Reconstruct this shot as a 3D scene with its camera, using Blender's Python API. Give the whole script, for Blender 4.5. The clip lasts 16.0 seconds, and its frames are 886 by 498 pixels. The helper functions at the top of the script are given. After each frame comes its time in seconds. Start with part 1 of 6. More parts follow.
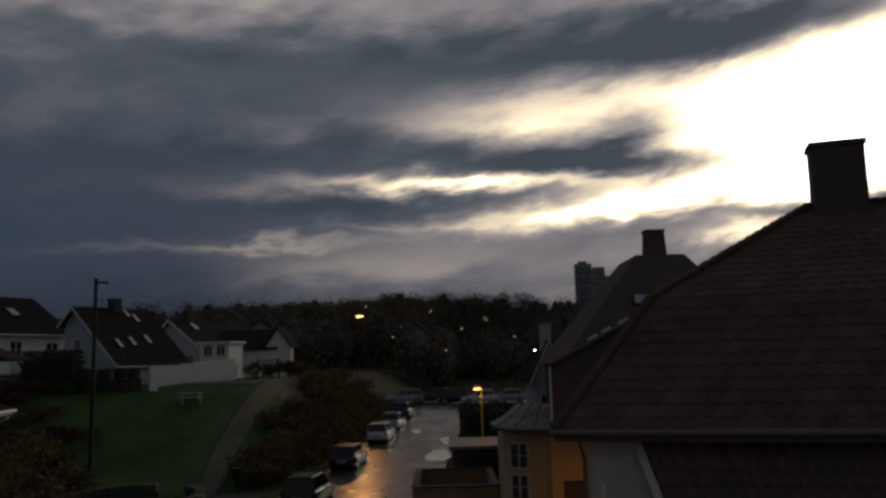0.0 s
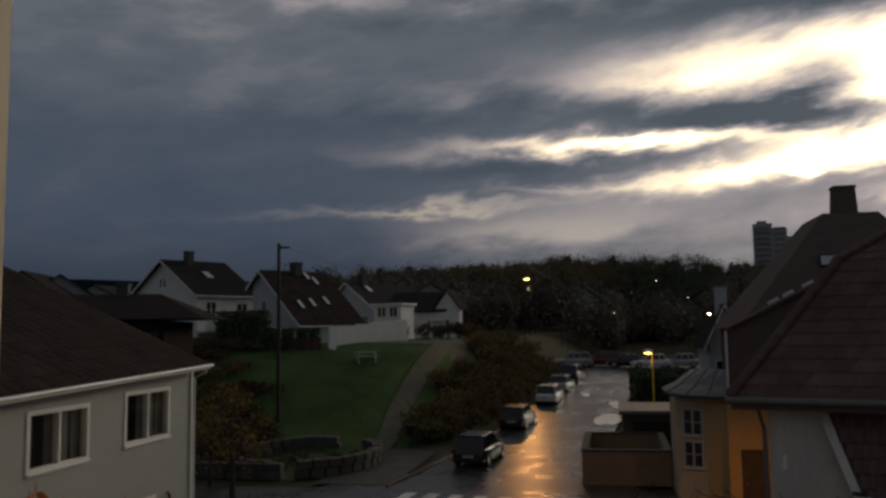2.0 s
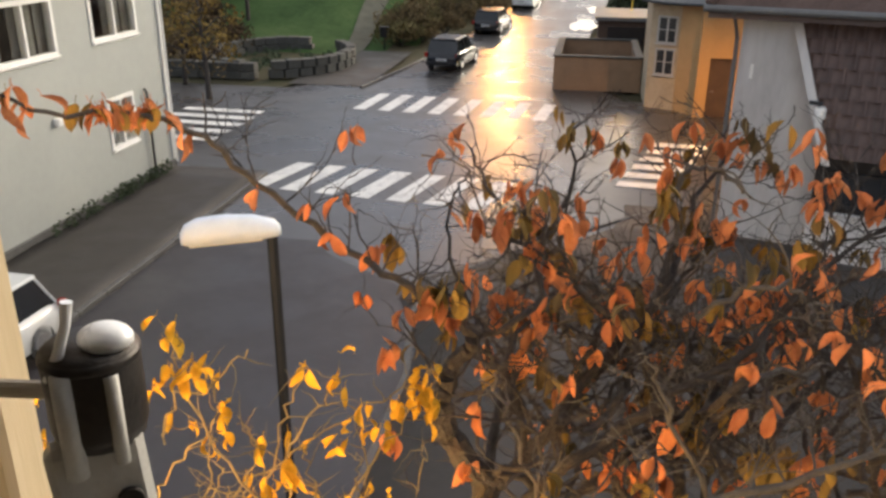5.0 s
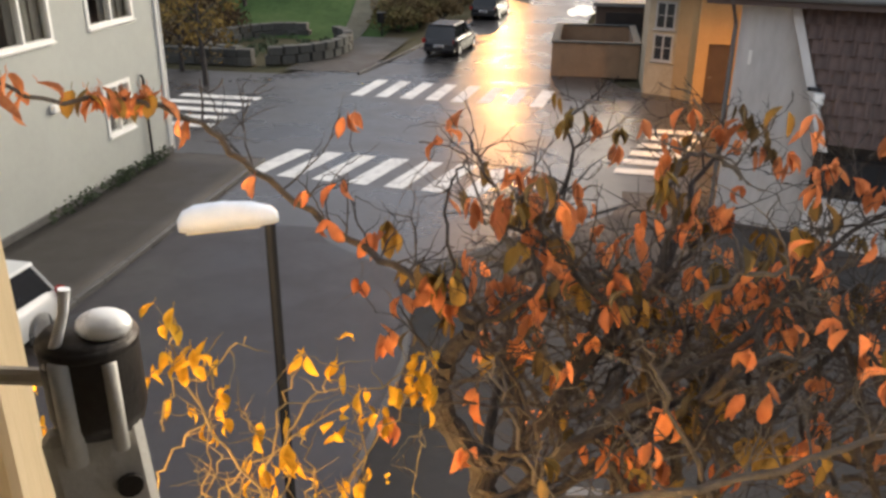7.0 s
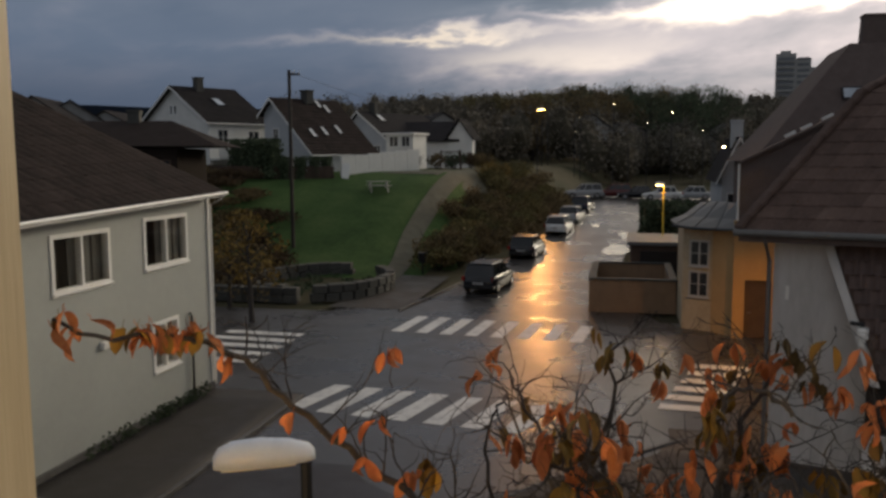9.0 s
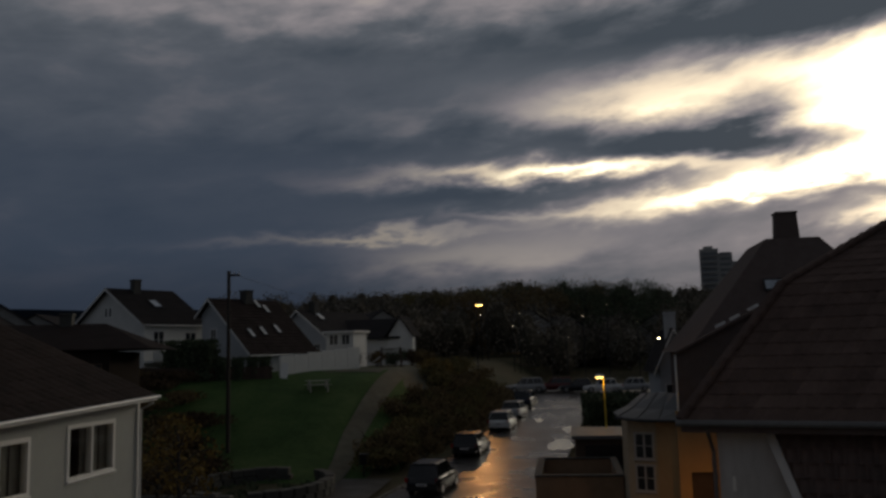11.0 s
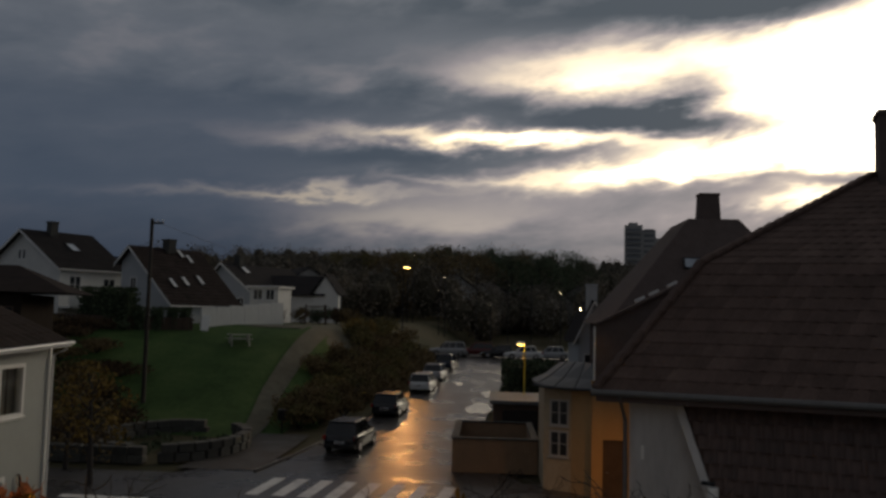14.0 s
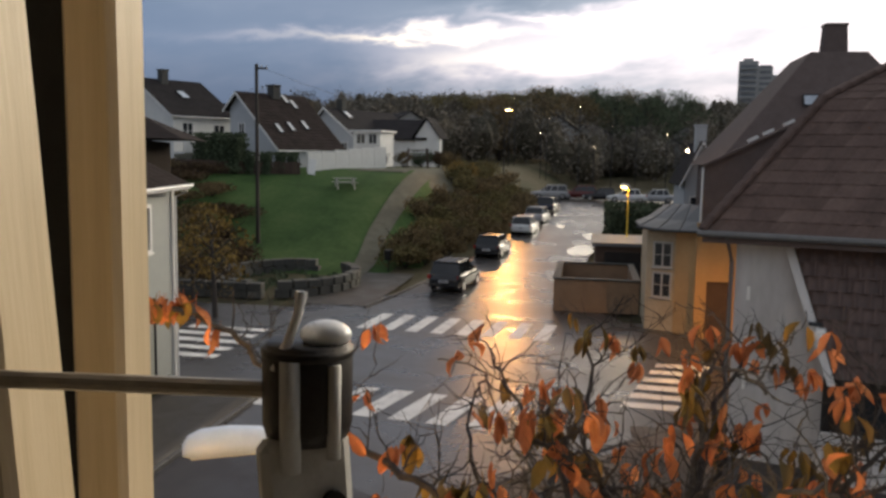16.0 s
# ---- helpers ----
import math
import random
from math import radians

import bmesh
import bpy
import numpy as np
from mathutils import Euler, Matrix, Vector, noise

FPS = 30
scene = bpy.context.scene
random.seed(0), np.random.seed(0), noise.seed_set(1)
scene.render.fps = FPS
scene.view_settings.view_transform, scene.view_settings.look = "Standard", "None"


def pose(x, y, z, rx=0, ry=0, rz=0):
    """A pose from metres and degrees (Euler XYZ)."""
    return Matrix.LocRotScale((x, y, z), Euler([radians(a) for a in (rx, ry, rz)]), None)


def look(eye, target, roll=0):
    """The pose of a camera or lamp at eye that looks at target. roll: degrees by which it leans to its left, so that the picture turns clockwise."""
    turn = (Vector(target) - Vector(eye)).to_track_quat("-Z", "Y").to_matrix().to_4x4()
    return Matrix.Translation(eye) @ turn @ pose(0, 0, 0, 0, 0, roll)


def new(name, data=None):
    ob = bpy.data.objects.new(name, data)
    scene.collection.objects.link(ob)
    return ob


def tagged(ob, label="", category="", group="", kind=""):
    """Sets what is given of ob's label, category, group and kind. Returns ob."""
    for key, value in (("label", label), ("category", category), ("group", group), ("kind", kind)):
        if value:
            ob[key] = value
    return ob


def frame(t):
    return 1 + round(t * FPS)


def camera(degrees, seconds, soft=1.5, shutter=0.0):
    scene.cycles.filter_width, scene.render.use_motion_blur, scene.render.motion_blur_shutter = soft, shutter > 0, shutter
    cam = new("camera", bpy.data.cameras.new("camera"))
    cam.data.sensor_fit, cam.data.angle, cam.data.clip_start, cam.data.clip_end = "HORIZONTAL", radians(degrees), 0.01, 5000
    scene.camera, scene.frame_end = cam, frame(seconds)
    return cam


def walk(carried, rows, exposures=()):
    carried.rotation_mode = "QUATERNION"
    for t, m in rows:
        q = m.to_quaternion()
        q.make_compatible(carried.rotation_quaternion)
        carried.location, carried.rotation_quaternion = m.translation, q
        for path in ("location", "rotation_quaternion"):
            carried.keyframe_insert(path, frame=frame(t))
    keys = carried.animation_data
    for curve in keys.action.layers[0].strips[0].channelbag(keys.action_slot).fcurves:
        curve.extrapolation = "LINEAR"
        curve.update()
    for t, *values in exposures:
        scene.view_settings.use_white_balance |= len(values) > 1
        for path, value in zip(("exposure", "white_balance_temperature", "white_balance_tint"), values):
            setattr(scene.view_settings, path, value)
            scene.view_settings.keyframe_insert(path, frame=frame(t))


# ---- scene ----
cam = camera(56.6, 16.0, soft=2.9)
PATH = [
    (0.0, pose(-0.000, -0.000, 7.200, 97.80, 1.53, -0.00)),
    (0.5, pose(-0.000, -0.000, 7.200, 97.90, 1.85, 2.96)),
    (1.0, pose(-0.000, -0.000, 7.200, 97.53, 1.90, 5.59)),
    (1.5, pose(-0.000, -0.000, 7.200, 97.22, 1.66, 8.41)),
    (2.0, pose(-0.000, -0.000, 7.200, 95.46, 0.88, 11.56)),
    (2.5, pose(-0.000, -0.000, 7.200, 93.22, 0.73, 13.10)),
    (3.0, pose(-0.000, -0.000, 7.200, 88.71, 0.62, 13.74)),
    (3.5, pose(-0.000, -0.000, 7.200, 83.68, 0.23, 12.40)),
    (3.6, pose(-0.000, -0.000, 7.200, 81.91, -0.05, 12.07)),
    (4.0, pose(-0.000, -0.000, 7.200, 77.14, -0.57, 11.36)),
    (4.5, pose(-0.000, -0.000, 7.200, 72.42, -0.35, 10.66)),
    (5.0, pose(-0.000, -0.000, 7.200, 68.33, -0.48, 9.95)),
    (5.2, pose(-0.000, -0.000, 7.200, 67.73, -0.48, 9.85)),
    (6.25, pose(-0.000, -0.000, 7.200, 67.23, -0.48, 9.75)),
    (7.3, pose(-0.000, -0.000, 7.200, 67.73, -0.48, 9.85)),
    (7.5, pose(-0.000, -0.000, 7.200, 68.30, -0.47, 9.97)),
    (8.0, pose(-0.000, -0.000, 7.200, 72.41, -0.31, 10.67)),
    (8.3, pose(-0.000, -0.000, 7.200, 75.11, -0.46, 11.20)),
    (8.5, pose(-0.000, -0.000, 7.200, 77.14, -0.48, 11.36)),
    (9.0, pose(-0.000, -0.000, 7.200, 83.68, 0.28, 12.41)),
    (9.2, pose(-0.000, -0.000, 7.200, 85.58, 0.34, 13.02)),
    (9.7, pose(-0.000, -0.000, 7.200, 89.90, 0.62, 13.70)),
    (10.2, pose(-0.000, -0.000, 7.200, 93.60, 0.80, 12.60)),
    (10.8, pose(-0.000, -0.000, 7.200, 96.70, 1.40, 9.50)),
    (11.3, pose(-0.000, -0.000, 7.200, 97.55, 1.75, 6.54)),
    (11.5, pose(-0.000, -0.000, 7.200, 97.49, 1.89, 5.43)),
    (12.0, pose(-0.000, -0.000, 7.200, 97.92, 1.83, 2.81)),
    (12.5, pose(-0.000, -0.000, 7.200, 97.81, 1.51, -0.11)),
    (13.0, pose(-0.000, -0.000, 7.200, 98.60, 1.95, -1.40)),
    (13.5, pose(-0.003, -0.003, 7.197, 96.94, 0.67, 0.35)),
    (14.0, pose(-0.008, -0.007, 7.192, 94.62, -1.31, 3.10)),
    (14.5, pose(-0.013, -0.011, 7.186, 91.32, -1.43, 5.67)),
    (15.0, pose(-0.019, -0.017, 7.180, 88.34, -0.97, 5.88)),
    (15.3, pose(-0.023, -0.021, 7.175, 87.27, -0.90, 6.55)),
    (15.5, pose(-0.039, -0.034, 7.166, 86.65, -0.99, 7.30)),
    (16.0, pose(-0.063, -0.057, 7.132, 83.64, -0.91, 10.08)),
]
EXPOSURES = [(0.0, 0.55, 7050, 10), (1.5, 0.55, 7050, 10), (2.0, 1.08, 7320, 10), (2.5, 1.45, 7320, 10), (3.0, 1.77, 7370, 10), (3.5, 2.27, 7470, 10),
             (4.0, 3.15, 7300, 10), (4.5, 3.52, 7300, 10), (5.0, 3.87, 7150, 10), (6.25, 3.92, 7150, 10),
             (7.5, 3.87, 7150, 10), (8.0, 3.52, 7300, 10), (8.5, 3.20, 7300, 10), (9.0, 2.27, 7470, 10), (9.5, 1.77, 7370, 10), (10.0, 1.37, 7320, 10),
             (10.5, 0.92, 7320, 10), (11.0, 0.55, 7050, 10), (12.5, 0.55, 7050, 10), (13.0, 0.51, 7050, 10), (13.5, 0.77, 7150, 10),
             (14.0, 1.12, 7420, 10), (14.5, 1.52, 7320, 10), (15.0, 1.92, 7370, 10), (15.5, 2.43, 7370, 10), (16.0, 3.08, 7200, 10)]
walk(cam, PATH, EXPOSURES)

# ---- sky and lights ----
SUN_AZ, SUN_EL = 30.0, 17.0


class Nodes:
    """Short hand for building a node tree."""

    def __init__(self, tree):
        self.t = tree

    def n(self, kind, **props):
        node = self.t.nodes.new(kind)
        for k, v in props.items():
            if k == "op":
                node.operation = v
            elif k == "blend":
                node.blend_type = v
            elif k == "dtype":
                node.data_type = v
        return node

    def link(self, a, b):
        self.t.links.new(a, b)

    def put(self, sock, v):
        if isinstance(v, bpy.types.NodeSocket):
            self.link(v, sock)
        else:
            sock.default_value = v

    def math(self, op, a, b=0.0, c=0.0):
        m = self.n("ShaderNodeMath", op=op)
        for i, v in enumerate((a, b, c)):
            self.put(m.inputs[i], v)
        return m.outputs[0]

    def ramp(self, fac, stops, smooth=False):
        r = self.n("ShaderNodeValToRGB")
        els = r.color_ramp.elements
        if smooth:
            r.color_ramp.interpolation = "EASE"
        while len(els) < len(stops):
            els.new(0.5)
        for e, (p, c) in zip(els, stops):
            e.position = p
            e.color = (*c, 1) if len(c) == 3 else c
        self.put(r.inputs[0], fac)
        return r.outputs[0]

    def mix(self, fac, a, b, blend="MIX"):
        m = self.n("ShaderNodeMix", dtype="RGBA", blend=blend)
        self.put(m.inputs[0], fac)
        self.put(m.inputs[6], a if isinstance(a, bpy.types.NodeSocket) else (*a, 1))
        self.put(m.inputs[7], b if isinstance(b, bpy.types.NodeSocket) else (*b, 1))
        return m.outputs[2]

    def noise(self, vec, scale, detail=4.0, rough=0.55, warp=0.0):
        k = self.n("ShaderNodeTexNoise")
        if vec is not None:
            self.link(vec, k.inputs["Vector"])
        k.inputs["Scale"].default_value = scale
        k.inputs["Detail"].default_value = detail
        k.inputs["Roughness"].default_value = rough
        k.inputs["Distortion"].default_value = warp
        return k.outputs["Fac"]


world = bpy.data.worlds.new("sky")
scene.world = world
world.use_nodes = True
W = Nodes(world.node_tree)
W.t.nodes.clear()
coord = W.n("ShaderNodeTexCoord").outputs["Generated"]
nrm = W.n("ShaderNodeVectorMath", op="NORMALIZE")
W.link(coord, nrm.inputs[0])
sep = W.n("ShaderNodeSeparateXYZ")
W.link(nrm.outputs[0], sep.inputs[0])
sx, sy, sz = sep.outputs
az = W.math("MULTIPLY", W.math("ARCTAN2", sx, sy), 57.2958)       # degrees to the right of north
el = W.math("MULTIPLY", W.math("ARCSINE", sz), 57.2958)
# cloud streaks: bands that rise slowly to the right and run together near the horizon
slant = W.math("SUBTRACT", el, W.math("MULTIPLY", az, 0.10))
comb = W.n("ShaderNodeCombineXYZ")
W.link(W.math("MULTIPLY", az, 0.042), comb.inputs[0])
W.link(W.math("MULTIPLY", slant, 0.115), comb.inputs[1])
streak = W.noise(comb.outputs[0], 1.6, 6.0, 0.52, 0.2)
comb2 = W.n("ShaderNodeCombineXYZ")
W.link(W.math("MULTIPLY", az, 0.11), comb2.inputs[0])
W.link(W.math("MULTIPLY", slant, 0.30), comb2.inputs[1])
comb2.inputs[2].default_value = 3.7
fine = W.noise(comb2.outputs[0], 1.7, 5.0, 0.55, 0.2)
# slow wobble that gives the cloud edges their ragged outline
wa = W.math("ADD", az, W.math("MULTIPLY", W.math("SUBTRACT", streak, 0.5), 16.0))
we = W.math("ADD", el, W.math("ADD", W.math("MULTIPLY", W.math("SUBTRACT", fine, 0.5), 3.6), W.math("MULTIPLY", W.math("SUBTRACT", streak, 0.5), 2.0)))


def lens(a0, e0, half_a, half_e, tilt=0.0, power=1.0):
    """A soft-edged long cloud or gap in the sky, around azimuth a0 and elevation e0 (degrees)."""
    u = W.math("DIVIDE", W.math("SUBTRACT", wa, a0), half_a)
    v = W.math("DIVIDE", W.math("SUBTRACT", W.math("SUBTRACT", we, e0), W.math("MULTIPLY", W.math("SUBTRACT", wa, a0), tilt)), half_e)
    r = W.math("ADD", W.math("MULTIPLY", u, u), W.math("MULTIPLY", v, v))
    return W.math("MULTIPLY", W.math("EXPONENT", W.math("MULTIPLY", r, -1.0)), power)


open_sky = None
for spec in ((31.5, 15.6, 13, 4.0, 0.06, 1.0), (12.5, 10.2, 10, 1.0, 0.06, 0.75), (0.5, 12.2, 11, 0.8, -0.02, 0.72), (9, 17.0, 12, 1.7, 0.06, 0.40),
             (20, 7.9, 4.5, 0.8, 0.0, 0.60), (-16, 24.3, 16, 2.2, 0.05, 0.22), (8, 21.0, 16, 6.0, 0.03, 0.07), (-16, 8.0, 10, 0.40, 0.04, 0.36), (-9, 6.3, 11, 1.4, 0.02, 0.28), (-2, 9.6, 8, 0.35, 0.03, 0.14), (24, 11.5, 9, 2.6, 0.05, 0.6),
             (44, 17, 15, 5.5, 0.05, 0.8), (-2, 7.6, 16, 1.2, 0.0, 0.10)):
    g = lens(*spec)
    open_sky = g if open_sky is None else W.math("ADD", open_sky, g)
for spec in ((12.5, 13.3, 8.5, 1.0, -0.03, 0.55), (12, 21.0, 22, 2.1, 0.02, 0.26), (21, 20.9, 8, 1.5, 0.03, 0.32), (30, 12.6, 4.5, 0.7, 0.0, 0.5), (-9, 14.3, 18, 1.4, 0.04, 0.10),
             (26, 8.6, 9, 1.0, 0.02, 0.5), (-4, 10.8, 12, 0.8, 0.0, 0.14)):
    open_sky = W.math("SUBTRACT", open_sky, lens(*spec))
# the glow widens towards the hidden sun
vx = math.sin(radians(SUN_AZ)) * math.cos(radians(SUN_EL))
vy = math.cos(radians(SUN_AZ)) * math.cos(radians(SUN_EL))
dot = W.n("ShaderNodeVectorMath", op="DOT_PRODUCT")
W.link(nrm.outputs[0], dot.inputs[0])
dot.inputs[1].default_value = (vx, vy, math.sin(radians(SUN_EL)))
near_sun = W.math("POWER", W.math("MAXIMUM", dot.outputs["Value"], 0.0), 9.0)
mott = W.math("MULTIPLY", W.math("SUBTRACT", W.math("ADD", W.math("MULTIPLY", streak, 0.7), W.math("MULTIPLY", fine, 0.45)), 0.575), 0.50)
level = W.math("ADD", W.math("ADD", open_sky, mott), W.math("ADD", W.math("MULTIPLY", near_sun, 0.15), 0.10))
cloud = W.ramp(level, [(0.0, (0.031, 0.040, 0.053)), (0.12, (0.062, 0.071, 0.088)), (0.28, (0.158, 0.150, 0.168)), (0.42, (0.29, 0.265, 0.255)),
                       (0.58, (0.62, 0.53, 0.42)), (0.76, (1.0, 0.89, 0.66)), (1.0, (1.0, 0.97, 0.88))])
gain = W.math("ADD", 1.0, W.math("MULTIPLY", W.math("MAXIMUM", W.math("SUBTRACT", level, 0.66), 0.0), 3.0))
gainv = W.n("ShaderNodeVectorMath", op="SCALE")
W.link(cloud, gainv.inputs[0])
W.link(gain, gainv.inputs["Scale"])
# blue dusk low over the sea to the west, and the clear evening sky behind the clouds
low = W.ramp(W.math("DIVIDE", el, 24.0), [(0.0, (0.97, 0.97, 0.97)), (0.27, (0.90, 0.90, 0.90)), (0.5, (0.76, 0.76, 0.76)), (0.7, (0.46, 0.46, 0.46)), (1.0, (0, 0, 0))], True)
west = W.ramp(W.math("DIVIDE", W.math("SUBTRACT", 16.0, az), 34.0), [(0.0, (0.12, 0.12, 0.12)), (0.5, (0.45, 0.45, 0.45)), (1.0, (1, 1, 1))])
overhead = W.ramp(W.math("DIVIDE", el, 90.0), [(0.24, (1, 1, 1)), (0.45, (0.78, 0.77, 0.76))], True)
thick = W.mix(1.0, gainv.outputs[0], overhead, "MULTIPLY")
haze = W.ramp(W.math("DIVIDE", el, 10.0), [(0.0, (0.0060, 0.0100, 0.0200)), (0.35, (0.0095, 0.0160, 0.0310)), (0.8, (0.0160, 0.0250, 0.0440))], True)
dusk = W.mix(W.math("MULTIPLY", low, west), thick, haze)
sky = W.n("ShaderNodeTexSky")
sky.sky_type = "NISHITA"
sky.sun_disc = False
sky.sun_elevation, sky.sun_rotation = radians(6.0), radians(SUN_AZ)
bg_cloud, bg_sky, adds, wout = W.n("ShaderNodeBackground"), W.n("ShaderNodeBackground"), W.n("ShaderNodeAddShader"), W.n("ShaderNodeOutputWorld")
W.link(dusk, bg_cloud.inputs[0])
bg_cloud.inputs[1].default_value = 1.08
W.link(sky.outputs[0], bg_sky.inputs[0])
bg_sky.inputs[1].default_value = 0.05 * 0.015
W.link(bg_cloud.outputs[0], adds.inputs[0])
W.link(bg_sky.outputs[0], adds.inputs[1])
W.link(adds.outputs[0], wout.inputs[0])


def lamp_light(name, kind, m, watts, colour, size=0.2, spot=None):
    d = bpy.data.lights.new(name, kind)
    d.energy, d.color = watts, colour
    if kind == "AREA":
        d.size = size
    else:
        d.shadow_soft_size = size
    if spot:
        d.spot_size, d.spot_blend = radians(spot), 0.7
    ob = new(name, d)
    ob.matrix_world = m
    return ob


# weak, wide light of the overcast evening sky from the bright side
sun = bpy.data.lights.new("evening_sun", "SUN")
sun.energy, sun.angle, sun.color = 0.06, radians(40), (1.0, 0.86, 0.66)
sun_ob = new("evening_sun", sun)
sun_ob.matrix_world = look((60 * vx, 60 * vy, 40), (0, 0, 0))

SODIUM = (1.0, 0.46, 0.12)

# ---- materials ----


def material(name, colours, scale=4.0, rough=0.7, rough_to=None, bump=0.1, bump_scale=30.0, metal=0.0, island=0.0, coat=0.0, spec=0.5, stretch=None, detail=6.0):
    """A procedural surface: two or three colours mixed by noise at two scales, with fine relief."""
    m = bpy.data.materials.new(name)
    m.use_nodes = True
    k = Nodes(m.node_tree)
    b = m.node_tree.nodes["Principled BSDF"]
    pos = k.n("ShaderNodeTexCoord").outputs["Object"]
    if stretch:
        mp = k.n("ShaderNodeMapping")
        k.link(pos, mp.inputs[0])
        mp.inputs["Scale"].default_value = stretch
        pos = mp.outputs[0]
    big = k.noise(pos, scale, detail, 0.6, 0.3)
    small = k.noise(pos, scale * 9, 4.0, 0.6)
    f = k.math("ADD", k.math("MULTIPLY", big, 0.65), k.math("MULTIPLY", small, 0.35))
    n = len(colours)
    col = k.ramp(f, [(0.32 + 0.36 * i / max(1, n - 1), c) for i, c in enumerate(colours)])
    if island:
        geo = k.n("ShaderNodeNewGeometry").outputs["Random Per Island"]
        rnd = k.n("ShaderNodeObjectInfo").outputs["Random"]
        v = k.math("ADD", 1.0 - island, k.math("MULTIPLY", k.math("FRACT", k.math("ADD", geo, rnd)), 2 * island))
        sc = k.n("ShaderNodeVectorMath", op="SCALE")
        k.link(col, sc.inputs[0])
        k.link(v, sc.inputs["Scale"])
        col = sc.outputs[0]
    k.link(col, b.inputs["Base Color"])
    if rough_to is not None:
        rr = k.n("ShaderNodeMapRange")
        k.link(big, rr.inputs[0])
        rr.inputs[1].default_value, rr.inputs[2].default_value, rr.inputs[3].default_value, rr.inputs[4].default_value = 0.4, 0.6, rough, rough_to
        k.link(rr.outputs[0], b.inputs["Roughness"])
    else:
        b.inputs["Roughness"].default_value = rough
    b.inputs["Metallic"].default_value = metal
    b.inputs["Coat Weight"].default_value = coat
    b.inputs["Specular IOR Level"].default_value = spec
    if bump:
        bp = k.n("ShaderNodeBump")
        bp.inputs["Strength"].default_value = bump
        bp.inputs["Distance"].default_value = 0.02
        k.link(k.noise(pos, bump_scale, 5.0, 0.6), bp.inputs["Height"])
        k.link(bp.outputs[0], b.inputs["Normal"])
    return m


def glow(name, colour, strength):
    m = bpy.data.materials.new(name)
    m.use_nodes = True
    b = m.node_tree.nodes["Principled BSDF"]
    b.inputs["Base Color"].default_value = (*colour, 1)
    b.inputs["Emission Color"].default_value = (*colour, 1)
    b.inputs["Emission Strength"].default_value = strength
    return m


def glass(name, tint=(0.02, 0.022, 0.025), rough=0.06):
    """Dark window glass seen from outside: a glossy pane in front of an unlit room."""
    m = material(name, [tint, tuple(c * 1.6 for c in tint)], 0.7, rough, None, 0.0)
    m.node_tree.nodes["Principled BSDF"].inputs["IOR"].default_value = 1.5
    return m


M_ASPHALT = material("wet_asphalt", [(0.036, 0.033, 0.033), (0.051, 0.048, 0.047), (0.068, 0.064, 0.062)], 0.35, 0.25, 0.38, 0.10, 60.0, spec=0.45)
M_ASPHALT_NEW = material("dark_asphalt", [(0.035, 0.032, 0.036), (0.048, 0.044, 0.049)], 0.5, 0.42, 0.6, 0.25, 90.0, spec=0.35)
M_PAVE = material("pavement_asphalt", [(0.036, 0.032, 0.030), (0.056, 0.051, 0.046)], 0.6, 0.55, 0.75, 0.3, 70.0, spec=0.3)
M_PAINT = material("road_paint", [(0.30, 0.29, 0.28), (0.68, 0.67, 0.64), (0.80, 0.79, 0.76)], 1.6, 0.45, 0.6, 0.15, 50.0)
M_KERB = material("granite_kerb", [(0.055, 0.053, 0.051), (0.105, 0.101, 0.097)], 5.0, 0.6, None, 0.3, 60.0)
M_GRASS = material("grass", [(0.026, 0.054, 0.019), (0.046, 0.089, 0.028), (0.073, 0.111, 0.041)], 0.35, 0.95, None, 0.8, 25.0, spec=0.1)
M_GROUND = material("rough_ground", [(0.037, 0.045, 0.022), (0.069, 0.062, 0.037), (0.094, 0.077, 0.050)], 0.12, 0.95, None, 0.8, 12.0, spec=0.1)
M_PATH = material("gravel_path", [(0.085, 0.085, 0.065), (0.135, 0.130, 0.102)], 1.5, 0.95, None, 0.6, 60.0, spec=0.1)
M_WHITE = material("white_boards", [(0.60, 0.60, 0.57), (0.74, 0.73, 0.70)], 0.8, 0.6, None, 0.1, 40.0)
M_CREAM = material("pale_boards", [(0.308, 0.319, 0.297), (0.362, 0.373, 0.347)], 0.5, 0.6, None, 0.08, 40.0)
M_GREY_WALL = material("grey_boards", [(0.36, 0.38, 0.40), (0.46, 0.48, 0.50)], 0.6, 0.65, None, 0.1, 40.0)
M_TRIM = material("white_trim", [(0.70, 0.69, 0.66), (0.80, 0.79, 0.76)], 3.0, 0.45, None, 0.05)
M_ROOF = material("dark_roof_tile", [(0.022, 0.018, 0.017), (0.036, 0.028, 0.026), (0.051, 0.040, 0.037)], 1.2, 0.85, 0.95, 0.3, 40.0, island=0.12, spec=0.05)
M_ROOF_RED = material("red_brown_tile", [(0.079, 0.054, 0.046), (0.113, 0.077, 0.066), (0.142, 0.101, 0.086)], 1.5, 0.8, 0.95, 0.3, 40.0, island=0.16, spec=0.15)
M_ROOF_GREY = material("grey_roof_tile", [(0.022, 0.020, 0.021), (0.040, 0.037, 0.038)], 1.0, 0.85, 0.95, 0.3, 40.0, island=0.1, spec=0.05)
M_PANTILE = material("glazed_pantile", [(0.060, 0.036, 0.030), (0.088, 0.054, 0.045), (0.115, 0.074, 0.062)], 2.5, 0.42, 0.6, 0.15, 40.0, island=0.2, spec=0.4)
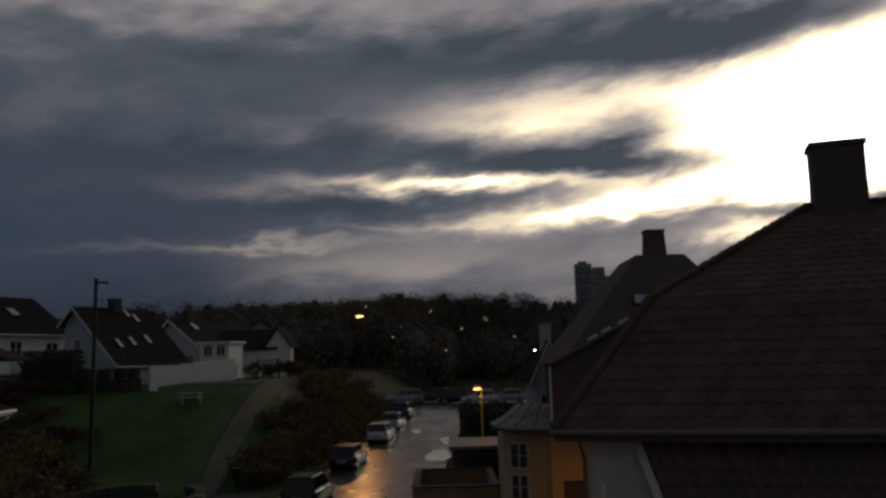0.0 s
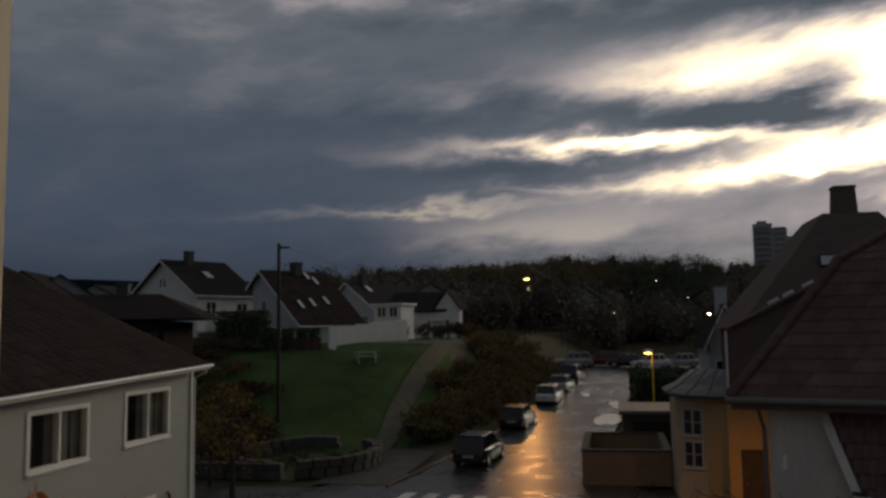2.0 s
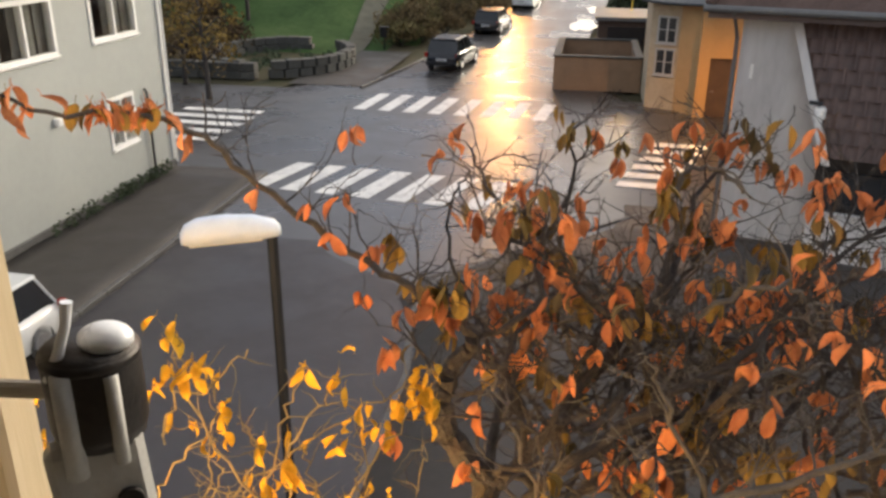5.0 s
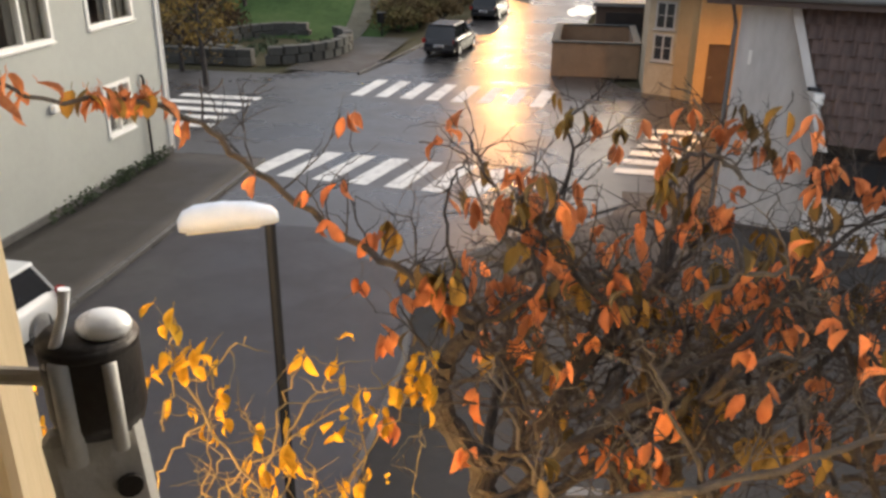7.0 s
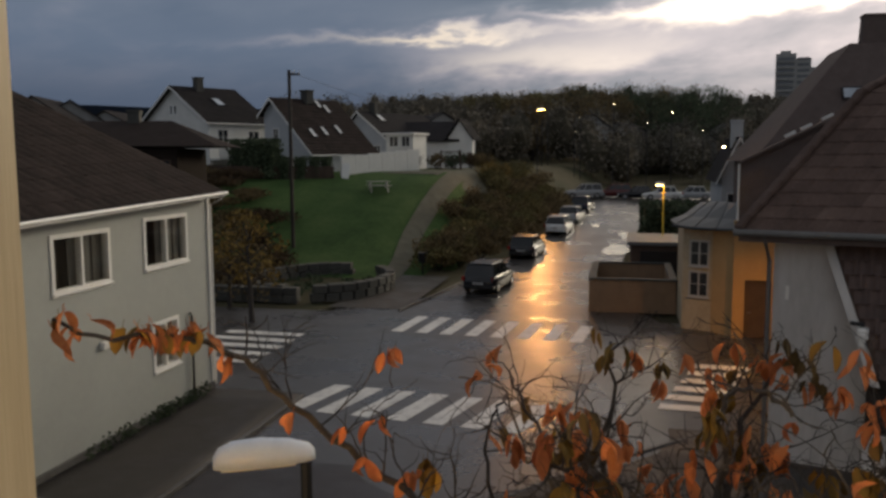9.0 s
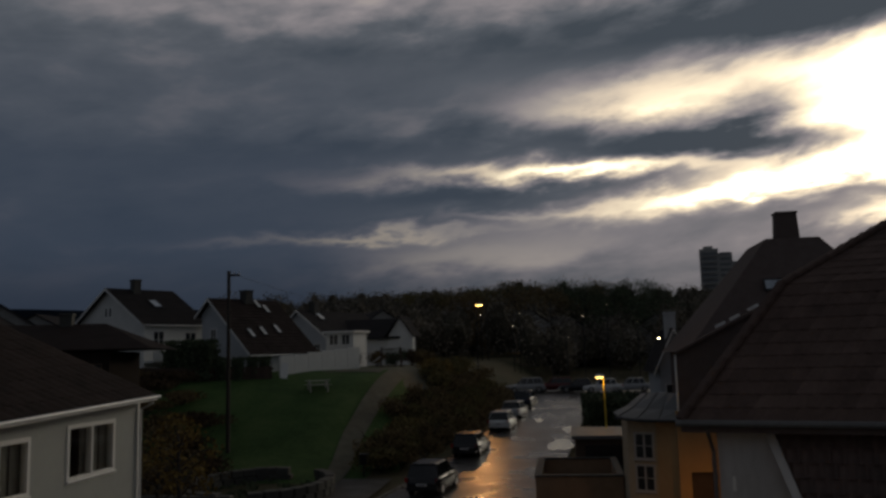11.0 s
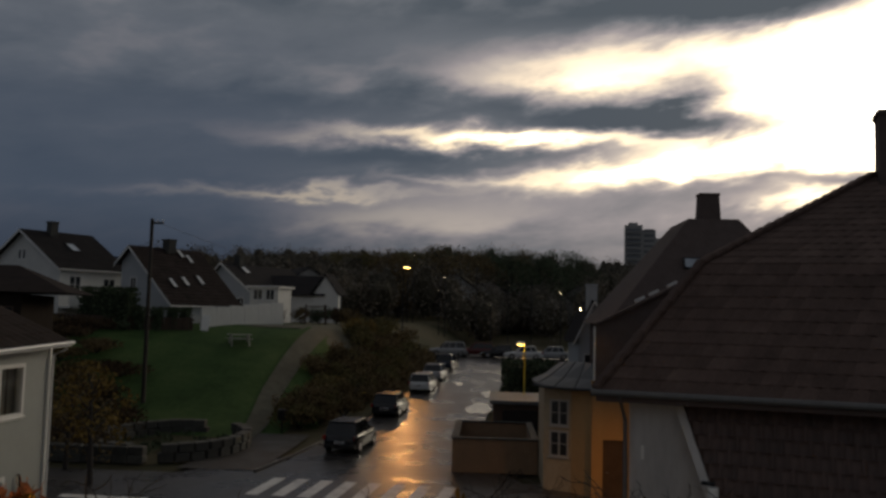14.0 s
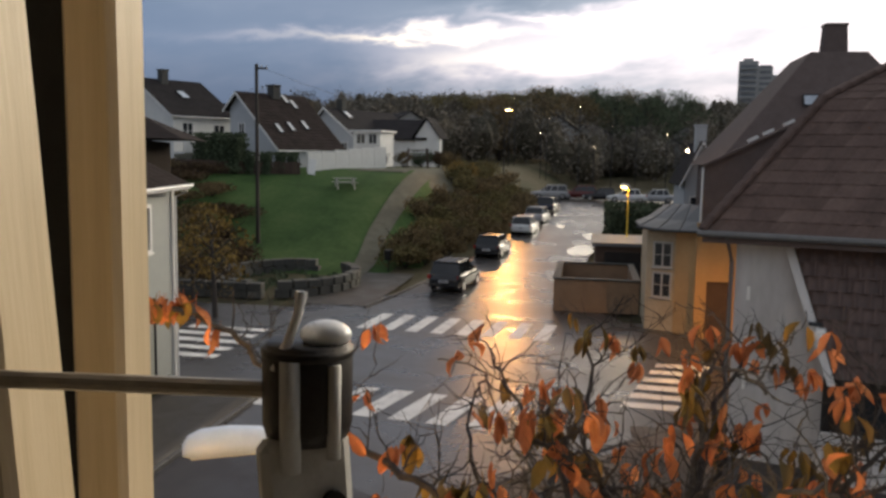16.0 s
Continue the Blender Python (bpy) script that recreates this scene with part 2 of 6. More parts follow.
M_BROWN = material("brown_shingles", [(0.099, 0.076, 0.069), (0.140, 0.108, 0.099)], 2.0, 0.9, None, 0.3, 30.0, spec=0.15)
M_OCHRE = material("ochre_render", [(0.37, 0.22, 0.095), (0.47, 0.29, 0.13)], 1.2, 0.8, None, 0.2, 40.0)
M_STONEGREY = material("grey_render", [(0.375, 0.362, 0.350), (0.525, 0.512, 0.500), (0.625, 0.613, 0.600)], 0.5, 0.8, None, 0.2, 40.0, stretch=(1, 1, 0.25))
M_LEAD = material("lead_sheet", [(0.10, 0.10, 0.10), (0.17, 0.17, 0.165)], 1.0, 0.5, 0.65, 0.1, 20.0, metal=0.2)
# greyer copy of the ochre render, cool sky light put into its colour
M_BAY = material("skylit_ochre_render", [(0.30, 0.24, 0.16), (0.40, 0.33, 0.23), (0.46, 0.38, 0.27)], 0.9, 0.85, None, 0.3, 30.0)
M_BRICK = material("brown_brick", [(0.20, 0.125, 0.075), (0.30, 0.19, 0.115)], 1.5, 0.85, None, 0.4, 20.0)
M_STONE = material("dark_stone", [(0.032, 0.032, 0.029), (0.056, 0.056, 0.050), (0.080, 0.079, 0.070)], 1.5, 0.8, None, 0.6, 15.0, island=0.2)
M_CONCRETE = material("concrete", [(0.253, 0.253, 0.241), (0.391, 0.380, 0.368)], 0.15, 0.85, None, 0.2, 10.0)
M_GLASS = glass("window_glass")
M_CLEAR = bpy.data.materials.new("clear_window_glass")
M_CLEAR.use_nodes = True
_b = M_CLEAR.node_tree.nodes["Principled BSDF"]
_b.inputs["Transmission Weight"].default_value, _b.inputs["Roughness"].default_value, _b.inputs["IOR"].default_value = 1.0, 0.02, 1.45
_b.inputs["Base Color"].default_value = (0.80, 0.83, 0.82, 1)
# pale pane colour: the mirrored sky is put into the base tint
M_SKYLIGHT = glass("sky_toned_glass", (0.34, 0.38, 0.42), 0.06)
# dimmed window trim for the bay: the shade on its frames is painted in
M_TRIM_SHADED = material("curtain", [(0.30, 0.30, 0.29), (0.44, 0.43, 0.41)], 6.0, 0.9, None, 0.2, 20.0, stretch=(8, 8, 0.4))
# curtain colour darkened for the shade behind the window glass
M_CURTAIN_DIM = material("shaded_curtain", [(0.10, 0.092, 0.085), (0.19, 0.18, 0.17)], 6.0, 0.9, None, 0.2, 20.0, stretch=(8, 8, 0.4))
M_METAL = material("dark_metal", [(0.015, 0.015, 0.017), (0.03, 0.03, 0.032)], 3.0, 0.4, None, 0.05, metal=0.5)
M_DARKBOARD = material("dark_stained_boards", [(0.022, 0.017, 0.015), (0.036, 0.028, 0.024)], 2.0, 0.95, None, 0.2, 20.0, spec=0.04)
M_WOODPOLE = material("tarred_wood", [(0.020, 0.016, 0.013), (0.045, 0.036, 0.028)], 3.0, 0.8, None, 0.4, 30.0, stretch=(4, 4, 0.4))
M_FENCE = material("brown_fence", [(0.055, 0.035, 0.026), (0.085, 0.055, 0.040)], 2.0, 0.85, None, 0.3, 20.0, island=0.15)
M_BARK = material("bark", [(0.018, 0.014, 0.013), (0.034, 0.028, 0.026), (0.056, 0.048, 0.044)], 14.0, 0.85, None, 0.8, 60.0)
M_BARK_GREY = material("grey_bark", [(0.055, 0.050, 0.047), (0.11, 0.10, 0.094)], 14.0, 0.85, None, 0.8, 60.0)
M_TWIG_GREEN = material("green_twig", [(0.13, 0.095, 0.042), (0.22, 0.16, 0.070)], 14.0, 0.8, None, 0.4, 60.0)


def leafy(name, colours, island=0.35, scale=0.9, thin=0.0):
    m = material(name, colours, scale, 0.85, None, 0.2, 30.0, island=island, spec=0.05)
    b = m.node_tree.nodes["Principled BSDF"]
    if thin:
        k = Nodes(m.node_tree)
        out = next(n for n in m.node_tree.nodes if n.bl_idname == "ShaderNodeOutputMaterial")
        tl, mx = k.n("ShaderNodeBsdfTranslucent"), k.n("ShaderNodeMixShader")
        k.link(b.inputs["Base Color"].links[0].from_socket, tl.inputs[0])
        mx.inputs[0].default_value = thin
        k.link(b.outputs[0], mx.inputs[1])
        k.link(tl.outputs[0], mx.inputs[2])
        k.link(mx.outputs[0], out.inputs[0])
    return m


M_LEAF_ORANGE = leafy("orange_leaf", [(0.34, 0.110, 0.052), (0.50, 0.180, 0.082), (0.57, 0.25, 0.11)], 0.35, 3.0, 0.35)
M_LEAF_YELLOW = leafy("yellow_leaf", [(0.42, 0.20, 0.02), (0.58, 0.32, 0.035), (0.62, 0.40, 0.06)], 0.25, 3.0, 0.3)
M_LEAF_OLIVE = leafy("olive_leaf", [(0.070, 0.070, 0.034), (0.129, 0.109, 0.048), (0.203, 0.148, 0.064)], 0.35)
M_LEAF_RUST = leafy("rust_leaf", [(0.085, 0.066, 0.036), (0.134, 0.098, 0.051), (0.176, 0.125, 0.064)], 0.35)
M_LEAF_DARK = leafy("evergreen_leaf", [(0.036, 0.049, 0.031), (0.060, 0.078, 0.047), (0.086, 0.104, 0.062)], 0.35)
M_LEAF_GOLD = leafy("golden_leaf", [(0.11, 0.078, 0.030), (0.175, 0.118, 0.040), (0.24, 0.155, 0.048)], 0.35)
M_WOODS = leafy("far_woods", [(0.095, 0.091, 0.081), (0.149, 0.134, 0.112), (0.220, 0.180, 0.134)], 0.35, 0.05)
# darker copy of the woods colour, for the shade inside the crowns
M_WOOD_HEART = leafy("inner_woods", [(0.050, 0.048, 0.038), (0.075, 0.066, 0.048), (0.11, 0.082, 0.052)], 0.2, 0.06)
# bluish base colour carries the haze over the distant ridge
M_RIDGE = material("hazed_hills", [(0.016, 0.022, 0.034), (0.022, 0.029, 0.042)], 0.004, 1.0, None, 0.0, spec=0.0)
G_SODIUM = glow("sodium_lamp", (1.0, 0.60, 0.16), 14.0)
G_WARM = glow("warm_lamp", (1.0, 0.80, 0.50), 12.0)
G_WINDOW = glow("lit_window", (1.0, 0.60, 0.22), 5.0)

# ---- mesh helpers ----


def mesh_of(name, bm, mat):
    me = bpy.data.meshes.new(name)
    bm.normal_update()
    bm.to_mesh(me)
    bm.free()
    for one in (mat if isinstance(mat, (list, tuple)) else [mat]):
        me.materials.append(one)
    return me


def part(name, bm, mat, parent=None, label="", m=None, smooth=False):
    me = mesh_of(name, bm, mat)
    if smooth:
        for p in me.polygons:
            p.use_smooth = True
    ob = new(name, me)
    if parent is not None:
        ob.parent = parent
    if m is not None:
        ob.matrix_basis = m
    return tagged(ob, label)


def thing(name, m, label, category, group="", kind=""):
    ob = new(name)
    ob.matrix_basis = m
    return tagged(ob, label, category, group, kind)


def box(bm, x0, y0, z0, x1, y1, z1, bevel=0.0, m=None):
    """Adds a box between two corners, with bevelled edges."""
    r = bmesh.ops.create_cube(bm, size=1.0)["verts"]
    bmesh.ops.transform(bm, verts=r, matrix=Matrix.Translation(((x0 + x1) / 2, (y0 + y1) / 2, (z0 + z1) / 2)) @ Matrix.Diagonal((abs(x1 - x0), abs(y1 - y0), abs(z1 - z0), 1)))
    if m is not None:
        bmesh.ops.transform(bm, verts=r, matrix=m)
    if bevel:
        bmesh.ops.bevel(bm, geom=list({e for v in r for e in v.link_edges}), offset=bevel, segments=1, affect="EDGES", profile=0.5)
    return bm


def boxed(*a, **k):
    return box(bmesh.new(), *a, **k)


def prism(bm, outline, depth, m=None):
    """Pushes a flat outline (points in x and z) back by depth along y."""
    vs = [bm.verts.new((x, 0, z)) for x, z in outline]
    f = bm.faces.new(vs)
    r = bmesh.ops.extrude_face_region(bm, geom=[f])
    nv = [g for g in r["geom"] if isinstance(g, bmesh.types.BMVert)]
    bmesh.ops.translate(bm, verts=nv, vec=(0, depth, 0))
    if m is not None:
        bmesh.ops.transform(bm, verts=vs + nv, matrix=m)
    bmesh.ops.recalc_face_normals(bm, faces=bm.faces[:])
    return bm


def tube(bm, pts, radii, sides=7):
    """A tapered round bar through points."""
    rings = []
    pts = [Vector(p) for p in pts]
    for i, p in enumerate(pts):
        d = (pts[min(i + 1, len(pts) - 1)] - pts[max(i - 1, 0)]).normalized()
        a = d.orthogonal().normalized() if abs(d.z) > 0.99 else d.cross(Vector((0, 0, 1))).normalized()
        b = d.cross(a)
        r = radii[i] if isinstance(radii, (list, tuple)) else radii
        rings.append([bm.verts.new(p + r * (math.cos(t) * a + math.sin(t) * b)) for t in [2 * math.pi * s / sides for s in range(sides)]])
    for q, w in zip(rings, rings[1:]):
        for s in range(sides):
            bm.faces.new((q[s], q[(s + 1) % sides], w[(s + 1) % sides], w[s]))
    bm.faces.new(rings[0][::-1])
    bm.faces.new(rings[-1])
    return bm


def slab(bm, corners, thick):
    """A flat piece with four (or more) corners in space and a thickness below its upper side."""
    cs = [Vector(c) for c in corners]
    n = (cs[1] - cs[0]).cross(cs[2] - cs[0]).normalized()
    top = [bm.verts.new(c) for c in cs]
    low = [bm.verts.new(c - n * thick) for c in cs]
    bm.faces.new(top)
    bm.faces.new(low[::-1])
    for i in range(len(cs)):
        j = (i + 1) % len(cs)
        bm.faces.new((top[j], top[i], low[i], low[j]))
    return bm


def clump(bm, rng, centre, radii, count, size, mat_index=0, hollow=0.45, flat=0.0):
    """Many small leaf blades scattered in an uneven ball."""
    for _ in range(count):
        while True:
            v = Vector((rng.uniform(-1, 1), rng.uniform(-1, 1), rng.uniform(-1, 1)))
            if hollow < v.length <= 1:
                break
        wob = 1 + 0.28 * noise.noise(Vector(centre) * 0.7 + v * 2.1)
        p = Vector(centre) + Vector((v.x * radii[0], v.y * radii[1], v.z * radii[2])) * wob
        a = Vector((rng.uniform(-1, 1), rng.uniform(-1, 1), rng.uniform(-1, 1))).normalized()
        b = a.orthogonal().normalized()
        s = size * rng.uniform(0.6, 1.35)
        q = [bm.verts.new(p + s * w) for w in (a, 0.5 * b, -a, -0.5 * b)]
        bm.faces.new(q).material_index = mat_index
    return bm


def smooth_step(a, b, v):
    t = min(1.0, max(0.0, (v - a) / (b - a)))
    return t * t * (3 - 2 * t)


# ---- ground ----


def road_z(y):
    return 2.8 * smooth_step(42, 100, y)


def road_x(y):
    return -5.7 + 0.11 * (y - 39)


def road_half(y):
    return 4.1 - 0.7 * smooth_step(39, 80, y)


def ground_z(x, y):
    """Height of the land: level at the crossing, a green bank to the west, wooded hills beyond the end of the road."""
    base = road_z(y) if y > 0 else 0.0
    d = math.hypot(x, y)
    out = x - road_x(max(y, 39))
    bank = 0.0
    if y > 30:
        side = smooth_step(-5.5, -13.0, out)
        up = 6.1 * smooth_step(44, 70, y + 0.10 * (-x - 20))
        bank = side * max(0.0, up - base) + smooth_step(-22, -40, x) * 2.2 * smooth_step(30, 48, y) * (1 - smooth_step(50, 70, y))
    far = 15.0 * smooth_step(120, 300, d) * (0.55 + 0.45 * smooth_step(-140, -20, x)) if y > 0 else 0.0
    return base + bank + far


def axis(fine0, fine1, step, far0, far1):
    vals, v, s = [], fine0, step
    while v <= fine1:
        vals.append(v)
        v += step
    s = step
    while vals[-1] < far1:
        s *= 1.35
        vals.append(vals[-1] + s)
    s = step
    while vals[0] > far0:
        s *= 1.35
        vals.insert(0, vals[0] - s)
    return vals


def build_ground():
    xs, ys = axis(-60, 30, 1.5, -2500, 2500), axis(-6, 130, 1.5, -500, 3200)
    bm = bmesh.new()
    rows = [[bm.verts.new((x, y, ground_z(x, y) - 0.05 + (0.05 * noise.noise((x * 0.4, y * 0.4, 0)) if (x < -14 and y > 50) else 0.0) - (0.12 if abs(x - road_x(max(y, 39))) < 8 and y > 36 else 0.0))) for x in xs] for y in ys]
    for r0, r1, y in zip(rows, rows[1:], ys):
        for i in range(len(xs) - 1):
            f = bm.faces.new((r0[i], r0[i + 1], r1[i + 1], r1[i]))
            x = xs[i]
            lawn = -34 < x < road_x(max(39, y)) - 7.5 and 46 < y < 78
            f.material_index = 1 if lawn else 0
            f.smooth = True
    ob = part("ground", bm, [M_GROUND, M_GRASS])
    tagged(ob, "damp rough ground with a mown green bank rising to the houses", "ground", kind="structure")


build_ground()


def strip(name, left, right, ys, mat, lift, label, category, zfun=None, thick=0.0):
    """A ribbon of paving along y between two edges."""
    bm = bmesh.new()
    prev = None
    for y in ys:
        a, b = left(y), right(y)
        n = 6
        row = [bm.verts.new((a + (b - a) * i / n, y, (zfun(a + (b - a) * i / n, y) if zfun else road_z(y)) + lift)) for i in range(n + 1)]
        if prev:
            for i in range(n):
                bm.faces.new((prev[i], prev[i + 1], row[i + 1], row[i])).smooth = True
        prev = row
    if thick:
        r = bmesh.ops.extrude_face_region(bm, geom=bm.faces[:])
        bmesh.ops.translate(bm, verts=[g for g in r["geom"] if isinstance(g, bmesh.types.BMVert)], vec=(0, 0, -thick))
        bmesh.ops.recalc_face_normals(bm, faces=bm.faces[:])
    ob = part(name, bm, mat)
    return tagged(ob, label, category, kind="structure")


def steps(a, b, s):
    return [a + (b - a) * i / max(1, round((b - a) / s)) for i in range(max(1, round((b - a) / s)) + 1)]


# crossing, the side streets and the road north
strip("road_crossing", lambda y: -60.0, lambda y: 45.0, steps(23.0, 36.5, 1.5), M_ASPHALT, 0.0, "wet grey asphalt of the street crossing", "road")
strip("road_north", lambda y: road_x(y) - road_half(y) - (3.5 * smooth_step(42, 36.5, y)), lambda y: road_x(y) + road_half(y) + (3.5 * smooth_step(42, 36.5, y)), steps(36.5, 104, 1.5), M_ASPHALT, 0.0, "wet road climbing gently, shining under the evening sky", "road")
strip("road_end", lambda y: -40.0 + (y - 90) * 0.4, lambda y: 40.0, steps(88, 100, 2), M_ASPHALT, 0.012, "asphalt square at the road's end", "road")
strip("road_south", lambda y: -9.5, lambda y: 14.0, steps(-4.0, 23.0, 1.0), M_ASPHALT, 0.0, "wet grey asphalt beside the crossing", "road")
strip("road_patch", lambda y: -9.35, lambda y: -2.75 - 3.2 * smooth_step(14.0, 17.6, y) ** 1.5, steps(-3.0, 17.8, 0.4), M_ASPHALT_NEW, 0.008, "newer dark asphalt with a rounded edge", "road")
strip("pavement_west", lambda y: -12.45, lambda y: -9.5, steps(-4.0, 22.9, 1.0), M_PAVE, 0.10, "dark pavement beside the pale house", "pavement", zfun=lambda x, y: 0.0, thick=0.15)
strip("pavement_east", lambda y: -2.65 - 0.9 * smooth_step(12.5, 15.5, y) + 4.8 * smooth_step(15.0, 21.0, y), lambda y: 12.0, steps(1.2, 22.0, 1.0), M_PAVE, 0.03, "damp paved forecourt below the window", "pavement", zfun=lambda x, y: 0.0, thick=0.15)
strip("pavement_north", lambda y: -14.0, lambda y: -10.2, steps(37.4, 48.0, 1.0), M_PAVE, 0.02, "worn paving round the stone planters", "pavement")
# painted crossings
def zebra(name, stripes, label):
    ob = thing(name, Matrix(), label, "zebra crossing", kind="structure")
    for cs in stripes:
        bm = bmesh.new()
        slab(bm, [(x, y, 0.012) for x, y in cs], 0.006)
        part("stripe", bm, M_PAINT, ob)


zebra("zebra_crossing_north", [[(-9.45 + 1.06 * i, 32.6 - 0.09 * i), (-8.92 + 1.06 * i, 32.55 - 0.09 * i), (-8.6 + 1.06 * i, 35.9 - 0.11 * i), (-9.13 + 1.06 * i, 35.95 - 0.11 * i)] for i in range(8)], "worn white painted stripes on wet asphalt")
zebra("zebra_crossing_south", [[(-9.6 + 1.08 * i, 21.7 - 0.13 * i), (-9.02 + 1.08 * i, 21.6 - 0.13 * i), (-8.35 + 1.08 * i, 24.3 - 0.13 * i), (-8.93 + 1.08 * i, 24.35 - 0.13 * i)] for i in range(7)], "white painted stripes in front of the house")
zebra("zebra_crossing_west", [[(-16.2, 31.5 - 1.12 * i), (-12.75, 31.35 - 1.12 * i), (-12.8, 30.85 - 1.12 * i), (-16.2, 31.0 - 1.12 * i)] for i in range(5)], "white painted stripes across the side street")
zebra("zebra_crossing_east", [[(2.5 - 0.27 * i, 29.3 - 1.0 * i), (4.3 - 0.30 * i, 29.2 - 1.0 * i), (4.25 - 0.30 * i, 28.65 - 1.0 * i), (2.4 - 0.27 * i, 28.75 - 1.0 * i)] for i in range(6)], "worn white stripes glowing in warm lamp light")


def kerb_line(name, pts, label, top=0.11):
    ob = thing(name, Matrix(), label, "kerb", kind="structure")
    for (x0, y0), (x1, y1) in zip(pts, pts[1:]):
        n = max(1, round(math.hypot(x1 - x0, y1 - y0) / 1.0))
        ang = math.atan2(y1 - y0, x1 - x0)
        seg = math.hypot(x1 - x0, y1 - y0) / n
        for i in range(n):
            cx, cy = x0 + (x1 - x0) * (i + 0.5) / n, y0 + (y1 - y0) * (i + 0.5) / n
            part("kerb_stone", boxed(-seg / 2 + 0.006, -0.06, -0.1, seg / 2 - 0.006, 0.06, top + 0.004 * (i % 2), 0.012), M_KERB, ob, m=Matrix.Translation((cx, cy, 0)) @ Matrix.Rotation(ang, 4, "Z"))


kerb_line("kerb_west", [(-9.44, 6), (-9.44, 22.9), (-12.0, 23.0)], "granite kerb stones along the dark pavement")
kerb_line("kerb_east", [(-2.68, 2), (-2.68, 12.0), (-3.1, 14.2), (-2.9, 16.0), (-1.4, 18.0), (1.0, 20.6), (2.4, 22.1)], "granite kerb stones round the forecourt corner", 0.045)
kerb_line("kerb_north", [(-10.3, 37.0), (-9.6, 41.5), (-8.3, 53.0)], "granite kerb stones beside the parked cars")

PUDDLES = [(-0.55, 59.5, 0.95, 2.6), (0.2, 66.0, 0.6, 1.6), (-2.4, 71, 0.35, 0.9)]
M_WATER = material("puddle_water", [(0.01, 0.01, 0.012), (0.015, 0.015, 0.016)], 1.0, 0.10, None, 0.0, spec=0.8)
for px, py, pw, pl in PUDDLES:
    bm = bmesh.new()
    ring = []
    for i in range(72):
        a = 2 * math.pi * i / 72
        k = 1 + 0.5 * noise.noise((math.cos(a) * 1.3 + px, math.sin(a) * 1.3 + py, 1.0)) + 0.25 * noise.noise((math.cos(a) * 4 + px, math.sin(a) * 4 + py, 4.0))
        x, y = px + pw * k * math.cos(a), py + pl * k * math.sin(a)
        ring.append(bm.verts.new((x, y, road_z(y) + 0.010)))
    c = bm.verts.new((px, py, road_z(py) + 0.010))
    for i in range(72):
        bm.faces.new((c, ring[i], ring[(i + 1) % 72]))
    tagged(part("puddle", bm, M_WATER), "shallow rain puddle mirroring the bright sky", "puddle", "puddles on the road", "structure")
for mx, my in ((-4.0, 44.8), (-6.3, 45.6)):
    bm = bmesh.new()
    bmesh.ops.create_cone(bm, cap_ends=True, segments=24, radius1=0.34, radius2=0.32, depth=0.02)
    tagged(part("manhole_cover", bm, M_METAL, m=Matrix.Translation((mx, my, road_z(my) + 0.012))), "dark round iron manhole cover in the road", "manhole cover", "manhole covers")

# ---- building parts ----


def window_on(parent, m, w, h, mat_frame=None, panes=2, bars=0, glass_mat=None, depth=0.06, name="window", inset=-0.016):
    """A window standing in a wall that faces -y: frame, panes and sill. m places its lower left corner."""
    mat_frame = mat_frame or M_TRIM
    bm = bmesh.new()
    t = 0.055
    box(bm, -0.02, -0.035, -0.02, t, depth, h + 0.02)
    box(bm, w - t, -0.035, -0.02, w + 0.02, depth, h + 0.02)
    box(bm, t, -0.035, -0.02, w - t, depth, t)
    box(bm, t, -0.035, h - t, w - t, depth, h + 0.02)
    for i in range(1, panes):
        box(bm, w * i / panes - 0.035, -0.03, t, w * i / panes + 0.035, depth, h - t)
    win = part(name, bm, mat_frame, parent, m=m)
    for j in range(1, bars + 1):
        part("glazing_bar", boxed(t, -0.02, h * j / (bars + 1) - 0.015, w - t, depth, h * j / (bars + 1) + 0.015), mat_frame, win)
    for i in range(panes):
        a, b = w * i / panes + t * 0.6, w * (i + 1) / panes - t * 0.6
        pane = part("pane", boxed(a, inset, t * 0.6, b, inset + 0.01, h - t * 0.6), glass_mat or M_GLASS, win)
        pane.visible_shadow = glass_mat is not M_CLEAR
    part("sill", boxed(-0.06, -0.09, -0.07, w + 0.06, 0.02, -0.022, 0.008), mat_frame, win)
    return win


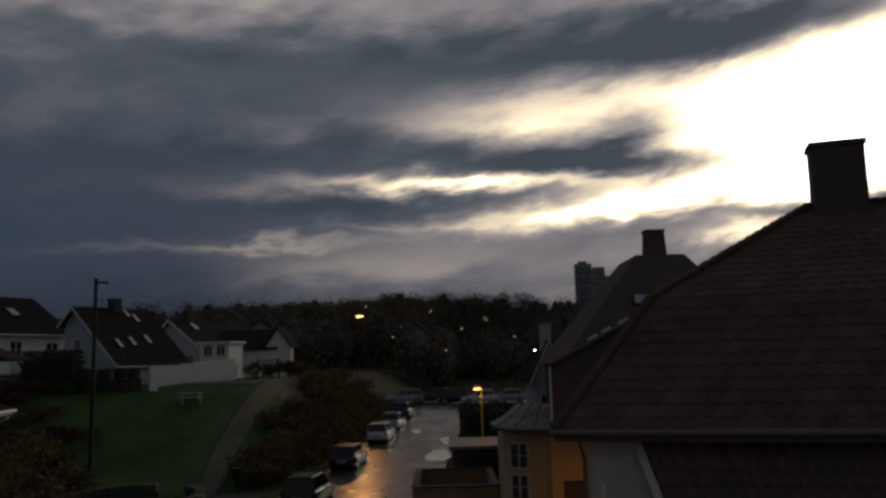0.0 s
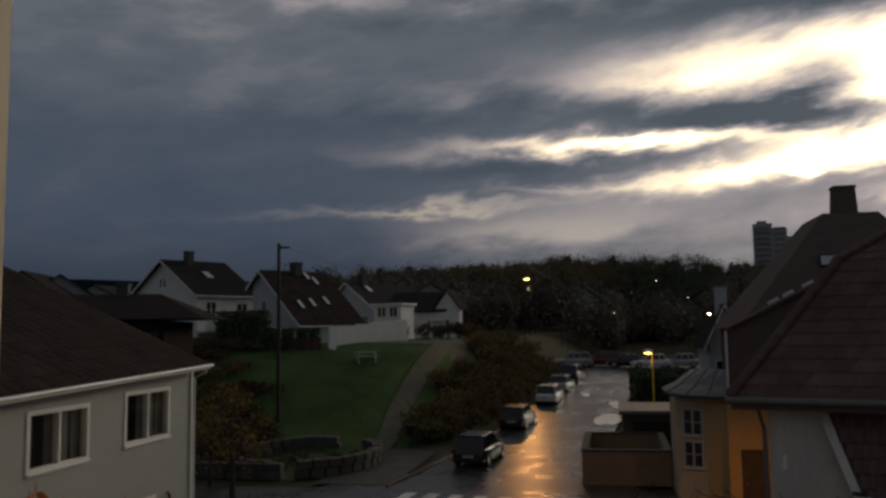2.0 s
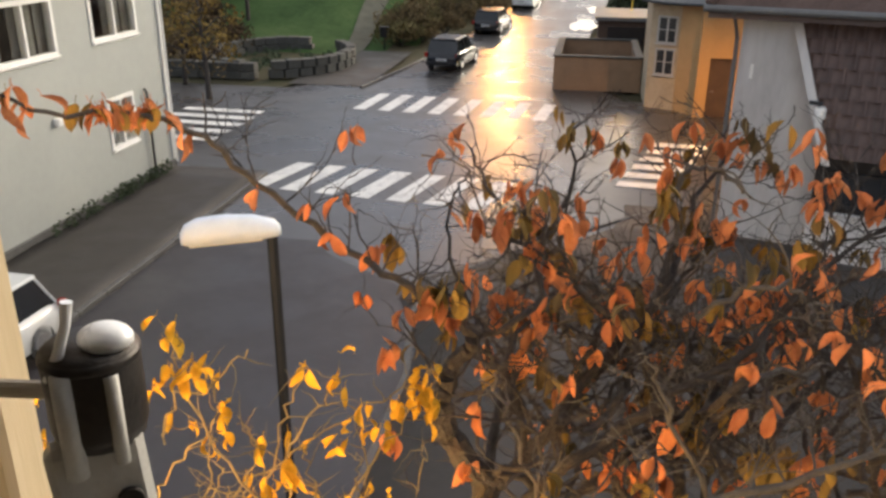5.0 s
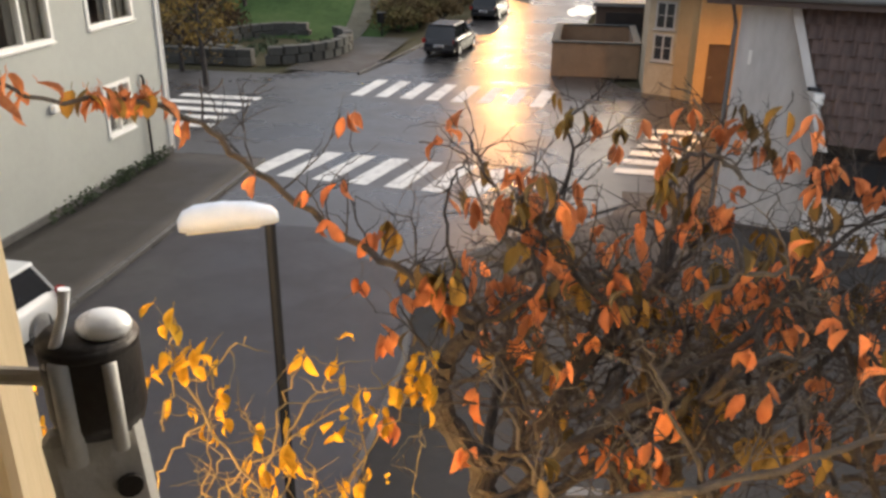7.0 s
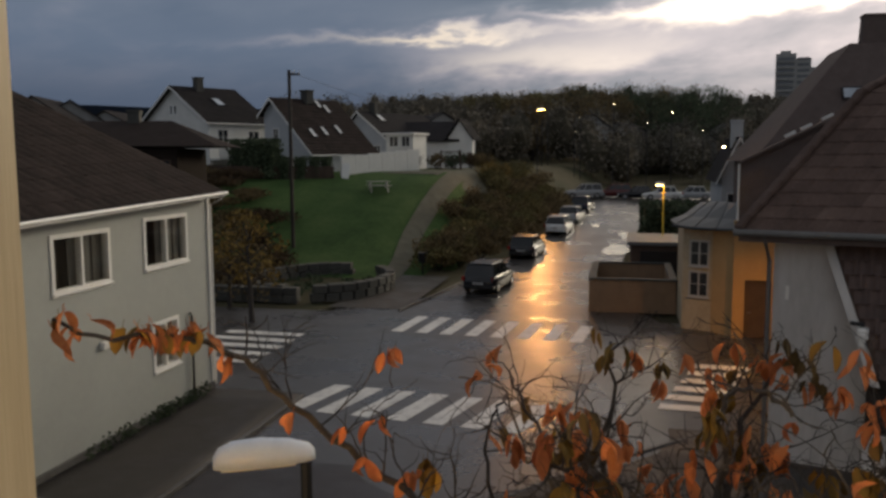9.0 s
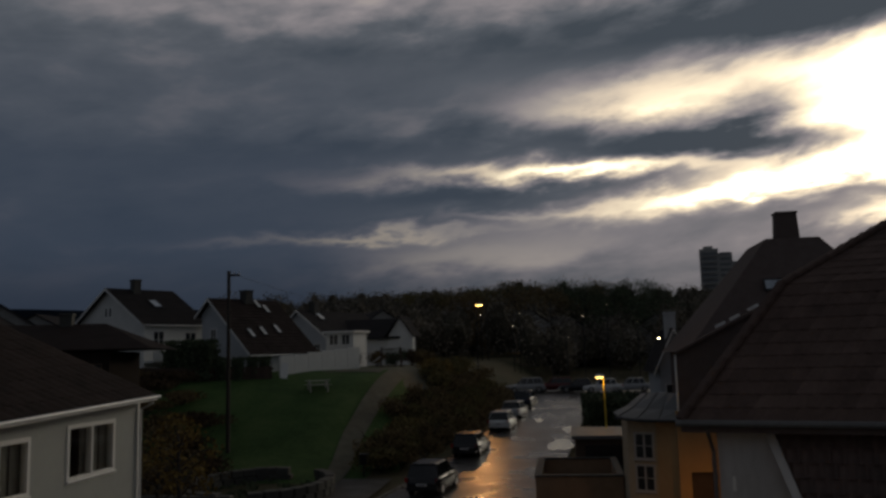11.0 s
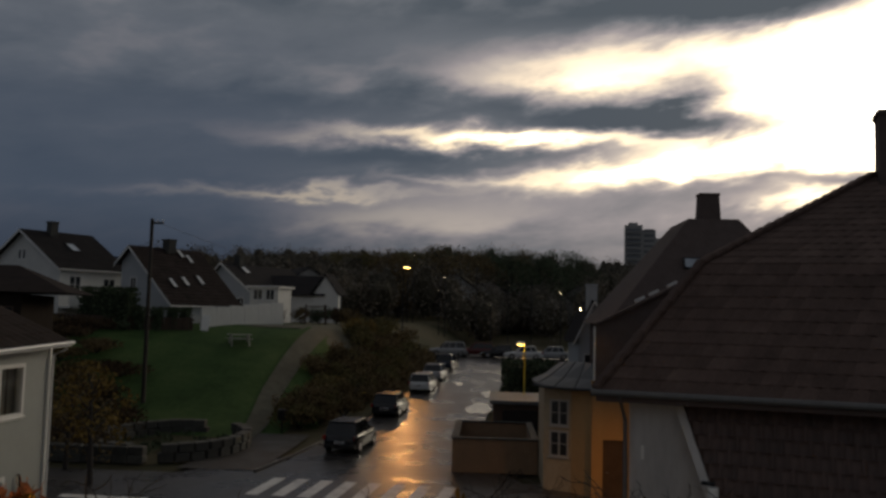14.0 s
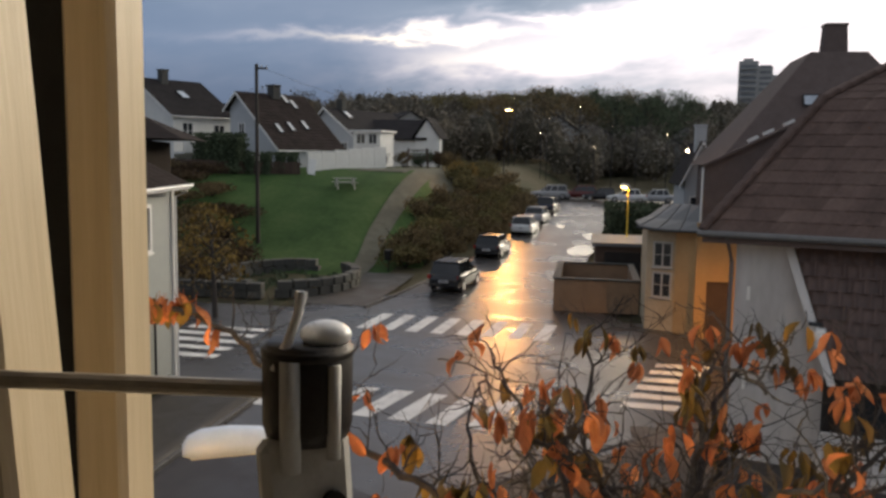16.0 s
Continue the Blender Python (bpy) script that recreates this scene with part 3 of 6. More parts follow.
def wall_with_openings(length, height, thick, openings):
    """A wall in the x-z plane that faces -y, with rectangular openings (x, z, w, h) right through it."""
    xs = sorted({0.0, length, *[o[0] for o in openings], *[o[0] + o[2] for o in openings]})
    zs = sorted({0.0, height, *[o[1] for o in openings], *[o[1] + o[3] for o in openings]})
    bm = bmesh.new()
    hole = lambda i, j: any(o[0] - 1e-6 <= xs[i] < o[0] + o[2] - 1e-6 and o[1] - 1e-6 <= zs[j] < o[1] + o[3] - 1e-6 for o in openings)
    full = lambda i, j: 0 <= i < len(xs) - 1 and 0 <= j < len(zs) - 1 and not hole(i, j)
    quad = lambda *c: bm.faces.new([bm.verts.new(p) for p in c])
    for i in range(len(xs) - 1):
        for j in range(len(zs) - 1):
            if not full(i, j):
                continue
            a, b, c, d = xs[i], xs[i + 1], zs[j], zs[j + 1]
            quad((a, 0, c), (b, 0, c), (b, 0, d), (a, 0, d))
            quad((b, thick, c), (a, thick, c), (a, thick, d), (b, thick, d))
            if not full(i - 1, j):
                quad((a, thick, c), (a, 0, c), (a, 0, d), (a, thick, d))
            if not full(i + 1, j):
                quad((b, 0, c), (b, thick, c), (b, thick, d), (b, 0, d))
            if not full(i, j - 1):
                quad((a, thick, c), (b, thick, c), (b, 0, c), (a, 0, c))
            if not full(i, j + 1):
                quad((a, 0, d), (b, 0, d), (b, thick, d), (a, thick, d))
    bmesh.ops.remove_doubles(bm, verts=bm.verts[:], dist=1e-4)
    return bm


def tile_rows(bm, o, along, up, length, rise, w=0.33, h=0.36, skip=None, lift=1.0):
    """Stepped courses of roof tiles over a plane: o is the lower corner, along and up its directions."""
    o, along, up = Vector(o), Vector(along).normalized(), Vector(up).normalized()
    n = along.cross(up).normalized()
    rows = max(1, round(rise / h))
    for j in range(rows):
        a0, a1 = (skip(j / rows) if skip else (0.0, length))
        b0, b1 = (skip((j + 1) / rows) if skip else (0.0, length))
        s0, s1 = rise * j / rows, rise * (j + 1) / rows
        cols = max(1, round((a1 - a0) / w))
        for i in range(cols):
            q = [o + along * (a0 + (a1 - a0) * i / cols) + up * s0, o + along * (a0 + (a1 - a0) * (i + 1) / cols) + up * s0,
                 o + along * (b0 + (b1 - b0) * (i + 1) / cols) + up * s1, o + along * (b0 + (b1 - b0) * i / cols) + up * s1]
            mid0, mid1 = (q[0] + q[1]) / 2 + n * (0.025 + 0.05 * lift), (q[2] + q[3]) / 2 + n * 0.035
            v = [bm.verts.new(p) for p in (q[0] + n * (0.020 + 0.030 * lift), mid0, q[1] + n * (0.018 + 0.027 * lift), q[2] + n * 0.012, mid1, q[3] + n * 0.016, q[0], q[1])]
            bm.faces.new((v[0], v[1], v[4], v[5]))
            bm.faces.new((v[1], v[2], v[3], v[4]))
            bm.faces.new((v[6], v[7], v[2], v[1], v[0]))
    return bm


def chimney(parent, m, w, d, h, mat=None, taper=1.0, pots=0):
    bm = bmesh.new()
    r = bmesh.ops.create_cube(bm, size=1.0)["verts"]
    for v in r:
        k = taper if v.co.z > 0 else 1.0
        v.co = Vector((v.co.x * w * k, v.co.y * d * k, (v.co.z + 0.5) * h))
    box(bm, -w * taper / 2 - 0.06, -d * taper / 2 - 0.06, h - 0.16, w * taper / 2 + 0.06, d * taper / 2 + 0.06, h, 0.02)
    return part("chimney", bm, mat or M_STONE, parent, m=m)


def skylight(parent, m, w=0.8, h=1.2, rim=None):
    """A roof window lying in the x-y plane of m, its frame a little proud of the tiles."""
    bm = bmesh.new()
    for a in ((-w / 2, -h / 2, -w / 2 + 0.07, h / 2), (w / 2 - 0.07, -h / 2, w / 2, h / 2), (-w / 2 + 0.07, -h / 2, w / 2 - 0.07, -h / 2 + 0.07), (-w / 2 + 0.07, h / 2 - 0.07, w / 2 - 0.07, h / 2)):
        box(bm, a[0], a[1], 0.0, a[2], a[3], 0.13)
    s = part("skylight", bm, rim or M_METAL, parent, m=m)
    part("pane", boxed(-w / 2 + 0.07, -h / 2 + 0.07, 0.08, w / 2 - 0.07, h / 2 - 0.07, 0.1), M_SKYLIGHT, s)
    return s


def gable_house(name, x, y, z0, turn, L, W, apex, eave, ridge, wall, roof, label, eave2=None, tiles=False, base=-3.0):
    """A house with one gable to the street. Its near corner stands at x, y; the ridge runs back along local y, the gable to local -x."""
    eave2 = eave if eave2 is None else eave2
    h = thing(name, pose(x, y, z0, 0, 0, -turn), label, "house", "houses on the bank")
    prof = [(0, base), (0, eave), (-apex, ridge), (-W, eave2), (-W, base)]
    part("wall", prism(bmesh.new(), prof, L), wall, h)
    o = 0.45
    k = (ridge - eave) / apex
    k2 = (ridge - eave2) / max(0.3, W - apex)
    east = [(o, -o, eave - k * o), (o, L + o, eave - k * o), (-apex, L + o, ridge), (-apex, -o, ridge)]
    west = [(-apex, -o, ridge), (-apex, L + o, ridge), (-W - o, L + o, eave2 - k2 * o), (-W - o, -o, eave2 - k2 * o)]
    bm = bmesh.new()
    up = Vector((0, 0, 0.16))
    slab(bm, [Vector(c) + up for c in east], 0.14)
    slab(bm, [Vector(c) + up for c in west], 0.14)
    ro = part("roof", bm, roof, h)
    if tiles:
        a, b = Vector(east[0]) + up, Vector(east[3]) + up
        tb = tile_rows(bmesh.new(), a, (0, 1, 0), b - a, L + 2 * o, (b - a).length, 0.42, 0.45)
        tagged(part("roof_tiles", tb, roof, ro), kind="stuff")
    bm = bmesh.new()
    for e0, e1 in ((east[0], east[3]), (west[3], west[0])):
        slab(bm, [Vector(e0) + Vector((0, -0.04, 0.15)), Vector(e1) + Vector((0, -0.04, 0.15)), Vector(e1) + Vector((0, -0.04, -0.08)), Vector(e0) + Vector((0, -0.04, -0.08))], 0.03)
    part("bargeboard", bm, M_TRIM, h)
    tube_bm = tube(bmesh.new(), [(o + 0.05, -o, eave - k * o + 0.05), (o + 0.05, L + o, eave - k * o + 0.05)], 0.06, 6)
    part("gutter", tube_bm, M_TRIM, h)
    return h, k


def on_roof(apex, eave, ridge, along, up_frac):
    """Matrix of a spot on the east roof slope, x along the ridge, y up the slope."""
    k = math.atan2(ridge - eave, apex)
    p = Vector((-apex * up_frac, along, eave + (ridge - eave) * up_frac + 0.19))
    return Matrix.Translation(p) @ Matrix.Rotation(math.pi / 2, 4, "Z") @ Matrix.Rotation(k, 4, "X")


EAST = Matrix.Rotation(math.pi / 2, 4, "Z")

# white house on the bank
hA, kA = gable_house("white_house", -36.8, 68.8, 5.2, 30, 6.3, 11.8, 5.9, 5.4, 8.75, M_WHITE, M_ROOF_GREY, "white timber house with dark tiled roof and one skylight", tiles=True)
chimney(hA, Matrix.Translation((-5.3, 2.3, 8.3)), 0.75, 0.7, 1.5)
skylight(hA, on_roof(5.9, 5.4, 8.75, 3.0, 0.52), 0.9, 1.5)
window_on(hA, Matrix.Translation((0, 0.9, 3.2)) @ EAST, 1.1, 1.5, bars=1)
window_on(hA, Matrix.Translation((0, 4.2, 3.2)) @ EAST, 1.2, 1.4, bars=1)
window_on(hA, Matrix.Translation((-6.6, 0, 6.2)), 0.45, 0.9, panes=1)
window_on(hA, Matrix.Translation((-5.9, 0, 6.2)), 0.45, 0.9, panes=1)
part("balcony", box(boxed(-0.2, 0.0, 1.9, 1.6, 6.2, 2.05), 1.5, 0.0, 1.9, 1.6, 6.2, 2.9), M_WHITE, hA)
# grey house with the long slope
hB, kB = gable_house("grey_house", -26.2, 67.1, 5.3, 30, 7.0, 6.9, 5.5, 2.5, 7.2, M_GREY_WALL, M_ROOF, "grey timber house with a long dark roof and skylights", eave2=6.0, tiles=True)
chimney(hB, Matrix.Translation((-5.2, 3.6, 6.9)), 0.9, 0.8, 1.3)
for al, uf in ((1.3, 0.30), (2.8, 0.34), (4.6, 0.38), (5.2, 0.80), (4.6, 0.9)):
    skylight(hB, on_roof(5.5, 2.5, 7.2, al, uf), 0.5, 1.25)
window_on(hB, Matrix.Translation((-3.2, 0, 0.6)), 1.0, 1.2)
window_on(hB, Matrix.Translation((-5.6, 0, 3.6)), 0.8, 1.0)
# grey house further back
hC, kC = gable_house("small_grey_house", -26.6, 92.0, 6.4, 24, 12.0, 8.0, 4.6, 2.9, 6.2, M_GREY_WALL, M_ROOF_GREY, "pale grey timber house with steep gable and small window")
chimney(hC, Matrix.Translation((-4.4, 2.5, 5.9)), 0.9, 0.8, 1.5)
skylight(hC, on_roof(4.6, 2.9, 6.2, 2.5, 0.75), 0.9, 1.4)
window_on(hC, Matrix.Translation((-3.6, 0, 1.2)), 0.9, 1.1, bars=1)
window_on(hC, Matrix.Translation((-2.2, 0, 1.2)), 0.9, 1.1, bars=1)
# long house whose white gable looks down the road
hE = thing("long_house", pose(-17.6, 94.2, 7.3, 0, 0, -10), "long low house with dark roof and white gable end", "house", "houses on the bank")
part("wall", prism(bmesh.new(), [(-10.5, -3), (-10.5, 2.0), (-1.6, 2.0), (-1.6, -3)], 6.0), M_WHITE, hE)
part("gable", prism(bmesh.new(), [(-2.6, 2.2), (-1.1, 4.3), (0.4, 2.2), (0.4, -3), (-2.6, -3)], 0.25, Matrix.Translation((0.1, -0.3, 0))), M_WHITE, hE)
bm = bmesh.new()
slab(bm, [(-11.2, -0.6, 1.9), (-1.1, -0.6, 1.9), (-1.1, 3.5, 4.3), (-11.2, 3.5, 4.3)], 0.15)
slab(bm, [(-1.1, -0.7, 4.45), (0.75, -0.7, 1.95), (0.75, 2.2, 1.95), (-1.1, 2.2, 4.45)], 0.12)
slab(bm, [(-2.95, -0.7, 1.95), (-1.1, -0.7, 4.45), (-1.1, 2.2, 4.45), (-2.95, 2.2, 1.95)], 0.12)
part("roof", bm, M_ROOF_GREY, hE)
window_on(hE, Matrix.Translation((-2.2, -0.2, 0.3)), 0.8, 1.1, bars=1)
window_on(hE, Matrix.Translation((-1.4, -0.2, 2.3)), 0.6, 0.8, panes=1)
window_on(hE, Matrix.Translation((-0.9, -0.2, 0.3)), 0.8, 1.1, bars=1)
# flat white extension beside it
hF = thing("garden_room", pose(-21.9, 84.9, 7.9, 0, 0, -14), "low white garden room with a flat pale roof", "extension")
part("wall", boxed(-3.3, 0, -3, 0, 3, 1.75), M_WHITE, hF)
part("roof", boxed(-3.6, -0.3, 1.75, 0.3, 3.2, 1.95, 0.02), M_TRIM, hF)
window_on(hF, Matrix.Translation((-2.9, 0, 0.5)), 1.1, 1.1)
window_on(hF, Matrix.Translation((-1.4, 0, 0.5)), 1.0, 1.1)
# white garden wall in stepped panels
gw = thing("garden_wall", Matrix(), "white painted garden wall climbing the bank", "garden wall")
for i in range(6):
    t0, t1 = i / 6, (i + 1) / 6
    p0, p1 = Vector((-23.3 + 4.8 * t0, 66.0 + 7.7 * t0, 0)), Vector((-23.3 + 4.8 * t1, 66.0 + 7.7 * t1, 0))
    ztop = 7.3 + 0.75 * (t0 + t1) / 2
    a = math.atan2(p1.y - p0.y, p1.x - p0.x)
    ln = (p1 - p0).length
    part("wall_panel", boxed(0, -0.1, 3.6, ln - 0.01, 0.1, ztop + 0.01 * (i % 2), 0.015), M_WHITE, gw, m=Matrix.Translation(p0) @ Matrix.Rotation(a, 4, "Z"))
# dark low house behind the pale one
hD = thing("dark_roofed_house", pose(-31.0, 46.0, 2.95, 0, 0, 18), "low house with a wide dark hipped roof", "house")
part("wall", boxed(-7, -4, -3.7, 4.6, 5, 4.9), M_DARKBOARD, hD)
bm = bmesh.new()
c = [(-7.6, -4.6, 5.0), (7.0, -4.6, 5.0), (7.0, 5.6, 5.0), (-7.6, 5.6, 5.0), (-3.0, 0.4, 6.65), (3.4, 0.4, 6.65)]
for f in ((0, 1, 5, 4), (1, 2, 5), (2, 3, 4, 5), (3, 0, 4), (3, 2, 1, 0)):
    bm.faces.new([bm.verts.new(c[i]) for i in f])
bmesh.ops.remove_doubles(bm, verts=bm.verts[:], dist=1e-4)
part("roof", bm, M_ROOF, hD)
chimney(hD, Matrix.Translation((1.2, 0.2, 6.3)), 0.7, 0.7, 1.0)
window_on(hD, Matrix.Translation((3.3, -4, 3.0)), 0.9, 1.2, M_FENCE)

# ---- pale house at the crossing ----
Y0, Y1 = 1.0, 23.1
TILT = Matrix.Translation((0, 14.45, 5.93)) @ Matrix.Rotation(radians(1.75), 4, "X") @ Matrix.Translation((0, -14.45, -5.96))
hL = thing("pale_house", Matrix(), "pale board-clad house with white windows and a dark hipped roof", "house")
wins = [(15.96, 4.2, 2.1, 1.27), (19.62, 4.28, 2.15, 1.32), (11.2, 4.2, 2.1, 1.27), (19.86, 1.4, 1.25, 1.3), (6.5, 4.2, 2.1, 1.27)]
part("wall", wall_with_openings(Y1 - Y0, 6.08, 0.22, [(y - Y0, z, w, h) for y, z, w, h in wins]), M_CREAM, hL, m=Matrix.Translation((-12.5, Y0, 0)) @ EAST)
part("wall", box(box(boxed(-24, Y1 - 0.22, 0, -12.722, Y1, 6.0), -24, Y0, 0, -12.722, Y0 + 0.2, 6.0), -24, Y0 + 0.2, 0, -23.8, Y1 - 0.22, 6.0), M_CREAM, hL)
for y, z, w, h in wins:
    win = window_on(hL, Matrix.Translation((-12.5, y, z)) @ EAST, w, h, depth=0.14, inset=0.02, glass_mat=M_CLEAR)
    bmf = bmesh.new()
    for b in ((-0.055, -0.021), (w + 0.021, w + 0.055)):
        box(bmf, b[0], -0.03, -0.09, b[1], -0.002, h + 0.055)
    box(bmf, -0.021, -0.03, h + 0.021, w + 0.021, -0.002, h + 0.055)
    box(bmf, -0.021, -0.03, -0.11, w + 0.021, -0.002, -0.072)
    part("architrave", bmf, M_TRIM, win)
    # curtains, with the indoor shade already in their dim colour
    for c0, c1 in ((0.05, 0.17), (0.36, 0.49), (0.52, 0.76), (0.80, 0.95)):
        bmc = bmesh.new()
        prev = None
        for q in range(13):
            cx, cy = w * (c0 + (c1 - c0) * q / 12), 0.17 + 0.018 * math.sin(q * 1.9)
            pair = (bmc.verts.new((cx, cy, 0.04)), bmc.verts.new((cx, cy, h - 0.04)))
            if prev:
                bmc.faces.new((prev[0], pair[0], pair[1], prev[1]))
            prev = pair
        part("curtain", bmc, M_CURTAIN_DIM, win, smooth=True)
    part("room_back", box(box(box(box(boxed(-0.3, 1.4, -0.3, w + 0.3, 1.45, h + 0.2), -0.3, 0.23, -0.3, -0.25, 1.4, h + 0.2), w + 0.25, 0.23, -0.3, w + 0.3, 1.4, h + 0.2), -0.25, 0.23, -0.3, w + 0.25, 1.4, -0.25), -0.25, 0.23, h + 0.15, w + 0.25, 1.4, h + 0.2), M_BROWN, win)
part("corner_board", box(boxed(-12.5, Y1 - 0.10, 0.25, -12.46, Y1 + 0.04, 6.02), -12.62, Y1, 0.25, -12.5, Y1 + 0.04, 6.02), M_TRIM, hL)
part("plinth", boxed(-12.53, Y0, 0, -12.44, Y1 + 0.02, 0.28, 0.01), M_KERB, hL)
part("downpipe", tube(bmesh.new(), [(-12.40, 21.75, 0.1), (-12.40, 21.75, 2.6), (-12.47, 21.75, 2.7)], 0.04, 8), M_METAL, hL)
part("downpipe", tube(bmesh.new(), [(-12.04, Y1 + 0.05, 6.0), (-12.40, Y1 - 0.02, 5.8), (-12.40, Y1 - 0.02, 0.2)], 0.035, 8), M_TRIM, hL)
part("outdoor_lamp", boxed(-12.5, 17.5, 2.55, -12.36, 17.75, 2.75, 0.03), M_TRIM, hL)
YE = Y1 + 0.14
e0 = [(-12.0, YE, 5.98), (-12.0, Y0 - 0.5, 5.98), (-24.6, Y0 - 0.5, 5.98), (-24.6, YE, 5.98), (-18.3, YE - 6.3, 10.66), (-18.3, Y0 + 5.8, 10.66)]
bm = bmesh.new()
for f in ((1, 0, 4, 5), (0, 3, 4), (3, 2, 5, 4), (2, 1, 5), (0, 1, 2, 3)):
    bm.faces.new([bm.verts.new(e0[i]) for i in f])
bmesh.ops.remove_doubles(bm, verts=bm.verts[:], dist=1e-4)
bmesh.ops.recalc_face_normals(bm, faces=bm.faces[:])
roofL = part("roof", bm, M_ROOF, hL, m=TILT)
slope = Vector((-6.3, 0, 4.68)).length
tb = tile_rows(bmesh.new(), (-12.0, Y0 - 0.5, 5.98), (0, 1, 0), (-6.3, 0, 4.68), YE - Y0 + 0.5, slope, 0.40, 0.42, skip=lambda f: (6.3 * f, YE - Y0 + 0.5 - 6.3 * f), lift=0.3)
tagged(part("roof_tiles", tb, M_ROOF, roofL), kind="stuff")
part("fascia", box(boxed(-12.03, Y0 - 0.5, 5.83, -11.98, YE + 0.02, 5.965), -24.6, YE, 5.83, -12.03, YE + 0.04, 5.965), M_TRIM, hL, m=TILT)
part("gutter", tube(bmesh.new(), [(-11.93, Y0 - 0.5, 5.93), (-11.93, YE + 0.06, 5.93)], 0.05, 8), M_TRIM, hL, m=TILT)
part("soffit", boxed(-12.5, Y0, 5.83, -12.03, YE, 5.86), M_TRIM, hL, m=TILT)
# weeds along its foot
rngw = random.Random(3)
bm = bmesh.new()
for i in range(26):
    yy = rngw.uniform(16.5, 22.3)
    clump(bm, rngw, (-12.3, yy, 0.28), (0.14, 0.22, 0.22), 22, 0.06)
tagged(part("weeds", bm, M_LEAF_DARK), "straggling dark weeds at the foot of the house", "weeds", kind="stuff")

# ---- near house with the mansard roof ----
NEAR = pose(2.58, 19.83, 0, 0, 0, -17)
hN = thing("mansard_house", NEAR, "grey rendered house with a steep brown tiled mansard roof", "house")
LEN, DEP = 24.0, 13.66
E_Z, B_Z, R_Z, B_IN, R_IN = 5.5, 8.65, 11.5, 2.3, 6.83
part("wall", boxed(0.7, 0.6, 0, LEN - 0.7, DEP - 0.6, E_Z), M_STONEGREY, hN)
bm = bmesh.new()


def ring_at(inset, z):
    return [(inset, inset, z), (LEN - inset, inset, z), (LEN - inset, DEP - inset, z), (inset, DEP - inset, z)]


r0, r1 = ring_at(0, E_Z), ring_at(B_IN, B_Z)
rl, rr = (R_IN, DEP / 2, R_Z), (LEN - R_IN, DEP / 2, R_Z)
for i in range(4):
    j = (i + 1) % 4
    bm.faces.new([bm.verts.new(p) for p in (r0[i], r0[j], r1[j], r1[i])])
for f in ((r1[0], r1[1], rr, rl), (r1[1], r1[2], rr), (r1[2], r1[3], rl, rr), (r1[3], r1[0], rl), tuple(r0[::-1])):
    bm.faces.new([bm.verts.new(p) for p in f])
bmesh.ops.remove_doubles(bm, verts=bm.verts[:], dist=1e-4)
roofN = part("roof", bm, M_ROOF_RED, hN)
up1 = Vector((0, B_IN, B_Z - E_Z))
tb = tile_rows(bmesh.new(), (0, 0, E_Z), (1, 0, 0), up1, LEN, up1.length, 0.34, 0.36, skip=lambda f: (B_IN * f, LEN - B_IN * f), lift=0.5)
up2 = Vector((0, R_IN - B_IN, R_Z - B_Z))
tile_rows(tb, (B_IN, B_IN, B_Z), (1, 0, 0), up2, LEN - 2 * B_IN, up2.length, 0.34, 0.36, skip=lambda f: ((R_IN - B_IN) * f, LEN - 2 * B_IN - (R_IN - B_IN) * f), lift=0.5)
tagged(part("roof_tiles", tb, M_ROOF_RED, roofN), kind="stuff")
# hip caps: stepped ridge tiles down the corner
cap = boxed(-0.13, -0.2, -0.03, 0.13, 0.22, 0.10, 0.03)
cap_me = mesh_of("hip_tile", cap, M_ROOF_RED)
for a, b in (((0, 0, E_Z), (B_IN, B_IN, B_Z)), ((B_IN, B_IN, B_Z), rl), (rl, rr)):
    a, b = Vector(a), Vector(b)
    n = round((b - a).length / 0.38)
    q = (b - a).to_track_quat("Y", "Z").to_matrix().to_4x4()
    for i in range(min(n, 40)):
        o = new("hip_tile", cap_me)
        o.parent = roofN
        o.matrix_basis = Matrix.Translation(a + (b - a) * (i + 0.5) / n + Vector((0, 0, 0.05))) @ q @ Matrix.Rotation(0.10, 4, "X")
part("gutter", tube(bmesh.new(), [(-0.1, -0.08, E_Z - 0.03), (LEN, -0.08, E_Z - 0.03)], 0.08, 8), M_LEAD, hN)
part("fascia", boxed(0.0, -0.0, E_Z - 0.24, LEN, 0.05, E_Z - 0.02), M_BROWN, hN)
part("soffit", boxed(0.0, 0.05, E_Z - 0.1, LEN, 0.6, E_Z - 0.05), M_BROWN, hN)
part("downpipe", tube(bmesh.new(), [(0.55, -0.02, E_Z - 0.1), (0.62, 0.5, E_Z - 0.7), (0.62, 0.5, 0.1)], 0.05, 8), M_LEAD, hN)
chimney(hN, Matrix.Translation((R_IN + 0.85, DEP / 2 - 0.1, R_Z - 0.9)), 1.45, 1.0, 2.75, M_BROWN)
for zz in (3.9, 2.7, 1.75):
    part("vent_strip", boxed(0.98, 0.575, zz, 1.05, 0.6, zz + 0.32), M_TRIM, hN)
# tile-hung skirt over the ground-floor window
skirt = [(1.95, 0.55, 5.2), (3.0, -0.25, 2.45), (13.0, -0.25, 2.45), (13.0, 0.55, 5.2)]
bm = bmesh.new()
slab(bm, skirt, 0.06)
sk = part("skirt_roof", bm, M_ROOF_RED, hN)
ups = Vector((0, 0.8, 2.75))
tb = bmesh.new()
wave = [(0.0, 0.030), (0.05, 0.012), (0.11, 0.008), (0.17, 0.028), (0.22, 0.062), (0.26, 0.066), (0.30, 0.034)]
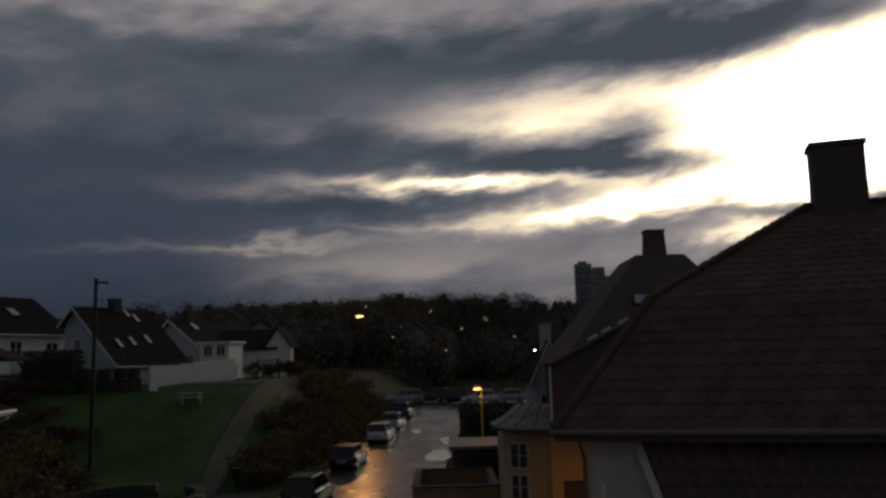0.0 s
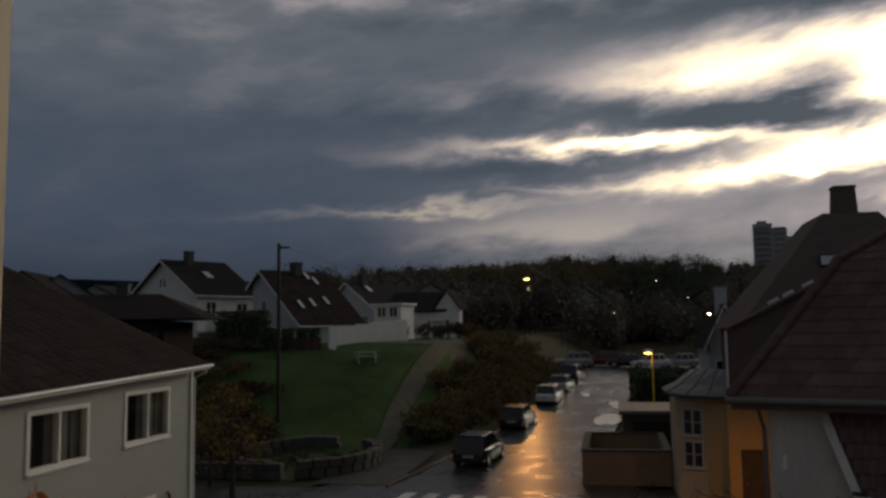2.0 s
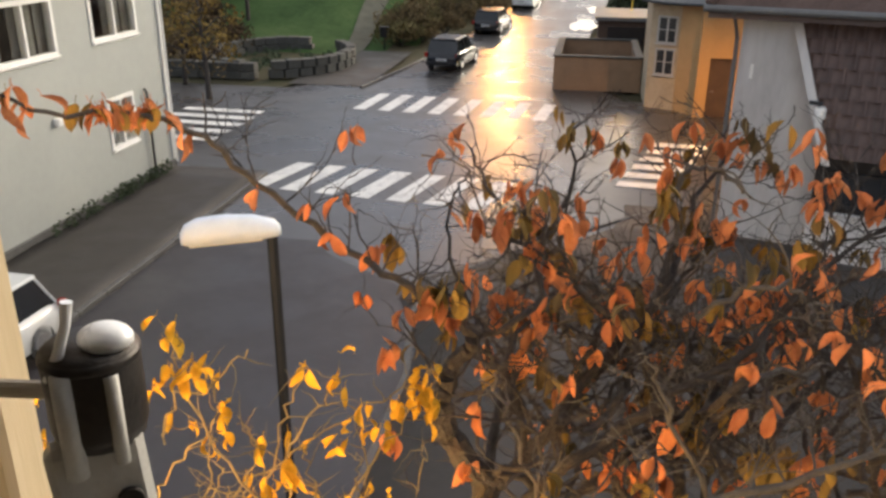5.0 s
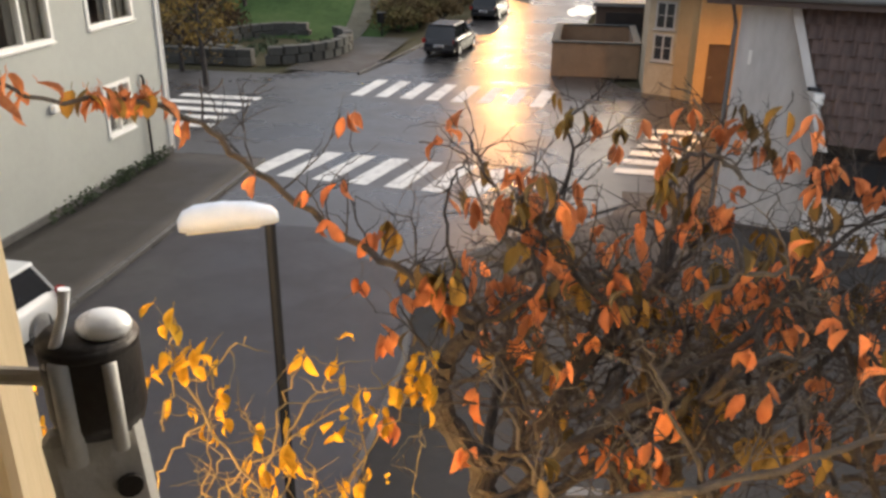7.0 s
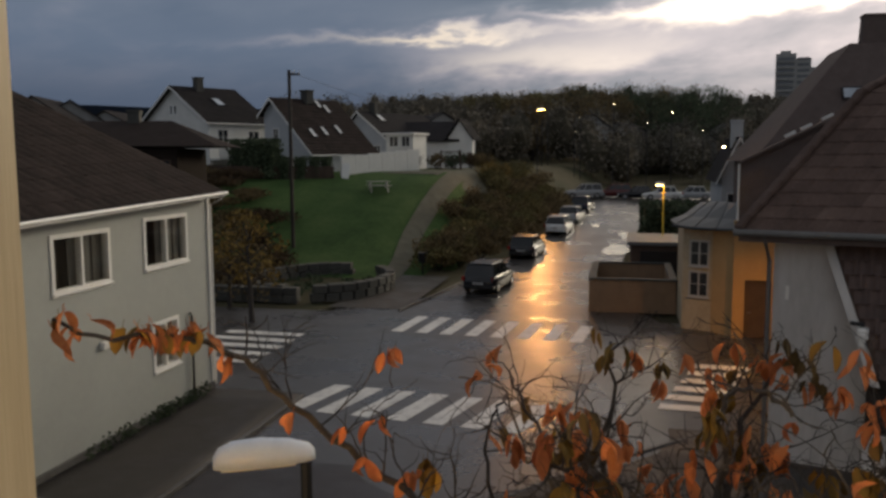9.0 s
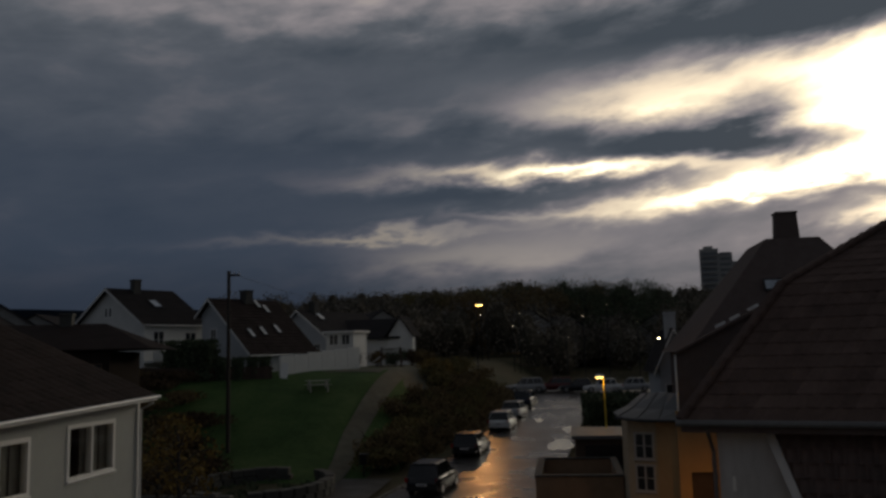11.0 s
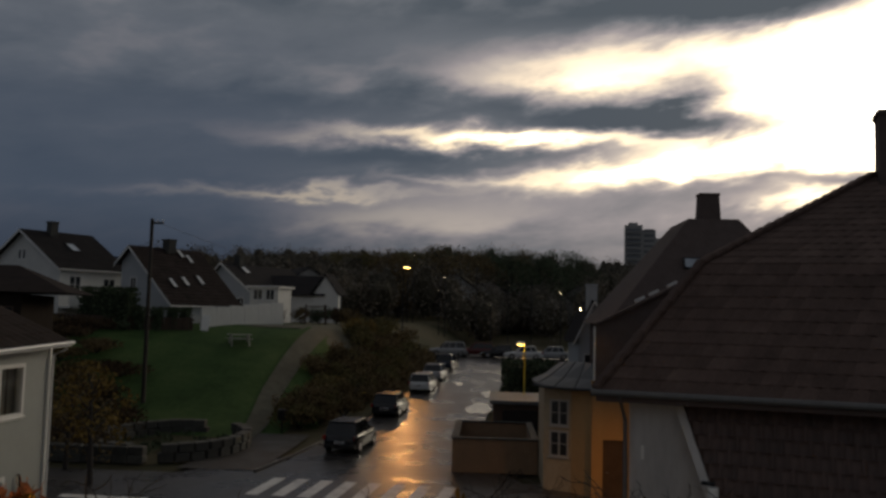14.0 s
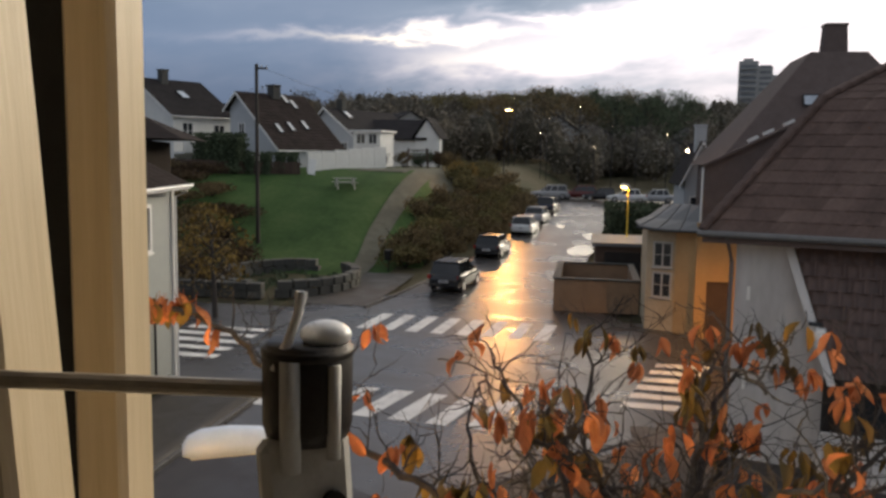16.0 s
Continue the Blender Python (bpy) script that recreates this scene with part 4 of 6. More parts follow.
lip, top, end = [[tb.verts.new((x, y, z + dz)) for x, z in wave] for y, dz in ((0.0, 0.0), (0.0, 0.030), (0.35, 0.0))]
for i in range(len(wave) - 1):
    tb.faces.new((lip[i], lip[i + 1], top[i + 1], top[i]))
    tb.faces.new((top[i], top[i + 1], end[i + 1], end[i]))
tile_me = mesh_of("roof_tile", tb, M_PANTILE)
tilt = math.atan2(2.75, 0.8)
rngs = random.Random(31)
for j in range(9):
    for i in range(33):
        f = j / 9
        o = new("roof_tile", tile_me)
        o.parent = sk
        o.matrix_basis = Matrix.Translation((3.0 - 1.05 * f + 0.3035 * i + rngs.uniform(-0.004, 0.004), -0.25 + 0.8 * f - 0.012, 2.45 + 2.75 * f + 0.004)) @ Matrix.Rotation(tilt + rngs.uniform(-0.012, 0.012), 4, "X") @ Matrix.Rotation(rngs.uniform(-0.01, 0.01), 4, "Z")
part("bargeboard", slab(bmesh.new(), [(1.75, 0.5, 5.2), (2.85, -0.33, 2.3), (3.02, -0.33, 2.3), (1.95, 0.5, 5.2)], 0.1), M_STONEGREY, hN)
part("bay_wall", boxed(2.75, -0.12, 0, 13.0, 0.59, 1.15), M_STONEGREY, hN)
part("bay_wall", boxed(2.75, 0.05, 1.15, 13.0, 0.59, 2.4), M_METAL, hN)
window_on(hN, Matrix.Translation((3.0, -0.05, 1.25)), 3.4, 0.85, M_METAL, panes=3)
window_on(hN, Matrix.Translation((6.8, -0.05, 1.25)), 3.4, 0.85, M_METAL, panes=3)
part("sill_rail", boxed(2.80, -0.20, 1.16, 12.9, -0.125, 1.21, 0.01), M_STONEGREY, hN)
wl = part("outdoor_lamp", box(boxed(2.52, -0.25, 3.25, 2.75, 0.1, 3.52, 0.04), 2.58, -0.4, 3.12, 2.70, -0.25, 3.42, 0.03), M_TRIM, hN)
part("bracket", tube(bmesh.new(), [(2.4, -0.2, 3.62), (2.62, -0.1, 3.59), (2.66, 0.3, 3.57)], 0.05, 6), M_METAL, wl)

# ---- corner house with the bay ----
hO = thing("corner_house", Matrix(), "ochre corner house with brown gable, grey bay roof and dark door", "house")
part("wall", wall_with_openings(8.0, 4.7, 0.3, [(0.45, 0.0, 1.0, 2.35)]), M_OCHRE, hO, m=Matrix.Translation((4.25, 33.9, 0)))
part("wall", boxed(4.9, 34.2, 0, 14.0, 38.0, 4.7), M_OCHRE, hO)
door = part("door", boxed(4.7, 34.02, 0.02, 5.7, 34.1, 2.35, 0.01), M_FENCE, hO)
part("door_handle", boxed(4.83, 33.96, 1.02, 4.97, 34.02, 1.06, 0.01), M_LEAD, door)
SKEW = pose(4.32, 33.4, 0, 0, 0, -7.6) @ Matrix.Translation((-4.32, -33.4, 0))
part("gable", prism(bmesh.new(), [(4.32, 4.72), (4.32, 7.0), (9.3, 9.45), (12.6, 7.9), (14.0, 7.2), (14.0, 4.72)], 12.0, Matrix.Translation((0, 33.4, 0))), M_BROWN, hO, m=SKEW)
bm = bmesh.new()
slab(bm, [(4.28, 33.2, 7.02), (9.3, 33.2, 9.56), (9.3, 45.6, 9.56), (4.28, 45.6, 7.02)], 0.1)
slab(bm, [(9.3, 33.2, 9.56), (14.3, 33.2, 7.2), (14.3, 45.6, 7.2), (9.3, 45.6, 9.56)], 0.1)
roofO = part("roof", bm, M_BROWN, hO, m=SKEW)
k2 = math.atan2(9.56 - 6.98, 5.2)
for fx, yy in ((0.40, 36.0), (0.52, 36.6), (0.66, 36.2), (0.93, 36.5)):
    skylight(hO, SKEW @ Matrix.Translation((4.1 + 5.2 * fx, yy, 6.98 + 2.58 * fx + 0.02)) @ Matrix.Rotation(-k2, 4, "Y") @ Matrix.Diagonal((1, 1, 0.9, 1)), 0.42, 0.7, M_TRIM)
part("downpipe", tube(bmesh.new(), [(4.27, 33.33, 6.9), (4.27, 33.33, 4.75)], 0.04, 6), M_TRIM, hO)
part("gutter", tube(bmesh.new(), [(1.95, 35.3, 4.36), (2.75, 34.68, 4.30), (3.6, 34.25, 4.30), (4.3, 33.5, 4.36), (5.2, 33.4, 4.62), (12.0, 33.3, 4.66)], 0.05, 8), M_METAL, hO)
bayo = [(2.45, 35.6), (3.7, 35.0), (4.3, 34.25), (4.3, 39.0), (2.45, 39.0)]
bm = bmesh.new()
lo, hi = [bm.verts.new((x, y, 0)) for x, y in bayo], [bm.verts.new((x, y, 4.3)) for x, y in bayo]
bm.faces.new(hi)
for i in range(5):
    j = (i + 1) % 5
    bm.faces.new((lo[i], lo[j], hi[j], hi[i]))
bmesh.ops.recalc_face_normals(bm, faces=bm.faces[:])
part("bay", bm, M_BAY, hO)
# thin facing in stronger ochre: paints this bay side as the lamplit one
part("wall", slab(bmesh.new(), [(3.56, 35.05, 0.0), (4.284, 34.237, 0.0), (4.284, 34.237, 4.28), (3.56, 35.05, 4.28)], 0.02), M_OCHRE, hO)
ba = math.atan2(-0.6, 1.25)
# frames take the dimmed trim colour that holds this side's shade
for zz in (1.42, 2.70):
    window_on(hO, Matrix.Translation((2.72, 35.45, zz)) @ Matrix.Rotation(ba, 4, "Z"), 0.80, 1.05, mat_frame=M_TRIM_SHADED, bars=1)
bm = bmesh.new()
rim = [(1.95, 36.2, 4.55), (2.1, 35.3, 4.42), (2.8, 34.75, 4.36), (3.6, 34.35, 4.36), (4.35, 33.6, 4.40), (4.5, 33.25, 4.45)]
crest = [(3.3, 38.4, 5.15), (3.6, 37.6, 5.25), (3.9, 36.8, 5.30), (4.2, 36.0, 5.33), (4.4, 35.0, 5.33), (4.5, 34.0, 5.25)]
rows = [[bm.verts.new(p) for p in line] for line in (rim, [Vector(a).lerp(Vector(b), 0.45) - Vector((0, 0, 0.10)) for a, b in zip(rim, crest)], crest)]
for lo, hi in zip(rows, rows[1:]):
    for i in range(5):
        bm.faces.new((lo[i], lo[i + 1], hi[i + 1], hi[i]))
under = bmesh.ops.extrude_face_region(bm, geom=bm.faces[:])
bmesh.ops.translate(bm, verts=[g for g in under["geom"] if isinstance(g, bmesh.types.BMVert)], vec=(0, 0, -0.06))
bmesh.ops.recalc_face_normals(bm, faces=bm.faces[:])
bay_roof = part("bay_roof", bm, M_LEAD, hO)
for i in range(1, 5):
    a, b = Vector(rim[i]), Vector(crest[i])
    part("roll", tube(bmesh.new(), [a + Vector((0, 0, 0.02)), a.lerp(b, 0.45) - Vector((0, 0, 0.08)), b + Vector((0, 0, 0.02))], 0.025, 6), M_LEAD, bay_roof)

# ---- high-roofed house behind ----
hT = thing("steep_roofed_house", Matrix(), "house with a steep dark hipped roof, skylight and tall chimney", "house")
part("wall", boxed(7.6, 50.5, 0.5, 21.0, 62, 7.3), M_BROWN, hT)
b4, t4 = [(7.1, 50.0, 6.9), (21.5, 50.0, 6.9), (21.5, 62.5, 6.9), (7.1, 62.5, 6.9)], [(12.75, 53.2, 13.75), (15.9, 53.2, 13.75), (15.9, 58.5, 13.75), (12.75, 58.5, 13.75)]
bm = bmesh.new()
for i in range(4):
    j = (i + 1) % 4
    bm.faces.new([bm.verts.new(p) for p in (b4[i], b4[j], t4[j], t4[i])])
bm.faces.new([bm.verts.new(p) for p in t4])
bm.faces.new([bm.verts.new(p) for p in b4[::-1]])
bmesh.ops.remove_doubles(bm, verts=bm.verts[:], dist=1e-4)
roofT = part("roof", bm, M_BROWN, hT)
chimney(hT, Matrix.Translation((14.3, 54.5, 13.3)), 1.45, 1.1, 2.25, M_BROWN, 0.84)
kT = math.atan2(6.85, 3.2)
skylight(hT, Matrix.Translation((12.9, 51.62, 10.75)) @ Matrix.Rotation(kT, 4, "X"), 1.7, 0.75)

# pale gable house further up the road
hG, kG = gable_house("pale_gable_house", 9.3, 64.0, 0.9, 0, 8.0, 2.3, 1.15, 5.2, 7.6, M_GREY_WALL, M_ROOF_GREY, "narrow pale house with steep gable and light chimney")
chimney(hG, Matrix.Translation((-1.15, 1.6, 6.8)), 0.8, 0.8, 2.2, M_GREY_WALL)
window_on(hG, Matrix.Translation((-1.9, 0, 2.4)), 0.5, 1.2, panes=1)

M_FARWALL = material("weathered_grey_boards", [(0.20, 0.20, 0.20), (0.30, 0.30, 0.29)], 0.8, 0.7, None, 0.1, 40.0)
M_FARGLASS = glass("distant_glass", (0.10, 0.105, 0.115), 0.35)
# tower block
tower = thing("tower_block", pose(73.5, 450, 12, 0, 0, -9), "distant grey tower block with bands of balconies", "tower block")
part("wall", boxed(0, 0, 0, 9.5, 14, 46.5), M_CONCRETE, tower)
part("wall", boxed(9.55, 1, 0, 16.5, 14, 44.0), M_CONCRETE, tower)
part("wall", boxed(16.55, 2, 0, 20.5, 14, 39.5), M_CONCRETE, tower)
part("roof_house", boxed(2, 3, 46.5, 7, 9, 48.2), M_CONCRETE, tower)
for fl in range(14):
    zz = 4.5 + fl * 2.9
    b = part("balcony", boxed(0.6, -0.7, zz, 8.6, -0.02, zz + 1.0), M_FARWALL if fl % 2 else M_CONCRETE, tower)
    part("window_band", boxed(0.8, -0.06, zz + 1.05, 8.6, -0.01, zz + 2.3), M_FARGLASS, tower)
    part("window_band", boxed(10.2, 0.93, zz + 0.9, 15.6, 0.99, zz + 2.2), M_FARGLASS, tower)
part("lit_window", boxed(12.0, 0.9, 24.5, 13.4, 0.96, 26.0), G_WARM, tower)
# ---- enclosure, hedge and planters beside the road ----
yard = thing("walled_yard", Matrix(), "brown brick yard wall round an open bin store", "yard wall")
for a in ((-1.55, 38.6, 2.4, 38.85), (-1.55, 38.85, -1.3, 45.0), (2.15, 38.85, 2.4, 45.0), (-1.3, 44.75, 2.15, 45.0)):
    part("wall_panel", boxed(a[0], a[1], 0.0, a[2], a[3], 1.52, 0.015), M_BRICK, yard)
for a in ((-1.60, 38.55, 2.45, 38.9), (-1.60, 38.9, -1.25, 45.05), (2.1, 38.9, 2.45, 45.05), (-1.25, 44.7, 2.1, 45.05)):
    part("coping", boxed(a[0], a[1], 1.52, a[2], a[3], 1.60, 0.012), M_STONE, yard)
part("yard_floor", boxed(-1.3, 38.85, 0.01, 2.15, 44.75, 0.05), M_METAL, yard)
shed = thing("flat_roofed_garage", Matrix(), "low dark flat-roofed garage behind the yard", "garage")
part("wall", boxed(0.4, 46.0, 0, 4.6, 51.0, 2.4), M_FENCE, shed)
part("roof", boxed(0.2, 45.8, 2.4, 4.8, 51.2, 2.6, 0.02), M_LEAD, shed)
part("garage_door", boxed(0.9, 45.94, 0.05, 3.4, 45.99, 2.1), M_METAL, shed)

rngt = random.Random(11)


def hedge(x0, y0, x1, y1, z0, h, mat, label, n=900, size=0.16, name="hedge"):
    bm = bmesh.new()
    ob = thing(name, Matrix.Translation(((x0 + x1) / 2, (y0 + y1) / 2, z0)), label, "hedge")
    w, d = abs(x1 - x0) / 2, abs(y1 - y0) / 2
    core = boxed(-w * 0.9, -d * 0.85, 0, w * 0.9, d * 0.85, h * 0.94, 0.15)
    part("inner_growth", core, M_LEAF_DARK, ob)
    for _ in range(n):
        f = rngt.random()
        x, y, z = rngt.uniform(-w, w), rngt.uniform(-d, d), rngt.uniform(0.05, h)
        if f < 0.4:
            y = -d
        elif f < 0.7:
            z = h
        else:
            x = w * rngt.choice((-1, 1))
        clump(bm, rngt, (x, y, z), (0.16, 0.16, 0.16), 2, size)
    part("foliage", bm, mat, ob)
    return ob


hedge(1.3, 60.5, 5.4, 68.5, road_z(64) - 0.1, 2.9, M_LEAF_DARK, "tall clipped dark hedge beside the road", 900)
hedge(-32.3, 63.4, -28.2, 65.4, 5.5, 3.2, M_LEAF_DARK, "clipped dark hedge in front of the white house", 700)
for hx, hy in ((-26.3, 64.6), (-25.3, 65.1), (-24.4, 65.5), (-27.6, 64.2)):
    hedge(hx - 0.4, hy - 0.4, hx + 0.4, hy + 0.4, 5.2, 2.0, M_LEAF_DARK, "narrow dark thuja bush by the garden wall", 160, 0.14, "thuja")
fence = thing("board_fence", Matrix(), "dark brown board fence along the top of the bank", "fence")
for i in range(44):
    t = i / 44
    p = Vector((-37 + 13.4 * t, 61.5 + 3.6 * t, 0))
    z = ground_z(p.x, p.y)
    part("board", boxed(0, -0.03, -0.4, 0.29, 0.03, 0.95 + 0.05 * rngt.random()), M_FENCE, fence, m=Matrix.Translation((p.x, p.y, z)) @ Matrix.Rotation(math.atan2(3.6, 13.4), 4, "Z"))
low = thing("retaining_wall", Matrix(), "pale low retaining wall in front of the white house", "garden wall")
for i in range(5):
    part("wall_panel", boxed(-35.5 + i * 1.6, 65.0 + i * 0.35, 3.0, -33.92 + i * 1.6, 65.25 + i * 0.35, 5.6 - 0.05 * (i % 2), 0.02), M_CONCRETE, low)

# stone planters
ring = thing("stone_planter", pose(-16.4, 43.0, 0), "round low wall of dark stones planted with grass", "planter")
n = 34
for i in range(n):
    a = 2 * math.pi * (i + 0.5) / n
    if 4.62 < a < 5.05 or 1.0 < a < 1.55:
        continue
    for lv in range(2):
        part("stone", boxed(-0.36 + rngt.uniform(0, 0.03), -0.27, 0.0, 0.35, 0.27, 0.42 + rngt.uniform(-0.02, 0.03), 0.035), M_STONE, ring,
             m=Matrix.Translation((3.7 * math.cos(a + 0.04 * lv), 4.6 * math.sin(a + 0.04 * lv), 0.0 + 0.44 * lv)) @ Matrix.Rotation(math.atan2(4.6 * math.cos(a), -3.7 * math.sin(a)), 4, "Z"))
bm = bmesh.new()
for _ in range(60):
    a, r = rngt.uniform(0, 6.28), rngt.uniform(0, 1) ** 0.5
    clump(bm, rngt, (3.0 * r * math.cos(a), 3.9 * r * math.sin(a), 0.25), (0.35, 0.35, 0.12), 10, 0.12)
tagged(part("planting", bm, M_LEAF_DARK, ring), kind="stuff")
low2 = thing("stone_seat_wall", Matrix(), "low dark stone wall beside the small tree", "stone wall")
for i in range(8):
    for lv in range(2):
        part("stone", boxed(-21.6 + i * 0.72, 37.9 + 0.02 * (i % 3), 0.0 + 0.4 * lv, -20.9 + i * 0.72, 38.5, 0.39 + 0.4 * lv, 0.03), M_STONE, low2)
bollard = thing("bollard", Matrix.Translation((-12.1, 49.0, 0.45)), "short dark litter bin on a post", "litter bin")
part("bin", tube(bmesh.new(), [(0, 0, 0.35), (0, 0, 0.95)], [0.26, 0.3], 12), M_METAL, bollard)
part("post", tube(bmesh.new(), [(0, 0, -0.4), (0, 0, 0.36)], 0.05, 6), M_METAL, bollard)


# gravel path up the bank
def path_x(y):
    return -13.7 - 0.7 * smooth_step(48, 56, y) + 0.5 * smooth_step(58, 75, y)


strip("gravel_path", lambda y: path_x(y) - 0.7, lambda y: path_x(y) + 0.6, steps(46.5, 77, 1.5), M_PATH, 0.02, "worn gravel path over the green bank", "path", zfun=lambda x, y: ground_z(x, y))
strip("gravel_yard", lambda y: -20.5 + 0.5 * (y - 67), lambda y: -11.0, steps(67.5, 76, 1.0), M_PATH, -0.015, "pale gravel at the top of the bank", "path", zfun=lambda x, y: ground_z(x, y))
# picnic table
pt = thing("picnic_table", pose(-18.8, 61.9, ground_z(-18.8, 61.9), 0, 0, 25), "grey weathered picnic table with benches on the grass", "picnic table")
M_GREYWOOD = material("weathered_wood", [(0.30, 0.29, 0.27), (0.46, 0.45, 0.42)], 3.0, 0.8, None, 0.2, 30.0, stretch=(0.4, 5, 5))
for i in range(4):
    part("table_board", boxed(-0.9, -0.38 + i * 0.2, 0.72, 0.9, -0.2 + i * 0.2, 0.76), M_GREYWOOD, pt)
for s in (-1, 1):
    part("bench", boxed(-0.9, s * 0.75 - 0.14, 0.42, 0.9, s * 0.75 + 0.14, 0.46), M_GREYWOOD, pt)
    part("leg", tube(bmesh.new(), [(s * 0.65, -0.8, -0.1), (s * 0.65, -0.25, 0.72)], 0.05, 4), M_GREYWOOD, pt)
    part("leg", tube(bmesh.new(), [(s * 0.65, 0.8, -0.1), (s * 0.65, 0.25, 0.72)], 0.05, 4), M_GREYWOOD, pt)
sign = thing("leaning_board", pose(-22.6, 64.9, ground_z(-22.6, 64.9), -12, 8, 20), "white board leaning at the foot of the wall", "board")
part("panel", boxed(-0.3, -0.03, 0.0, 0.3, 0.03, 1.3, 0.01), M_TRIM, sign)
# play frame at the top of the bank
play = thing("play_frame", pose(-15.9, 75.5, ground_z(-15.9, 75.5), 0, 0, 15) @ Matrix.Scale(0.8, 4), "dark wooden climbing frame with a pale slide", "play frame")
for sx in (-1.2, 1.2):
    for sy in (-0.8, 0.8):
        part("post", tube(bmesh.new(), [(sx, sy, -0.2), (sx * 0.9, sy * 0.9, 2.3)], 0.07, 6), M_FENCE, play)
part("platform", boxed(-1.2, -0.8, 1.1, 1.2, 0.8, 1.2), M_FENCE, play)
part("top_rail", boxed(-1.2, -0.9, 2.0, 1.2, -0.75, 2.12), M_FENCE, play)
part("slide", slab(bmesh.new(), [(-1.2, -0.3, 1.2), (-2.8, -0.3, 0.1), (-2.8, 0.3, 0.1), (-1.2, 0.3, 1.2)], 0.06), M_TRIM, play)

# ---- poles and lamps ----
pole = thing("telegraph_pole", Matrix.Translation((-21.7, 51.6, ground_z(-21.7, 51.6))), "dark tarred wooden telegraph pole with crossarm", "telegraph pole")
zt = 7.2 + 56 * math.tan(radians(5.9)) - ground_z(-21.7, 51.6)
part("mast", tube(bmesh.new(), [(0, 0, -0.5), (0, 0, zt)], [0.15, 0.11], 10), M_WOODPOLE, pole)
part("crossarm", boxed(-0.1, -0.06, zt - 0.35, 0.75, 0.06, zt - 0.22, 0.01), M_WOODPOLE, pole)
for xx in (0.0, 0.35, 0.7):
    part("insulator", tube(bmesh.new(), [(xx, 0, zt - 0.22), (xx, 0, zt - 0.05)], [0.04, 0.025], 6), M_TRIM, pole)
wires = thing("overhead_wires", Matrix(), "thin black overhead wires from the pole", "wires")
for k, (ex, ey, ez) in enumerate(((-31.5, 75.5, 12.2), (-12.0, 110, 11.0))):
    a, b = Vector((-21.7, 51.6, 7.2 + 56 * math.tan(radians(5.9)) - 0.1)), Vector((ex, ey, ez))
    pts = [a.lerp(b, i / 16) - Vector((0, 0, 1.1 * 4 * (i / 16) * (1 - i / 16))) for i in range(17)]
    part("wire", tube(bmesh.new(), pts, 0.012, 4), M_METAL, wires)


def street_lamp(x, y, z0, h, label, watts=0.0, arm=(-0.7, 0.0), lit=True, colour=SODIUM, head_mat=None, scale=1.0, glow_mat=None, pole_mat=None):
    ob = thing("street_lamp", Matrix.Translation((x, y, z0)), label, "street lamp")
    part("pole", tube(bmesh.new(), [(0, 0, 0), (0, 0, 0.9), (0, 0, 0.95), (0, 0, h)], [0.07, 0.07, 0.05, 0.045], 10), pole_mat or M_METAL, ob)
    part("base_plate", tube(bmesh.new(), [(0, 0, 0.0), (0, 0, 0.03)], 0.13, 10), M_METAL, ob)
    ang = math.atan2(arm[1], arm[0])
    L = math.hypot(*arm)
    hm = Matrix.Translation((0, 0, h)) @ Matrix.Rotation(ang, 4, "Z")
    # a long shell, flat below and domed above, with a lip round its rim
    bm = bmesh.new()
    secs = []
    for i, (u, hw, top) in enumerate(((-0.10, 0.05, 0.05), (-0.04, 0.085, 0.10), (0.18, 0.12, 0.15), (0.5, 0.135, 0.175), (0.80, 0.125, 0.165), (0.94, 0.10, 0.12), (1.0, 0.06, 0.05))):
        secs.append([bm.verts.new((u * L, hw * math.cos(a) * scale, 0.02 + top * max(0.0, math.sin(a)) * scale if math.sin(a) > 0.01 else 0.0)) for a in [math.pi * s / 8 for s in range(9)]])
    for p, q in zip(secs, secs[1:]):
        for s in range(8):
            bm.faces.new((p[s], q[s], q[s + 1], p[s + 1]))
        bm.faces.new((p[8], q[8], q[0], p[0]))
    bm.faces.new(secs[0])
    bm.faces.new(secs[-1][::-1])
    bmesh.ops.recalc_face_normals(bm, faces=bm.faces[:])
    head = part("lamp_head", bm, head_mat or M_TRIM, ob, "pale domed lamp housing", m=hm, smooth=True)
    bm = bmesh.new()
    box(bm, 0.12 * L, -0.10 * scale, -0.022, 0.92 * L, 0.10 * scale, -0.003, 0.008)
    part("diffuser", bm, (glow_mat or G_SODIUM) if lit else M_TRIM, head)
    if watts:
        p = ob.matrix_basis @ hm @ Vector((0.5 * L, 0, -0.15))
        lamp_light("lamp_light", "SPOT", Matrix.Translation(p), watts, colour, 0.12, 165)
    return ob


M_LAMPSHELL = material("lamp_shell", [(0.58, 0.64, 0.72), (0.68, 0.74, 0.82)], 6.0, 0.3, None, 0.05, spec=0.5)
street_lamp(-2.40, 5.85, 0.02, 4.85, "unlit street lamp with pale domed head on black pole", 0, (-0.62, -0.33), lit=False, head_mat=M_LAMPSHELL, pole_mat=material("black_gloss_paint", [(0.012, 0.012, 0.012), (0.022, 0.021, 0.019)], 6.0, 0.25, None, 0.03, spec=0.7))
# the pole's yellow stands in for the lamp's glow on it
street_lamp(2.25, 50.0, road_z(50), 5.4, "yellow glowing street lamp on a slim pole coloured by its glow", 25, (-0.5, 0.0), pole_mat=material("lamp_glow_yellow", [(0.55, 0.42, 0.05), (0.65, 0.52, 0.08)], 3.0, 0.4, None, 0.05))
